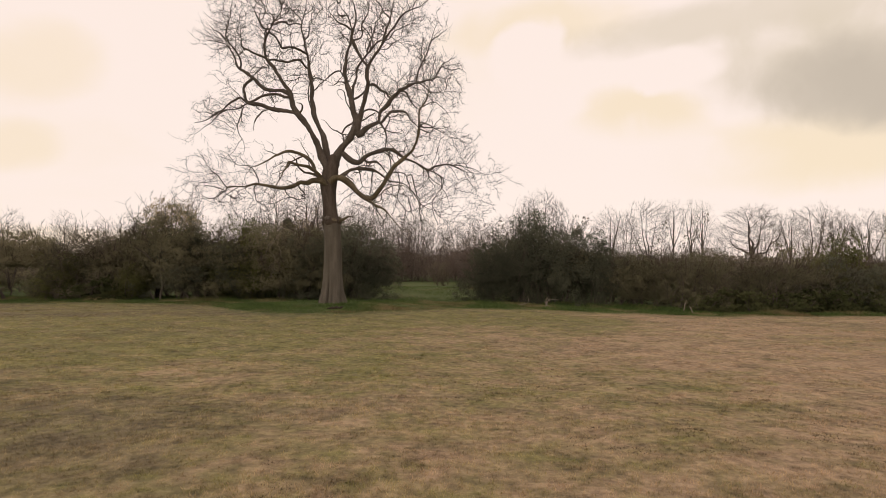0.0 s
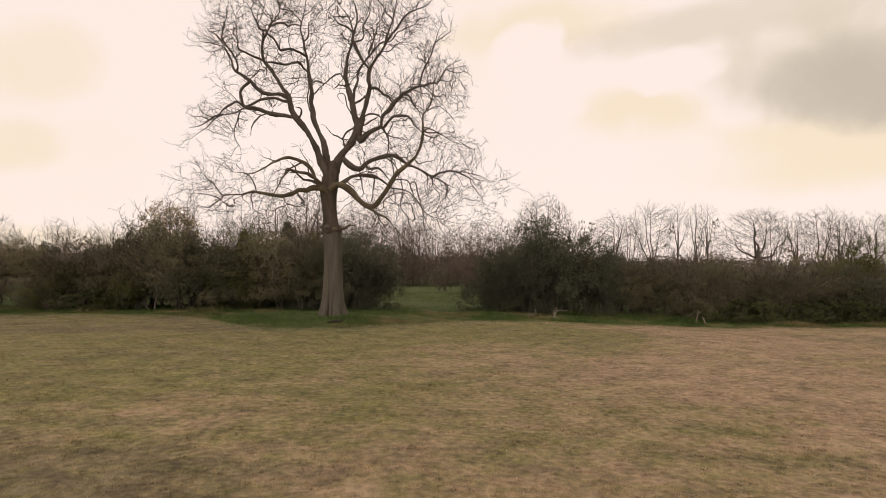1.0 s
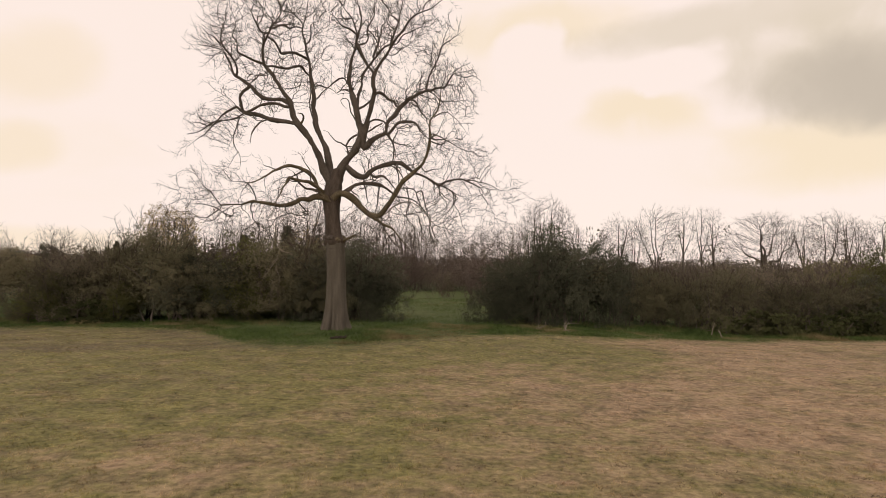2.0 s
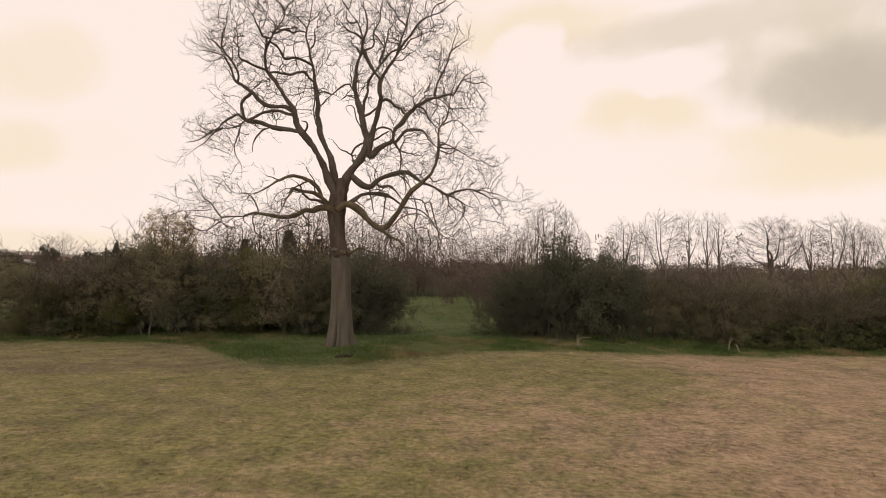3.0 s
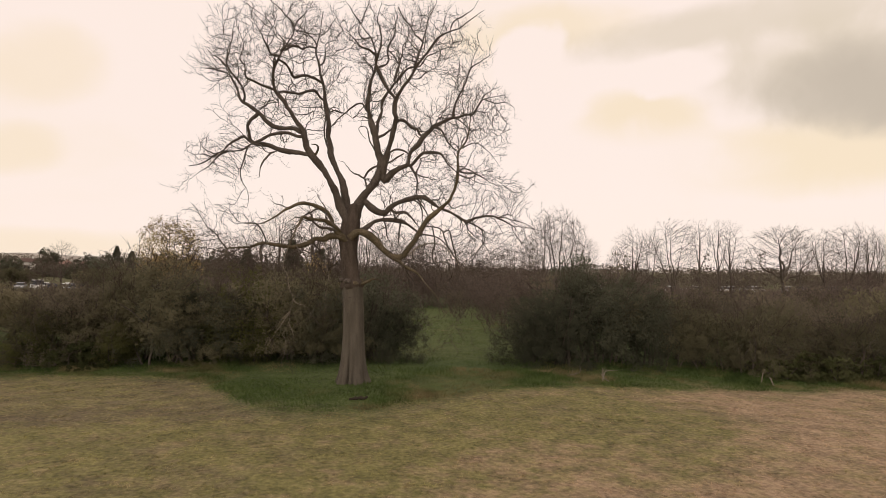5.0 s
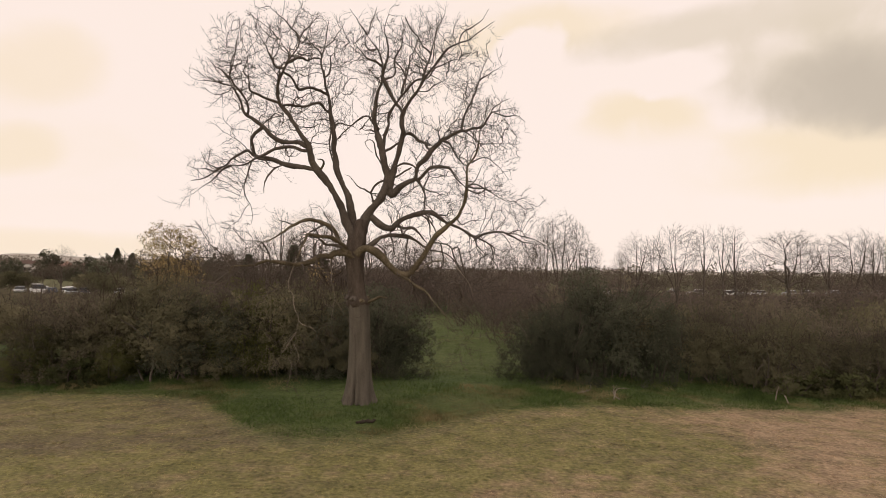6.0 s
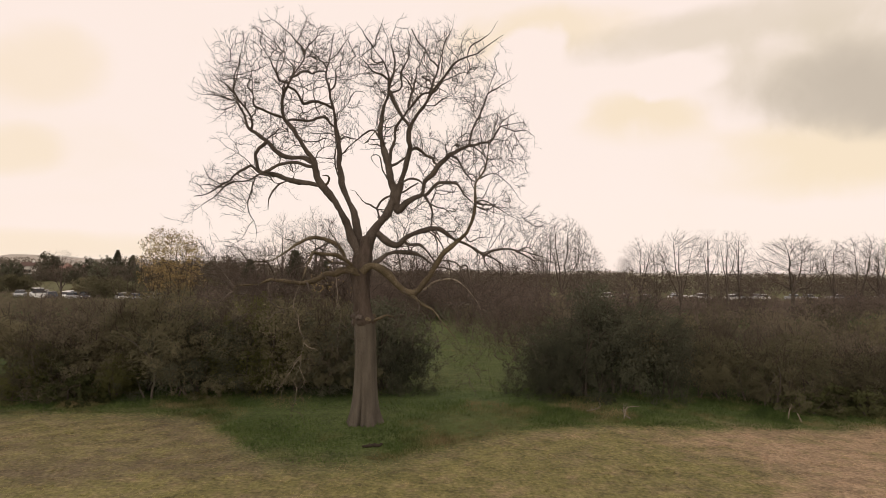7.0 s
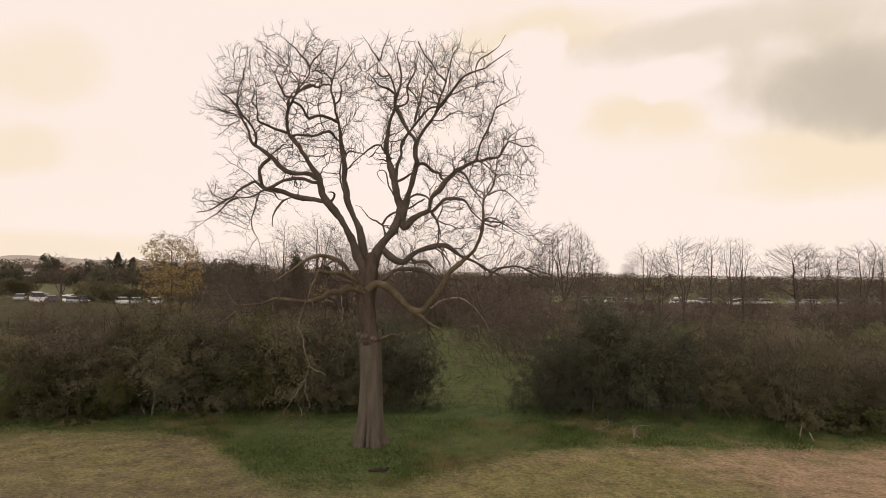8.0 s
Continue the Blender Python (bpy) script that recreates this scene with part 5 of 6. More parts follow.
ARCHED = bush("thorn_bush", "thorn bush on bare leaning stems over a small gap", 3.0, 2.6, 4.0, thorn_mat, 361, 300, 52, 0.033, stems=6, sprigs=60, low=1.7)
PRIVET = bush("privet_bush", "yellow-green leafy privet bush in the field hedge", 3.6, 3.0, 4.2, privet_mat, 457, 420, 40, 0.036, sprigs=60)
# kind, x, y, height in metres, turn, stretch upwards
HEDGE = [
    (HEDGE_A, -33.5, 32.0, 4.2, 10, 1), (HEDGE_B, -30.0, 32.6, 4.4, 80, 1), (HEDGE_C, -27.0, 32.2, 4.2, 140, 1), (ARCHED, -24.0, 32.8, 4.3, 200, 1),
    (ARCHED, -21.8, 33.4, 4.4, 30, 1), (HEDGE_C, -18.6, 33.6, 4.2, 70, 1), (HEDGE_D, -19.6, 33.0, 3.5, 100, 1), (HEDGE_A, -16.9, 33.9, 4.3, 15, 1), (HEDGE_A, -15.1, 33.8, 5.5, 120, 1),
    (HOLLY, -13.3, 33.5, 4.2, 170, 1), (HEDGE_D, -12.1, 34.6, 3.5, 40, 1), (PRIVET, -10.9, 34.6, 4.5, 60, 1), (HEDGE_B, -9.1, 34.6, 4.7, 220, 1), (HEDGE_A, -7.5, 34.9, 4.6, 260, 1),
    (HOLLY, -6.2, 35.2, 4.5, 310, 1), (HOLLY, -5.7, 35.4, 4.6, 20, 1), (HOLLY, -4.9, 34.9, 3.3, 140, 1),
    (HOLLY, 4.3, 35.2, 4.6, 0, 1), (HOLLY, 5.8, 35.6, 4.8, 130, 1.2), (HOLLY, 2.7, 34.5, 2.5, 70, 1), (ARCHED, 7.6, 36.0, 3.9, 40, 1), (HOLLY, 9.0, 35.8, 3.1, 300, 1.25),
    (HEDGE_A, 11.2, 35.6, 3.5, 45, 1), (HEDGE_D, 13.2, 34.6, 3.6, 100, 1), (HEDGE_B, 15.3, 34.9, 3.6, 190, 1), (HEDGE_D, 18.0, 34.5, 3.5, 250, 1), (HEDGE_D, 20.8, 34.9, 3.3, 20, 1),
    (PRIVET, 24.4, 36.2, 4.6, 60, 1), (HOLLY, 23.0, 35.4, 3.4, 80, 1), (HEDGE_D, 26.6, 35.2, 3.6, 130, 1), (HEDGE_A, 29.4, 35.6, 3.7, 210, 1), (HEDGE_B, 32.8, 36.0, 3.9, 280, 1),
    (PRIVET, -20.2, 32.0, 2.5, 15, 1), (PRIVET, -24.6, 31.8, 2.3, 105, 1), (PRIVET, -16.4, 32.4, 2.0, 250, 1), (PRIVET, -27.6, 31.4, 2.4, 330, 1),
    (HEDGE_C, -32.0, 35.0, 4.0, 20, 1), (HEDGE_B, -28.0, 35.4, 4.2, 70, 1), (HEDGE_C, -18.8, 36.6, 3.6, 210, 1),
    (HEDGE_B, -15.6, 36.8, 4.3, 250, 1), (HEDGE_C, -12.6, 37.4, 3.8, 300, 1), (HEDGE_A, -9.8, 37.6, 4.4, 340, 1), (HEDGE_C, -7.0, 38.0, 4.5, 30, 1),
    (HEDGE_C, 5.6, 38.6, 4.2, 80, 1), (HEDGE_C, 11.6, 38.6, 3.6, 160, 1), (HEDGE_C, 15.8, 37.8, 3.4, 220, 1), (HEDGE_C, 19.4, 38.0, 3.5, 290, 1), (HEDGE_C, 24.6, 38.8, 3.5, 20, 1),
    (HEDGE_C, 29.0, 39.0, 3.6, 90, 1),
]
seen_first = set()
for kind, x, y, h, turn, tall in HEDGE:
    stand(kind, x, y, h / 3.9, turn, tall, kind.name not in seen_first)
    seen_first.add(kind.name)


# low brambles along the hedge foot
BRAMBLE = bush("bramble", "low olive-green bramble spilling from the hedge foot", 3.2, 1.8, 1.5, bramble_mat, 455, 190, 30, 0.042, stems=5, sprigs=40, sprig_len=0.5)
for i, (x, y, h, turn) in enumerate([(-18.2, 31.7, 1.5, 160), (13.9, 33.0, 1.2, 175),
                                     (16.4, 32.7, 1.6, 10), (18.8, 32.6, 1.4, 185), (21.2, 32.7, 1.7, 0), (23.8, 33.0, 1.4, 170), (26.5, 33.2, 1.5, 0), (-26.6, 31.0, 1.4, 180), 
                                     ]):
    ob = stand(BRAMBLE, x, y, h / 1.5, turn, 1.0, i == 0)
    tagged(ob, group="brambles")


# ---- bare scrub behind the hedges ----
def shrub(name, label, seed, stems=46, h=3.4, leaves=700, leaf=0.05, mat=None, leaf_mat=None, girth=1.0):
    """A bare twiggy shrub: a spray of stems that fork twice, and a few last leaves."""
    g = np.random.default_rng(seed)
    thing = tagged(base(name), label, "shrub", "scrub shrubs")
    s = np.stack([g.normal(0, 0.6, stems), g.normal(0, 0.6, stems), np.full(stems, -0.1)], 1)
    way = np.stack([g.normal(0, 0.6, stems), g.normal(0, 0.6, stems), np.ones(stems)], 1)
    P1, R1 = shoots(s, way, g.uniform(0.6, 1.0, stems) * h, np.full(stems, 0.026 * girth), np.full(stems, 0.012 * girth), 4, 0.14, (0, 0, 0), seed + 1)
    a, w, l = offshoots(P1, 5, 0.25, 1.0, 0.38, 0.5, 0.2, seed + 2)
    P2, R2 = shoots(a, w, l, np.full(len(l), 0.013 * girth), np.full(len(l), 0.008 * girth), 3, 0.16, (0, 0, 0.05), seed + 3)
    tagged(put("stem_spray", tube_mesh("stem_spray", list(P1) + list(P2), list(R1) + list(R2), 3, mat or russet_mat, False), thing), kind="stuff")
    ends = P2[:, 1:].reshape(-1, 3)
    c = ends[g.integers(0, len(ends), leaves // 5)]
    V, F = leaf_cloud(c, 0.34, 5, leaf, seed + 4)
    tagged(put("foliage", make_mesh("foliage", V, F, leaf_mat or scrub_mat), thing), kind="stuff")
    return thing


SHRUB_A = shrub("shrub", "russet-brown leafless scrub behind the hedge", 501, 20, 3.4, 1350, 0.084)
SHRUB_B = shrub("shrub", "dull brown twiggy scrub behind the hedge", 602, 19, 3.2, 1600, 0.084)
SHRUB_C = shrub("shrub", "olive-brown scrub with a few last leaves behind the hedge", 653, 16, 3.2, 1900, 0.084, leaf_mat=thorn_mat)
spots = []
g = np.random.default_rng(77)
for row in range(6):
    y0 = 41 + row * 4.6
    reach = 0.80 * y0 + 3
    for x0 in np.arange(-reach, reach, 4.4 if row < 3 else 6.0):
        x, y = x0 + g.uniform(-1.5, 1.5), y0 + g.uniform(-1.6, 1.6)
        if -7.5 - 0.02 * y < x < 4.5 + 0.03 * (y - 40) and y < 60:
            continue
        if 0.175 < x / y < 0.245 and y < 60:
            continue
        spots.append((x, y))
for i, (x, y) in enumerate(spots):
    kind = (SHRUB_A, SHRUB_B, SHRUB_C)[i % 3]
    # the scrub stays low towards the far western corner, where the view opens to the car park
    west = 1 / (1 + math.exp((x + 0.40 * y) / 2.5))
    tall = g.uniform(0.75, 1.12) * (1.0 - west * (0.28 + 0.012 * max(0, y - 44))) * ((1.3 if y < 50 else 1.1) if x > 7 else 1.05)
    stand(kind, x, y, g.uniform(0.85, 1.2), g.uniform(0, 360), max(0.3, tall), i < 3)


# ---- trees beyond ----
def bare_tree(name, label, seed, h, clear, leaders, crown, crooked=0.10, thick=0.016, marks=520, group="trees beyond the scrub"):
    """A leafless tree h high: a trunk, leaders that end at a height and distance given as shares of h, and finer wood that fills a rounded crown
    (its middle and half height as shares of h, and its half width in metres)."""
    g = np.random.default_rng(seed)
    thing = tagged(base(name), label, "tree", group)
    path = spline([(0, 0, -0.3), (g.normal(0, 0.08), g.normal(0, 0.08), h * clear * 0.5), (0.0, 0.0, h * clear)], 0.4)
    put("trunk", tube_mesh("trunk", [path], [h * thick * (1 - 0.3 * np.linspace(0, 1, len(path)))], 8, bark_mat), thing)
    middle, half, wide = crown
    heart, size = np.array([0, 0, h * middle]), np.array([wide, wide, h * half])
    wood, girth = [], []
    turn = g.uniform(0, 6.283)
    for k, (out, top) in enumerate(leaders):
        a = turn + k * 2.4 + g.uniform(-0.3, 0.3)
        start = path[len(path) - 1 - (k % 2)]
        end = np.array([out * math.cos(a), out * math.sin(a), h * top])
        s = np.linspace(0, 1, 7)[:, None]
        line = start + (end - start) * s + np.sin(np.pi * s) * g.normal(0, crooked, (7, 3)) * h * 0.4 - np.array([0, 0, 1]) * np.sin(np.pi * s) * 0.12 * abs(out)
        line = spline([tuple(p) for p in line], 0.3)
        r = h * thick * (0.62 if out else 0.7) * (1 - 0.78 * np.linspace(0, 1, len(line)))
        put("bough", tube_mesh("bough", [line], [r], 6, bark_mat), thing)
        cut = len(line) // 4
        wood.append(line[cut:]), girth.append(r[cut:])
    v = unit(g.normal(0, 1, (marks * 3, 3))) * g.uniform(0.1, 1, (marks * 3, 1)) ** 0.33
    lump = np.array([noise.noise(Vector(p * 1.7 + seed)) for p in v])
    v = v[(lump > -0.25) & (v[:, 2] > -0.75)][:marks]
    P1, R1, P2, R2 = grow_crown(np.concatenate(wood), np.concatenate(girth), heart + v * size, heart - np.array([0, 0, h * half * 0.7]), 0.30, 3.0, 0.36, 0.0090, 0.06, seed + 1, 1.2, 0.62, power=0.56, outward=0.36, lift=0.26, wander=0.16)
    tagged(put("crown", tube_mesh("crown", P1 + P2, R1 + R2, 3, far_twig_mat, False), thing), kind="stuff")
    return thing, np.array([p[-1] for p in P2])


SLIM_A = bare_tree("tree", "slender leafless tree with a single stem and small rounded crown", 711, 10.0, 0.45, ((0.0, 0.93), (0.8, 0.82), (0.9, 0.76), (0.9, 0.70)), (0.75, 0.27, 1.55), 0.012, 0.013, 560)[0]
SLIM_B = bare_tree("tree", "thin leafless tree with a narrow upright crown beyond the scrub", 722, 10.0, 0.40, ((0.0, 0.93), (0.7, 0.85), (0.8, 0.72)), (0.73, 0.29, 1.35), 0.015, 0.012, 500)[0]
FORKED = bare_tree("tree", "leafless tree that parts low into upswept limbs under a domed crown", 771, 10.0, 0.20, ((2.2, 0.74), (2.2, 0.72), (0.8, 0.90), (1.3, 0.86)), (0.68, 0.34, 2.75), 0.015, 0.015, 1000)[0]
ROUND = bare_tree("tree", "leafless field tree with a rounded crown beyond the scrub", 733, 10.0, 0.34, ((0.0, 0.9), (1.7, 0.80), (1.9, 0.72), (1.7, 0.64), (1.2, 0.84)), (0.68, 0.34, 2.6), 0.02, 0.015, 1000)[0]
SPREAD = bare_tree("tree", "dark crooked spreading leafless tree beyond the scrub", 744, 10.0, 0.36, ((0.6, 0.86), (3.2, 0.62), (3.3, 0.58), (2.4, 0.78), (2.2, 0.74)), (0.66, 0.35, 4.5), 0.05, 0.028, 1700)[0]
STEMMY = bare_tree("tree", "many-stemmed leafless tree rising out of the scrub", 755, 10.0, 0.10, ((0.4, 0.92), (1.6, 0.82), (1.7, 0.76), (1.4, 0.86), (1.9, 0.68), (1.0, 0.9)), (0.62, 0.39, 2.3), 0.02, 0.010, 1000)[0]
placed = set()
for kind, x, y, h, turn in [
    (STEMMY, 21.8, 85, 7.9, 121), (ROUND, 23.7, 85, 10.1, 303), (STEMMY, 26.0, 85.5, 9.5, 278), (FORKED, 28.6, 84, 11.5, 40), (SLIM_A, 32.5, 85, 11.1, 309), (SLIM_B, 35.0, 85, 11.3, 242), (SLIM_A, 36.8, 85.5, 11.0, 120),
    (SPREAD, 43.0, 84, 10.6, 240), (STEMMY, 46.7, 87, 9.9, 132), (STEMMY, 39.4, 88, 7.0, 20), (ROUND, 49.6, 86, 10.0, 119), (FORKED, 52.2, 85, 11.3, 160), (ROUND, 55.6, 86, 10.3, 240), (STEMMY, 58.4, 88, 9.9, 276),
    (ROUND, 60.6, 86, 10.3, 203), (STEMMY, 65.7, 90, 10.2, 327), (ROUND, 66.8, 88, 10.6, 77),
    (FORKED, 16.2, 99, 14.4, 118), (STEMMY, 14.0, 98, 12.6, 325), (STEMMY, 18.6, 98.5, 12.4, 75), (ROUND, 20.8, 100, 9.6, 267), (SLIM_A, -23.3, 86, 12.7, 199), (SLIM_B, -22.7, 90, 11.0, 7),
    (ROUND, -18.5, 84, 13.2, 343), (STEMMY, -17.2, 88, 12.6, 32), (SLIM_B, -26.8, 90, 9.8, 81), (STEMMY, -32.7, 92, 9.2, 302), (SLIM_B, -36.5, 95, 9.2, 21), (STEMMY, -38.5, 96, 8.8, 154),
    (SLIM_B, -31.0, 94, 9.2, 15), (ROUND, -6.0, 96, 9.4, 137), (SLIM_B, 8.0, 94, 8.8, 242), (STEMMY, -9.5, 90, 10.6, 304), (ROUND, -11.4, 84, 10.8, 90), (ROUND, -3.4, 92, 9.0, 198), (SLIM_B, 0.8, 95, 8.6, 218),
    (STEMMY, -7.2, 82, 9.0, 202), (STEMMY, -30.4, 86, 8.5, 140), (STEMMY, -27.9, 85, 9.0, 33), (ROUND, -25.6, 86, 9.4, 70), (STEMMY, -20.6, 87, 10.4, 222), (ROUND, -15.2, 86, 9.8, 171), (STEMMY, -13.0, 87, 10.0, 15), (ROUND, -4.0, 84, 8.4, 260), (STEMMY, -1.0, 86, 8.3, 98), (STEMMY, 2.2, 85, 8.3, 310), (STEMMY, 5.2, 87, 8.8, 44), (STEMMY, 8.6, 88, 9.2, 190), (STEMMY, -5.6, 88, 9.4, 261), (STEMMY, 10.4, 86, 9.0, 128), (STEMMY, 12.0, 97, 9.0, 295), (ROUND, -56.0, 92, 8.0, 227), (SLIM_B, -47.0, 98, 8.0, 68),
]:
    stand(kind, x, y, h / 10.0, turn, 1.0, kind.name not in placed)
    placed.add(kind.name)
# small leafless thorns that stand out of the western hedge
for x, y, h, turn in ((-22.7, 36.5, 4.9, 10), (-20.2, 36.6, 4.6, 140), (-25.6, 36.2, 5.0, 250), (-18.2, 36.9, 4.5, 60)):
    tagged(stand(STEMMY, x, y, h / 10.0, turn), "small leafless thorn tree rising out of the field hedge", "tree", "hedge thorns")


# bushes that close the green lane at its far end
THICKET = shrub("shrub", "dense brown leafless thicket bush at the end of the lane", 671, 26, 3.4, 3600, 0.038, leaf_mat=russet_mat, girth=0.5)
for i, (x, y, k) in enumerate([(-9.5, 77, 1.5), (-6.8, 79, 1.6), (-4.2, 78, 1.5), (-1.6, 80, 1.55), (0.8, 78.5, 1.5), (3.4, 80, 1.6), (6.0, 78, 1.6), (-2.6, 86, 1.8), (0.2, 85, 1.75), (2.6, 86, 1.8), (-7.4, 87, 1.8), (-5.4, 83, 1.7),
                               (4.4, 70, 1.6), (3.6, 64, 1.55), (3.2, 57, 1.6), (2.7, 49, 1.5), (-7.6, 70, 1.5), (-7.4, 62, 1.4),
                               (-23.0, 78, 2.1), (-20.0, 80, 2.3), (-17.2, 78, 2.2), (-14.4, 80, 2.4), (-11.8, 78, 2.2), (-25.6, 81, 2.0), (-9.0, 83, 2.2)]):
    stand(THICKET, x, y, k, i * 77, 1.0, i == 0)
# taller bushes scattered through the thicket beyond
g = np.random.default_rng(83)
for i in range(28):
    y = g.uniform(72, 140)
    x = g.uniform(-0.38, 0.82) * y
    if x > 12:
        y = min(y, 86)
    stand(THICKET, x, y, g.uniform(1.2, 1.9), g.uniform(0, 360), g.uniform(0.8, 1.1))


def leafy_tree(name, label, w, h, mat, seed, clumps=260, per=14, leaf=0.16, cone=False, group="leafy trees beyond"):
    """A tree in leaf: trunk, limbs and a ragged crown of leaf clumps."""
    g = np.random.default_rng(seed)
    thing = tagged(base(name), label, "tree", group)
    path = spline([(0, 0, -0.2), (0.05, 0.02, h * 0.3), (0, 0, h * 0.85)], 0.5)
    put("trunk", tube_mesh("trunk", [path], [h * 0.018 * (1 - 0.8 * np.linspace(0, 1, len(path)))], 8, bark_mat), thing)
    n = 14
    at = path[(g.uniform(0.25, 0.9, n) * (len(path) - 1)).astype(int)]
    a = g.uniform(0, 6.28, n)
    P, R = shoots(at, np.stack([np.cos(a), np.sin(a), np.full(n, 0.8)], 1), np.full(n, w * 0.36), np.full(n, 0.06), np.full(n, 0.02), 6, 0.2, (0, 0, 0.1), seed + 1)
    b, wy, l = offshoots(P, 8, 0.3, 1.0, 0.4, 0.5, 0.2, seed + 2)
    P2, R2 = shoots(b, wy, l, np.full(len(l), 0.02), np.full(len(l), 0.012), 5, 0.2, (0, 0, 0.1), seed + 3)
    tagged(put("bough_growth", tube_mesh("bough_growth", list(P) + list(P2), list(R) + list(R2), 3, twig_mat, False), thing), kind="stuff")
    if cone:
        z = g.uniform(0, 0.96, clumps)
        rad = w / 2 * (1 - z) ** 0.85 * g.uniform(0.3, 1.15, clumps) + 0.05
        t = g.uniform(0, 6.28, clumps)
        c = np.stack([np.cos(t) * rad, np.sin(t) * rad, h * (0.05 + 0.95 * z)], 1)
    else:
        c = lobed(g, clumps, w * 0.8, w * 0.8, h, 30, 0.0)
    V, F = leaf_cloud(c, (0.07 * w + 0.15) * (0.6 if cone else 1.0), per, leaf, seed + 4)
    tagged(put("crown", make_mesh("crown", V, F, mat), thing), kind="stuff")
    return thing


autumn, ends = bare_tree("tree", "golden-leaved autumn tree, half bare, standing above the scrub", 766, 10.6, 0.24, ((0.0, 0.9), (2.2, 0.8), (2.4, 0.7), (2.6, 0.6), (2.0, 0.84), (2.6, 0.5)), (0.60, 0.40, 3.6), 0.03, 0.014, 800, "leafy trees beyond")
g = np.random.default_rng(812)
ends = ends[g.uniform(0, 1, len(ends)) < min(1, 700 / len(ends)) * np.clip(1.45 - ends[:, 2] / 10.5, 0.25, 1) * (0.45 + 0.9 * (fbm(ends[:, 0], ends[:, 2], 1.0, 14) > 0.45))]
low = np.stack([g.normal(0, 1.5, 130), g.normal(0, 1.5, 130), g.uniform(1.5, 6.5, 130)], 1)
V, F = leaf_cloud(np.concatenate([ends, low]), 0.45, 16, 0.10, 813)
tagged(put("foliage", make_mesh("foliage", V, F, autumn_mat), autumn, "thinning golden-brown leaves"), kind="stuff")
stand(autumn, -36.2, 82, 1, 0, 1.0, True)
yellowing = leafy_tree("young_tree", "young tree with sparse yellow-olive leaves behind the hedge", 4.2, 7.2, autumn_mat, 867, 150, 11, 0.07)
stand(yellowing, -9.4, 46, 1, 40, 1, True)
IVY = leafy_tree("ivy_clad_tree", "dark ivy-clad tree among the bare ones", 5.2, 8.4, dark_leaf_mat, 822, 380, 20, 0.14, True)
for i, (x, y, h) in enumerate([(-20.6, 82, 8.4), (-26.6, 83, 7.2), (-16.6, 81, 7.2)]):
    stand(IVY, x, y, h / 8.4, i * 60, 1.0, i == 0)
CLUMP = leafy_tree("evergreen_tree", "dark evergreen tree far behind the fields", 9.0, 11.0, dark_leaf_mat, 833, 200, 20, 0.34)
for i, (x, y, h) in enumerate([(-184, 290, 12.6), (-188, 296, 11.6), (-169, 292, 10.6), (-162, 294, 11.2), (-155, 300, 10.2), (-135, 308, 10.5), (-121, 296, 10.0), (-110, 300, 10.6), (-105, 316, 10)]):
    stand(CLUMP, x, y, h / 9.6, i * 47, 1.0, i == 0)
POPLAR = leafy_tree("conifer", "pointed dark conifer far behind the fields", 7.0, 12.0, dark_leaf_mat, 844, 340, 16, 0.26, True)
for i, (x, y, h) in enumerate([(-150, 284, 14.6), (-144, 286, 12.4), (-132, 290, 11.8)]):
    stand(POPLAR, x, y, h / 12.0, i * 71, 1.0, i == 0)
for i in range(17):
    x = -205 + i * 9.5
    stand(CLUMP, x, 236 + 9 * math.sin(i * 2.3), (6.4 + 1.9 * math.sin(i * 1.7)) / 9.6, i * 83, 1.0)
GREEN_BUSH = leafy_tree("willow", "olive rounded willow near the parked cars", 13.0, 7.5, thorn_mat, 855, 320, 26, 0.26)
for i, (x, y, k, turn) in enumerate([(-65.5, 121, 0.72, 0), (-58, 124, 0.62, 90), (-50, 128, 0.66, 200), (-88, 112, 0.42, 140), (-94, 116, 0.5, 30), (-43, 132, 0.6, 300), (-104, 150, 0.7, 60), (-84, 148, 0.6, 10)]):
    stand(GREEN_BUSH, x, y, k, turn, 1, i == 0)


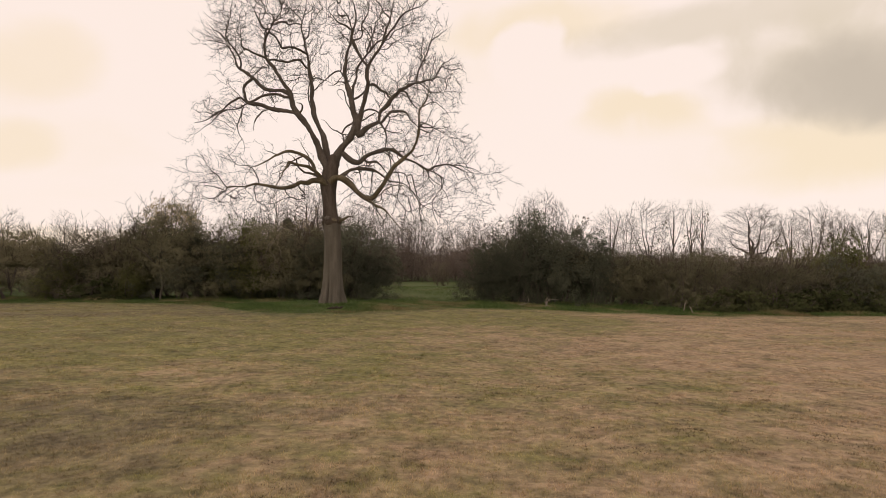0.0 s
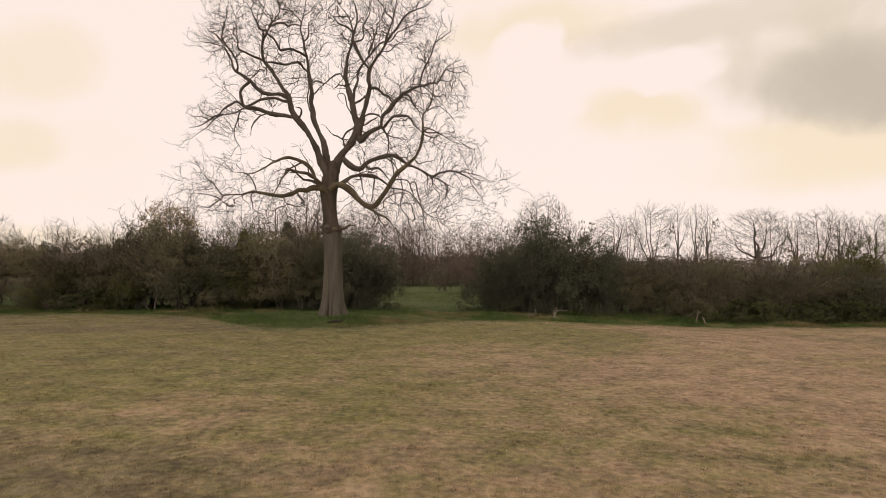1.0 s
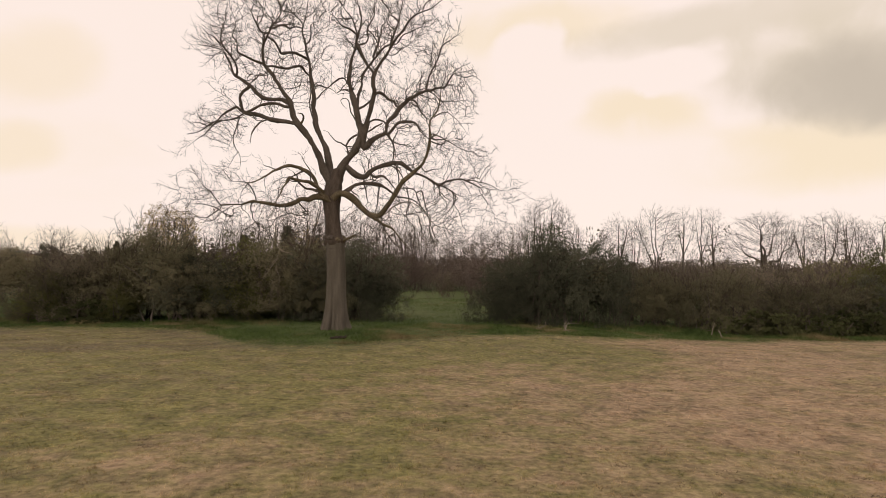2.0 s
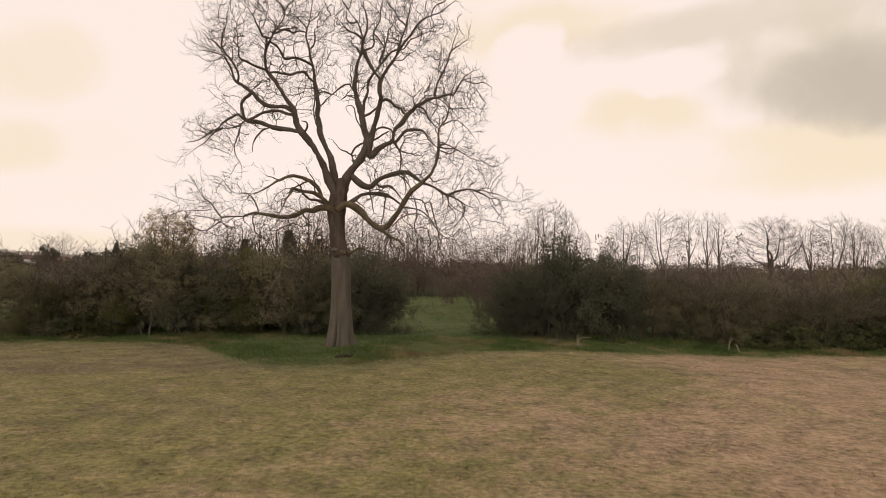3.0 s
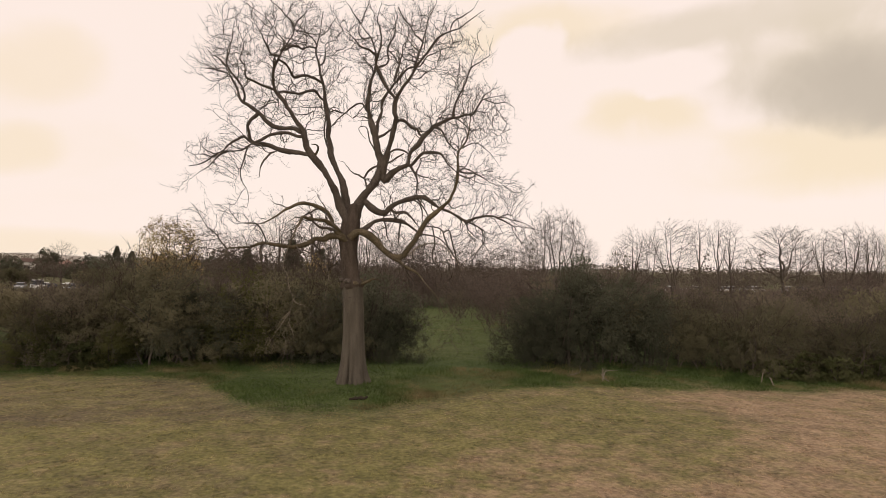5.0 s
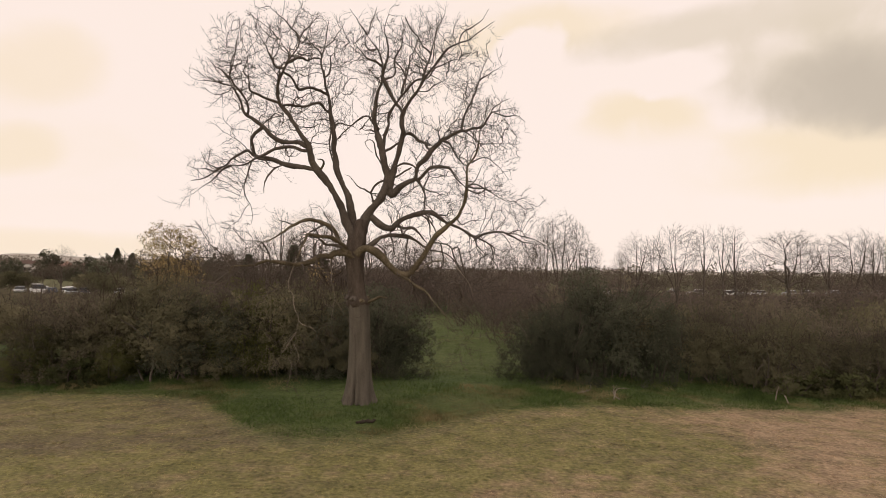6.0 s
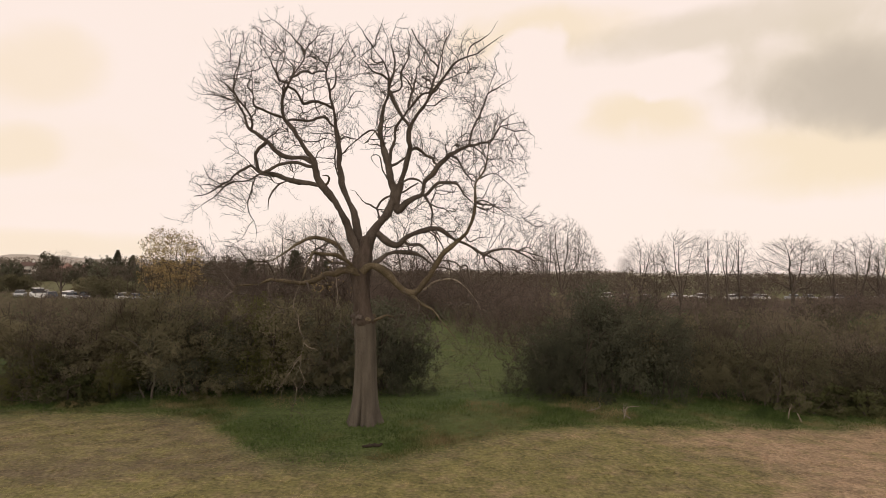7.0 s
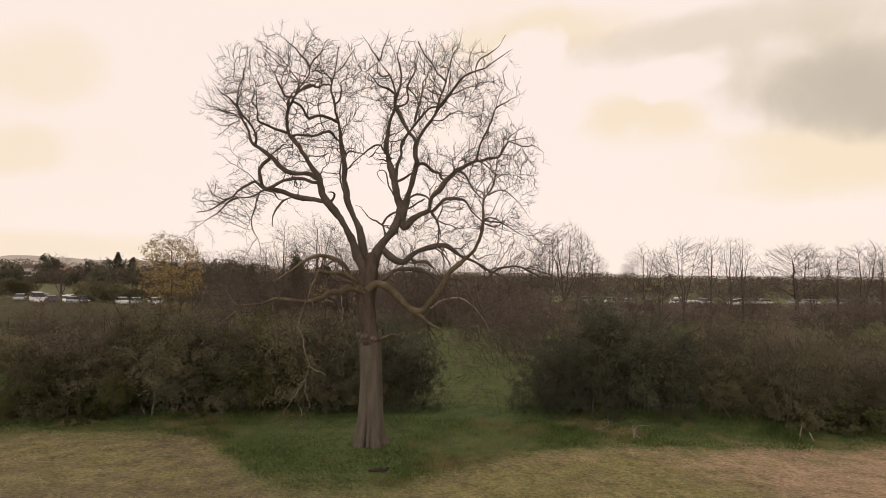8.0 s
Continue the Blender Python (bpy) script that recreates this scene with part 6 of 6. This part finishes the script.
def far_scrub():
    """Low brown thicket between the tree row and the car park, too far off to tell bush from bush."""
    g = np.random.default_rng(90)
    n = 5200
    y = g.uniform(78, 152, n)
    x = g.uniform(-0.85, 0.85, n) * y
    open_west = (x < -0.40 * y) & (g.uniform(0, 1, n) < 0.97)
    open_west |= (x > 10) & (y > 128)
    x, y = x[~open_west], y[~open_west]
    top = np.interp(y, [78, 100, 125, 152], [3.6, 3.2, 2.3, 1.5]) * (0.45 + 0.95 * fbm(x, y, 0.12, 4)) * np.where(x < -0.40 * y, 0.5, 1.0) * np.where((x > 12) & (y > 88), 0.55, 1.0)
    top = top + 1.3 * np.exp(-((x + 1) / 11) ** 2) * np.clip((105 - y) / 20, 0, 1)
    c = np.stack([x, y, g.uniform(0.12, 0.95, len(x)) * top], 1)
    V, F = leaf_cloud(c, 1.3, 28, 0.18, 91, 0.5)
    tagged(put("thicket", make_mesh("thicket", V, F, russet_mat)), "distant russet-brown thicket stretching towards the parked cars", "thicket", kind="stuff")
    y = g.uniform(64, 150, 1500)
    x = -g.uniform(0.36, 0.92, 1500) * y
    top = np.interp(y, [64, 78, 95, 106, 150], [2.5, 2.3, 1.3, 0.45, 0.35]) * (0.6 + 0.7 * fbm(x, y, 0.1, 6))
    c = np.stack([x, y, g.uniform(0.1, 0.95, len(x)) * top], 1)
    V, F = leaf_cloud(c, 1.3, 34, 0.16, 92, 0.5)
    tagged(put("low_thicket", make_mesh("low_thicket", V, F, scrub_mat)), "low olive-brown brush on the rough ground before the cars", "thicket", kind="stuff")


far_scrub()


def far_woods():
    """The wooded skyline beyond the car park."""
    g = np.random.default_rng(95)
    n = 5000
    y = 192 + 330 * g.uniform(0, 1, n) ** 2.6
    x = g.uniform(-0.95, 0.95, n) * y
    x[:1400] = g.uniform(-0.92, -0.34, 1400) * y[:1400]
    west = x < -0.38 * y
    y = np.where(west, y + 75, y)
    x = np.where(west, x * (y / (y - 75)), x)
    rise = 1 / (1 + np.exp(np.clip((x / y + 0.33) / 0.05, -30, 30)))
    top = 3.9 + 2.8 * fbm(x, y, 0.05, 8) + 0.004 * (y - 186) + rise * (2.5 + 3.0 * fbm(x, y, 0.04, 9))
    for hx, hy in ((-201, 300), (-217, 352), (-204, 356)):
        sight = np.exp(-((x / y - hx / hy) / 0.020) ** 2) * (y < hy)
        top = top * (1 - 0.62 * sight)
    z = (1 - g.uniform(0, 1, n) ** 0.7) * 1.1 * top + 0.2
    V, F = leaf_cloud(np.stack([x, y, z], 1), 2.4, 24, 0.42, 96, 0.5)
    tagged(put("woods", make_mesh("woods", V, F, hazy_wood_mat)), "grey-brown far woods along the skyline", "woods", kind="stuff")


far_woods()


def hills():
    # pale because the distance haze is painted into the hill colour
    m = material("hazy_hill", [(0.3, (0.36, 0.33, 0.285)), (0.7, (0.47, 0.43, 0.38))], 0.004, 0.03, 1.0, 0)
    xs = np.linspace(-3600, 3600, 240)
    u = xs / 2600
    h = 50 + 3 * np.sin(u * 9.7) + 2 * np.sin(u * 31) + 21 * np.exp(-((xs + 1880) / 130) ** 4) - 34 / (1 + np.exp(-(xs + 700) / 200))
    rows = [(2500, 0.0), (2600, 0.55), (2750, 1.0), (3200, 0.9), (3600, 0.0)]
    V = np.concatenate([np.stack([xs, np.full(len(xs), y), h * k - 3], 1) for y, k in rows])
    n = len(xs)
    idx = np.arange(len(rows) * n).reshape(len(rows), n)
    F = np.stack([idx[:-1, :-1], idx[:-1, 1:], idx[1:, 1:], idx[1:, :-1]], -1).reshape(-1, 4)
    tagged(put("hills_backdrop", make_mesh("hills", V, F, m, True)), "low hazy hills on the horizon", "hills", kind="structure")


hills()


# ---- parked cars and far houses ----
glass_mat = plain("car_glass", (0.02, 0.025, 0.03), 0.08, 0, 0.6)
tyre_mat = plain("tyre", (0.02, 0.02, 0.02), 0.9)
rim_mat = plain("wheel_rim", (0.5, 0.5, 0.5), 0.35, 0.8)
lamp_mat = plain("lamp_glass", (0.75, 0.74, 0.7), 0.15)


def loft(name, rings, mat, parent):
    """Closed body through rings of equal numbers of points."""
    n = len(rings[0])
    V = [p for ring in rings for p in ring]
    bm = bmesh.new()
    vs = [bm.verts.new(p) for p in V]
    for i in range(len(rings) - 1):
        for j in range(n):
            k = (j + 1) % n
            bm.faces.new((vs[i * n + j], vs[i * n + k], vs[(i + 1) * n + k], vs[(i + 1) * n + j]))
    bm.faces.new(vs[:n][::-1])
    bm.faces.new(vs[-n:])
    bmesh.ops.recalc_face_normals(bm, faces=bm.faces)
    bmesh.ops.bevel(bm, geom=[e for e in bm.edges], offset=0.03, segments=1, affect="EDGES")
    me = bpy.data.meshes.new(name)
    bm.to_mesh(me)
    bm.free()
    me.materials.append(mat)
    return put(name, me, parent)


def car(colour, label, van=False):
    thing = tagged(base("van" if van else "car"), label, "van" if van else "car", "parked cars")
    paint = plain("car_paint", colour, 0.25, 0.0, 0.6)
    L, W = (5.0, 1.95) if van else (4.3, 1.75)
    belt, roof = (1.25, 2.1) if van else (0.92, 1.45)

    def ring(z, x0, x1, w):
        return [(x0, -w / 2, z), (x1, -w / 2, z), (x1, w / 2, z), (x0, w / 2, z)]
    loft("body", [ring(0.28, -L / 2 + 0.1, L / 2 - 0.1, W * 0.94), ring(0.55, -L / 2, L / 2, W), ring(belt, -L / 2 + 0.08, L / 2 - (0.35 if not van else 0.15), W * 0.97)], paint, thing)
    rear, front = (-L / 2 + 0.15, L / 2 - 1.0) if van else (-L / 2 + 0.45, L / 2 - 1.25)
    loft("cabin_glass", [ring(belt, rear, front, W * 0.92), ring(roof - 0.06, rear + (0.1 if van else 0.45), front - 0.65, W * 0.80)], glass_mat, thing)
    loft("roof", [ring(roof - 0.06, rear + (0.08 if van else 0.43), front - 0.6, W * 0.83), ring(roof + 0.02, rear + (0.15 if van else 0.55), front - 0.75, W * 0.76)], paint, thing)
    for sx in (-1, 1):
        for sy in (-1, 1):
            bm = bmesh.new()
            bmesh.ops.create_cone(bm, cap_ends=True, segments=16, radius1=0.32, radius2=0.32, depth=0.2, matrix=pose(0, 0, 0, 90))
            me = bpy.data.meshes.new("wheel")
            bm.to_mesh(me)
            bm.free()
            me.materials.append(tyre_mat)
            wheel = put("wheel", me, thing, where=pose(sx * L * 0.31, sy * W * 0.46, 0.32))
            bm = bmesh.new()
            bmesh.ops.create_cone(bm, cap_ends=True, segments=12, radius1=0.2, radius2=0.16, depth=0.22, matrix=pose(0, 0, 0, 90))
            me = bpy.data.meshes.new("rim")
            bm.to_mesh(me)
            bm.free()
            me.materials.append(rim_mat)
            put("rim", me, wheel)
    for sy in (-1, 1):
        loft("headlight", [ring(0.62, L / 2 - 0.06, L / 2 + 0.02, 0.3), ring(0.76, L / 2 - 0.12, L / 2 - 0.02, 0.3)], lamp_mat, thing).matrix_basis = pose(0, sy * W * 0.34, 0)
    return thing


CARS = [car((0.78, 0.78, 0.76), "white hatchback parked in the far car park"), car((0.34, 0.35, 0.36), "silver-grey saloon parked in the far car park"),
        car((0.05, 0.055, 0.065), "dark saloon parked in the far car park"), car((0.80, 0.80, 0.78), "white van parked in the far car park", True)]
g = np.random.default_rng(5)
first = set()
for i, (x, y, k) in enumerate([(-81.0, 127, 0), (-77.2, 119, 3), (-74.6, 119, 2), (-72.4, 120, 0), (-70.2, 118, 1), (-68.2, 118.5, 2), (-72.0, 127, 1), (-76.0, 127, 0), (-84.5, 125, 1), (-60.5, 117, 0), (-57.5, 116, 1), (-54.5, 117, 0), (-47.0, 140, 0), (-44.5, 141, 1)]
                              + [(38 + j * 4.1 + g.uniform(-0.8, 0.8), 138 + j * 1.0 + g.uniform(-2, 2), int(g.integers(0, 3))) for j in range(24) if j % 5 not in (2, 4)]
                              + [(14 + j * 4.4, 148 + g.uniform(-2, 2), int(g.integers(0, 3))) for j in (0, 1, 4, 5, 9, 10, 12, 13, 18)]):
    c = CARS[k]
    # those in the western car park are nosed in to the rough ground
    turn = float((g.choice([0, 90, 180, 270]) if x > -50 else g.choice([-57, 123])) + g.uniform(-8, 8))
    m = pose(x, y, 0.0, 0, 0, turn)
    ob = c if k not in first else copy_thing(c, m)
    first.add(k)
    ob.matrix_basis = m


def house(w, d, h, roof_h, wall_c, roof_c, label, m):
    thing = tagged(base("house", m), label, "house", "far houses")
    wall = material("house_wall", [(0.3, tuple(v * 0.85 for v in wall_c)), (0.7, wall_c)], 0.6, 6, 0.9, 0.2)
    tiles = material("roof_tiles", [(0.3, tuple(v * 0.7 for v in roof_c)), (0.7, roof_c)], 0.8, 9, 0.9, 0.4)
    win = plain("house_window", (0.03, 0.035, 0.04), 0.1)

    def box(name, x0, y0, z0, x1, y1, z1, mat, parent):
        ring = lambda z: [(x0, y0, z), (x1, y0, z), (x1, y1, z), (x0, y1, z)]
        return loft(name, [ring(z0), ring(z1)], mat, parent)
    box("wall", -w / 2, -d / 2, -0.2, w / 2, d / 2, h, wall, thing)
    e = 0.35
    prism = [[(x, -d / 2 - e, h), (x, d / 2 + e, h), (x, 0.08, h + roof_h), (x, -0.08, h + roof_h)] for x in (-w / 2 - e, w / 2 + e)]
    roof = loft("roof", prism, tiles, thing)
    box("chimney", w * 0.28, -0.4, h + roof_h * 0.5, w * 0.28 + 0.8, 0.4, h + roof_h + 0.9, wall, roof)
    for z0 in (0.9, 3.5):
        for x in (-w * 0.3, 0.0, w * 0.3):
            if z0 + 1.2 < h:
                box("window", x - 0.55, -d / 2 - 0.06, z0, x + 0.55, -d / 2 + 0.02, z0 + 1.2, win, thing)
    return thing


house(6, 6, 6.6, 2.0, (0.75, 0.73, 0.68), (0.14, 0.095, 0.08), "white-walled house with a tiled roof among far trees", pose(-201, 300, 0.0, 0, 0, 8))
house(10, 7, 4.6, 3.2, (0.42, 0.30, 0.24), (0.30, 0.19, 0.16), "brick house with a pinkish tiled roof among far trees", pose(-217, 352, 0.3, 0, 0, -12))
house(10, 7, 4.4, 3.2, (0.42, 0.30, 0.24), (0.28, 0.18, 0.15), "brick house with a brown tiled roof among far trees", pose(-204, 356, 0.2, 0, 0, 15))


# ---- small things by the hedge ----
def dead_stem(x, y, h, lean, seed, label):
    z = float(ground_z(x, y))
    P, R = shoots(np.array([(x, y, z - 0.05)]), np.array([(lean, 0.1, 1.0)]), np.array([h]), np.array([0.036]), np.array([0.02]), 8, 0.09, (0, 0, 0), seed)
    thing = tagged(base("dead_stem"), label, "dead stem", "dead stems")
    put("stem", tube_mesh("stem", list(P), list(R), 7, dead_mat), thing)
    a, w, l = offshoots(P, 1, 0.5, 0.9, 0.25, 0.5, 0.2, seed + 1)
    P2, R2 = shoots(a, w, l, np.full(len(l), 0.016), np.full(len(l), 0.008), 5, 0.2, (0, 0, 0), seed + 2)
    for p, q in zip(P2, R2):
        put("side_twig", tube_mesh("side_twig", [p], [q], 5, dead_mat), thing)


dead_stem(12.45, 31.5, 0.75, 0.22, 41, "bleached dead stem standing at the hedge foot")
dead_stem(12.75, 31.0, 0.5, -0.05, 47, "short bleached dead stem at the hedge foot")


def fallen_branch(x, y, length, turn, seed, label):
    z = float(ground_z(x, y)) + 0.10
    d = np.array([math.cos(turn), math.sin(turn), 0.10])
    P, R = shoots(np.array([(x, y, z)]), d[None], np.array([length]), np.array([0.026]), np.array([0.01]), 9, 0.2, (0, 0, 0), seed)
    thing = tagged(base("fallen_branch"), label, "branch")
    put("stem", tube_mesh("stem", list(P), list(R), 7, grey_wood), thing)
    a, w, l = offshoots(P, 5, 0.3, 1.0, 0.35, 0.5, 0.35, seed + 1)
    P2, R2 = shoots(a, w, l, np.full(len(l), 0.014), np.full(len(l), 0.007), 5, 0.2, (0, 0, 0), seed + 2)
    for p, q in zip(P2, R2):
        put("side_twig", tube_mesh("side_twig", [p], [q], 4, grey_wood), thing)


fallen_branch(3.8, 31.1, 0.7, 0.1, 52, "bleached fallen branch lying in the long grass")
for k, (dx, turn, long) in enumerate([(0.0, 1.3, 0.8), (0.25, 0.9, 0.9), (0.5, 1.9, 0.7)]):
    fallen_branch(4.8 + dx, 30.0, long, turn, 58 + k, "small weathered fallen branch in a heap in the grass")


def fallen_log(x, y, length, turn):
    z = float(ground_z(x, y)) + 0.09
    thing = tagged(base("fallen_log"), "dark rotten log half sunk in the grass", "log")
    d = np.array([math.cos(turn), math.sin(turn), 0.0])
    g = np.random.default_rng(9)
    path = np.array([x, y, z]) + np.linspace(-0.5, 0.5, 14)[:, None] * d * length + np.cumsum(g.normal(0, 0.008, (14, 3)), axis=0)
    r = 0.06 * (1 + 0.25 * g.normal(0, 1, 14))
    r[0] = r[-1] = 0.03
    put("stem", tube_mesh("stem", [path], [r], 12, rotten_mat), thing)
    put("broken_end", tube_mesh("broken_end", [path[-3:] + np.array([0.05, 0.06, 0.03])], [np.array([0.05, 0.045, 0.02])], 8, rotten_mat), thing)


fallen_log(-4.45, 25.0, 0.6, 0.08)


# ---- grass ----
def blades(name, x, y, z, h, wide, seed, mat, attrs, label, lean=0.5):
    g = np.random.default_rng(seed)
    n = len(x)
    a = g.uniform(0, 6.283, n)
    t = g.uniform(0, 6.283, n)
    bx, by = np.cos(a) * wide, np.sin(a) * wide
    lx, ly = np.cos(t) * h * lean * g.uniform(0, 1, n), np.sin(t) * h * lean * g.uniform(0, 1, n)
    V = np.stack([np.stack([x - bx, y - by, z - 0.01], 1), np.stack([x + bx, y + by, z - 0.01], 1), np.stack([x + lx, y + ly, z + h], 1)], 1).reshape(-1, 3)
    F = np.arange(3 * n).reshape(n, 3)
    me = make_mesh(name, V, F, mat, False, {k: np.repeat(v, 3) for k, v in attrs.items()})
    return tagged(put(name, me), label, "grass", kind="stuff")


def meadow_grass():
    """Short mown blades all over, and matted tufts that the mower left standing."""
    g = np.random.default_rng(61)
    n, m, per = 50000, 24000, 9
    y = 3.6 * (31.0 / 3.6) ** g.uniform(0, 1, n)
    x = g.uniform(-1, 1, n) * (0.80 * y + 2.2)
    h = (0.010 + 0.022 * fbm(x, y, 2.2, 12) ** 2) * g.uniform(0.5, 1.5, n)
    wide = 0.003 + 0.0005 * y
    ty = 3.8 * (31.0 / 3.8) ** g.uniform(0, 1, m)
    tx = g.uniform(-1, 1, m) * (0.80 * ty + 2.0)
    thick = g.uniform(0, 1, m) < 0.35 + 0.65 * fbm(tx, ty * 1.3, 2.6, 27)
    tx, ty = tx[thick], ty[thick]
    m = len(tx)
    tone = np.repeat(g.normal(0, 0.20, m), per)
    withered = np.repeat(np.where(g.uniform(0, 1, m) < 0.11, 0.6, 0.0), per)
    size = np.repeat(g.uniform(0.03, 0.11, m) * (0.6 + 0.7 * fbm(tx, ty, 1.2, 28)), per)
    x2 = np.repeat(tx, per) + g.normal(0, 1, m * per) * size
    y2 = np.repeat(ty, per) + g.normal(0, 1, m * per) * size * 0.7
    x, y = np.concatenate([x, x2]), np.concatenate([y, y2])
    h = np.concatenate([h, g.uniform(0.3, 1.0, m * per) * (0.010 + size * 0.34)])
    wide = np.concatenate([wide, 0.004 + 0.0007 * y2])
    green = greenness(x, y) + np.concatenate([g.normal(0, 0.12, n), tone])
    worn = wornness(x, y) + np.concatenate([np.zeros(n), withered])
    keep = (y < verge_edge(x) + 0.3) & (g.uniform(0, 1, len(y)) < (y - 3.4) / 1.8)
    blades("meadow_grass", x[keep], y[keep], ground_z(x[keep], y[keep]), h[keep], wide[keep], 62, blade_mat,
           {"green": np.clip(green, 0, 1)[keep], "worn": np.clip(worn, 0, 0.85)[keep]}, "short mown straw-coloured grass with green patches", 1.5)


def verge_grass():
    g = np.random.default_rng(63)
    n = 120000
    x = g.uniform(-27, 29, n)
    y = verge_edge(x) + g.normal(0, 0.22, n) + np.abs(g.normal(0, 3.4, n))
    keep = y < 38
    x, y = x[keep], y[keep]
    lane = g.uniform(-6.5, 4.5, 16000), g.uniform(34, 60, 16000)
    x, y = np.concatenate([x, lane[0]]), np.concatenate([y, lane[1]])
    tall = fbm(x, y, 1.1, 15)
    h = (0.03 + 0.11 * tall ** 2) * g.uniform(0.5, 1.4, len(x)) * np.where(y > 30.5, 1.8, 1.0)
    h = np.where(y > 35.5, h * 0.45, h)
    h = np.where(np.hypot(x + 5.05, y - 27.7) < 0.9, h * 1.8, h)
    brown = np.clip(1.9 * (fbm(x, y, 0.7, 17) - 0.54) + 0.9 * (fbm(x, y, 2.4, 18) - 0.52) + np.where((y > 30.3) & (y < 33), 0.32 * fbm(x, y, 0.9, 23) + 0.05, 0.0), 0, 1)
    blades("verge_grass", x, y, ground_z(x, y) + 0.05, h, 0.012, 64, verge_blade_mat, {"brown": brown}, "short rough dark green grass under the tree and the hedge", 1.8)


def clods():
    """Dark withered tufts and bits of thatch left lying on the mown grass."""
    g = np.random.default_rng(71)
    n = 650
    y = 5.0 * (29.0 / 5.0) ** g.uniform(0, 1, n)
    x = g.uniform(-1, 1, n) * (0.80 * y + 2)
    keep = (y < verge_edge(x) - 0.2) & (fbm(x, y, 0.5, 44) > 0.42)
    x, y = x[keep], y[keep]
    per = 30
    size = np.repeat(g.uniform(0.03, 0.10, len(x)), per)
    bx = np.repeat(x, per) + g.normal(0, 1, len(size)) * size
    by = np.repeat(y, per) + g.normal(0, 1, len(size)) * size * 0.6
    h = g.uniform(0.006, 0.022, len(size))
    blades("withered_tufts", bx, by, ground_z(bx, by), h, 0.008, 72, thatch_mat, {}, "dark withered tufts and thatch on the mown grass", 3.0)


thatch_mat = material("thatch", [(0.3, (0.075, 0.056, 0.036)), (0.7, (0.15, 0.11, 0.068))], 1.5, 12, 0.9, 0, island=0.4)
meadow_grass()
clods()
verge_grass()
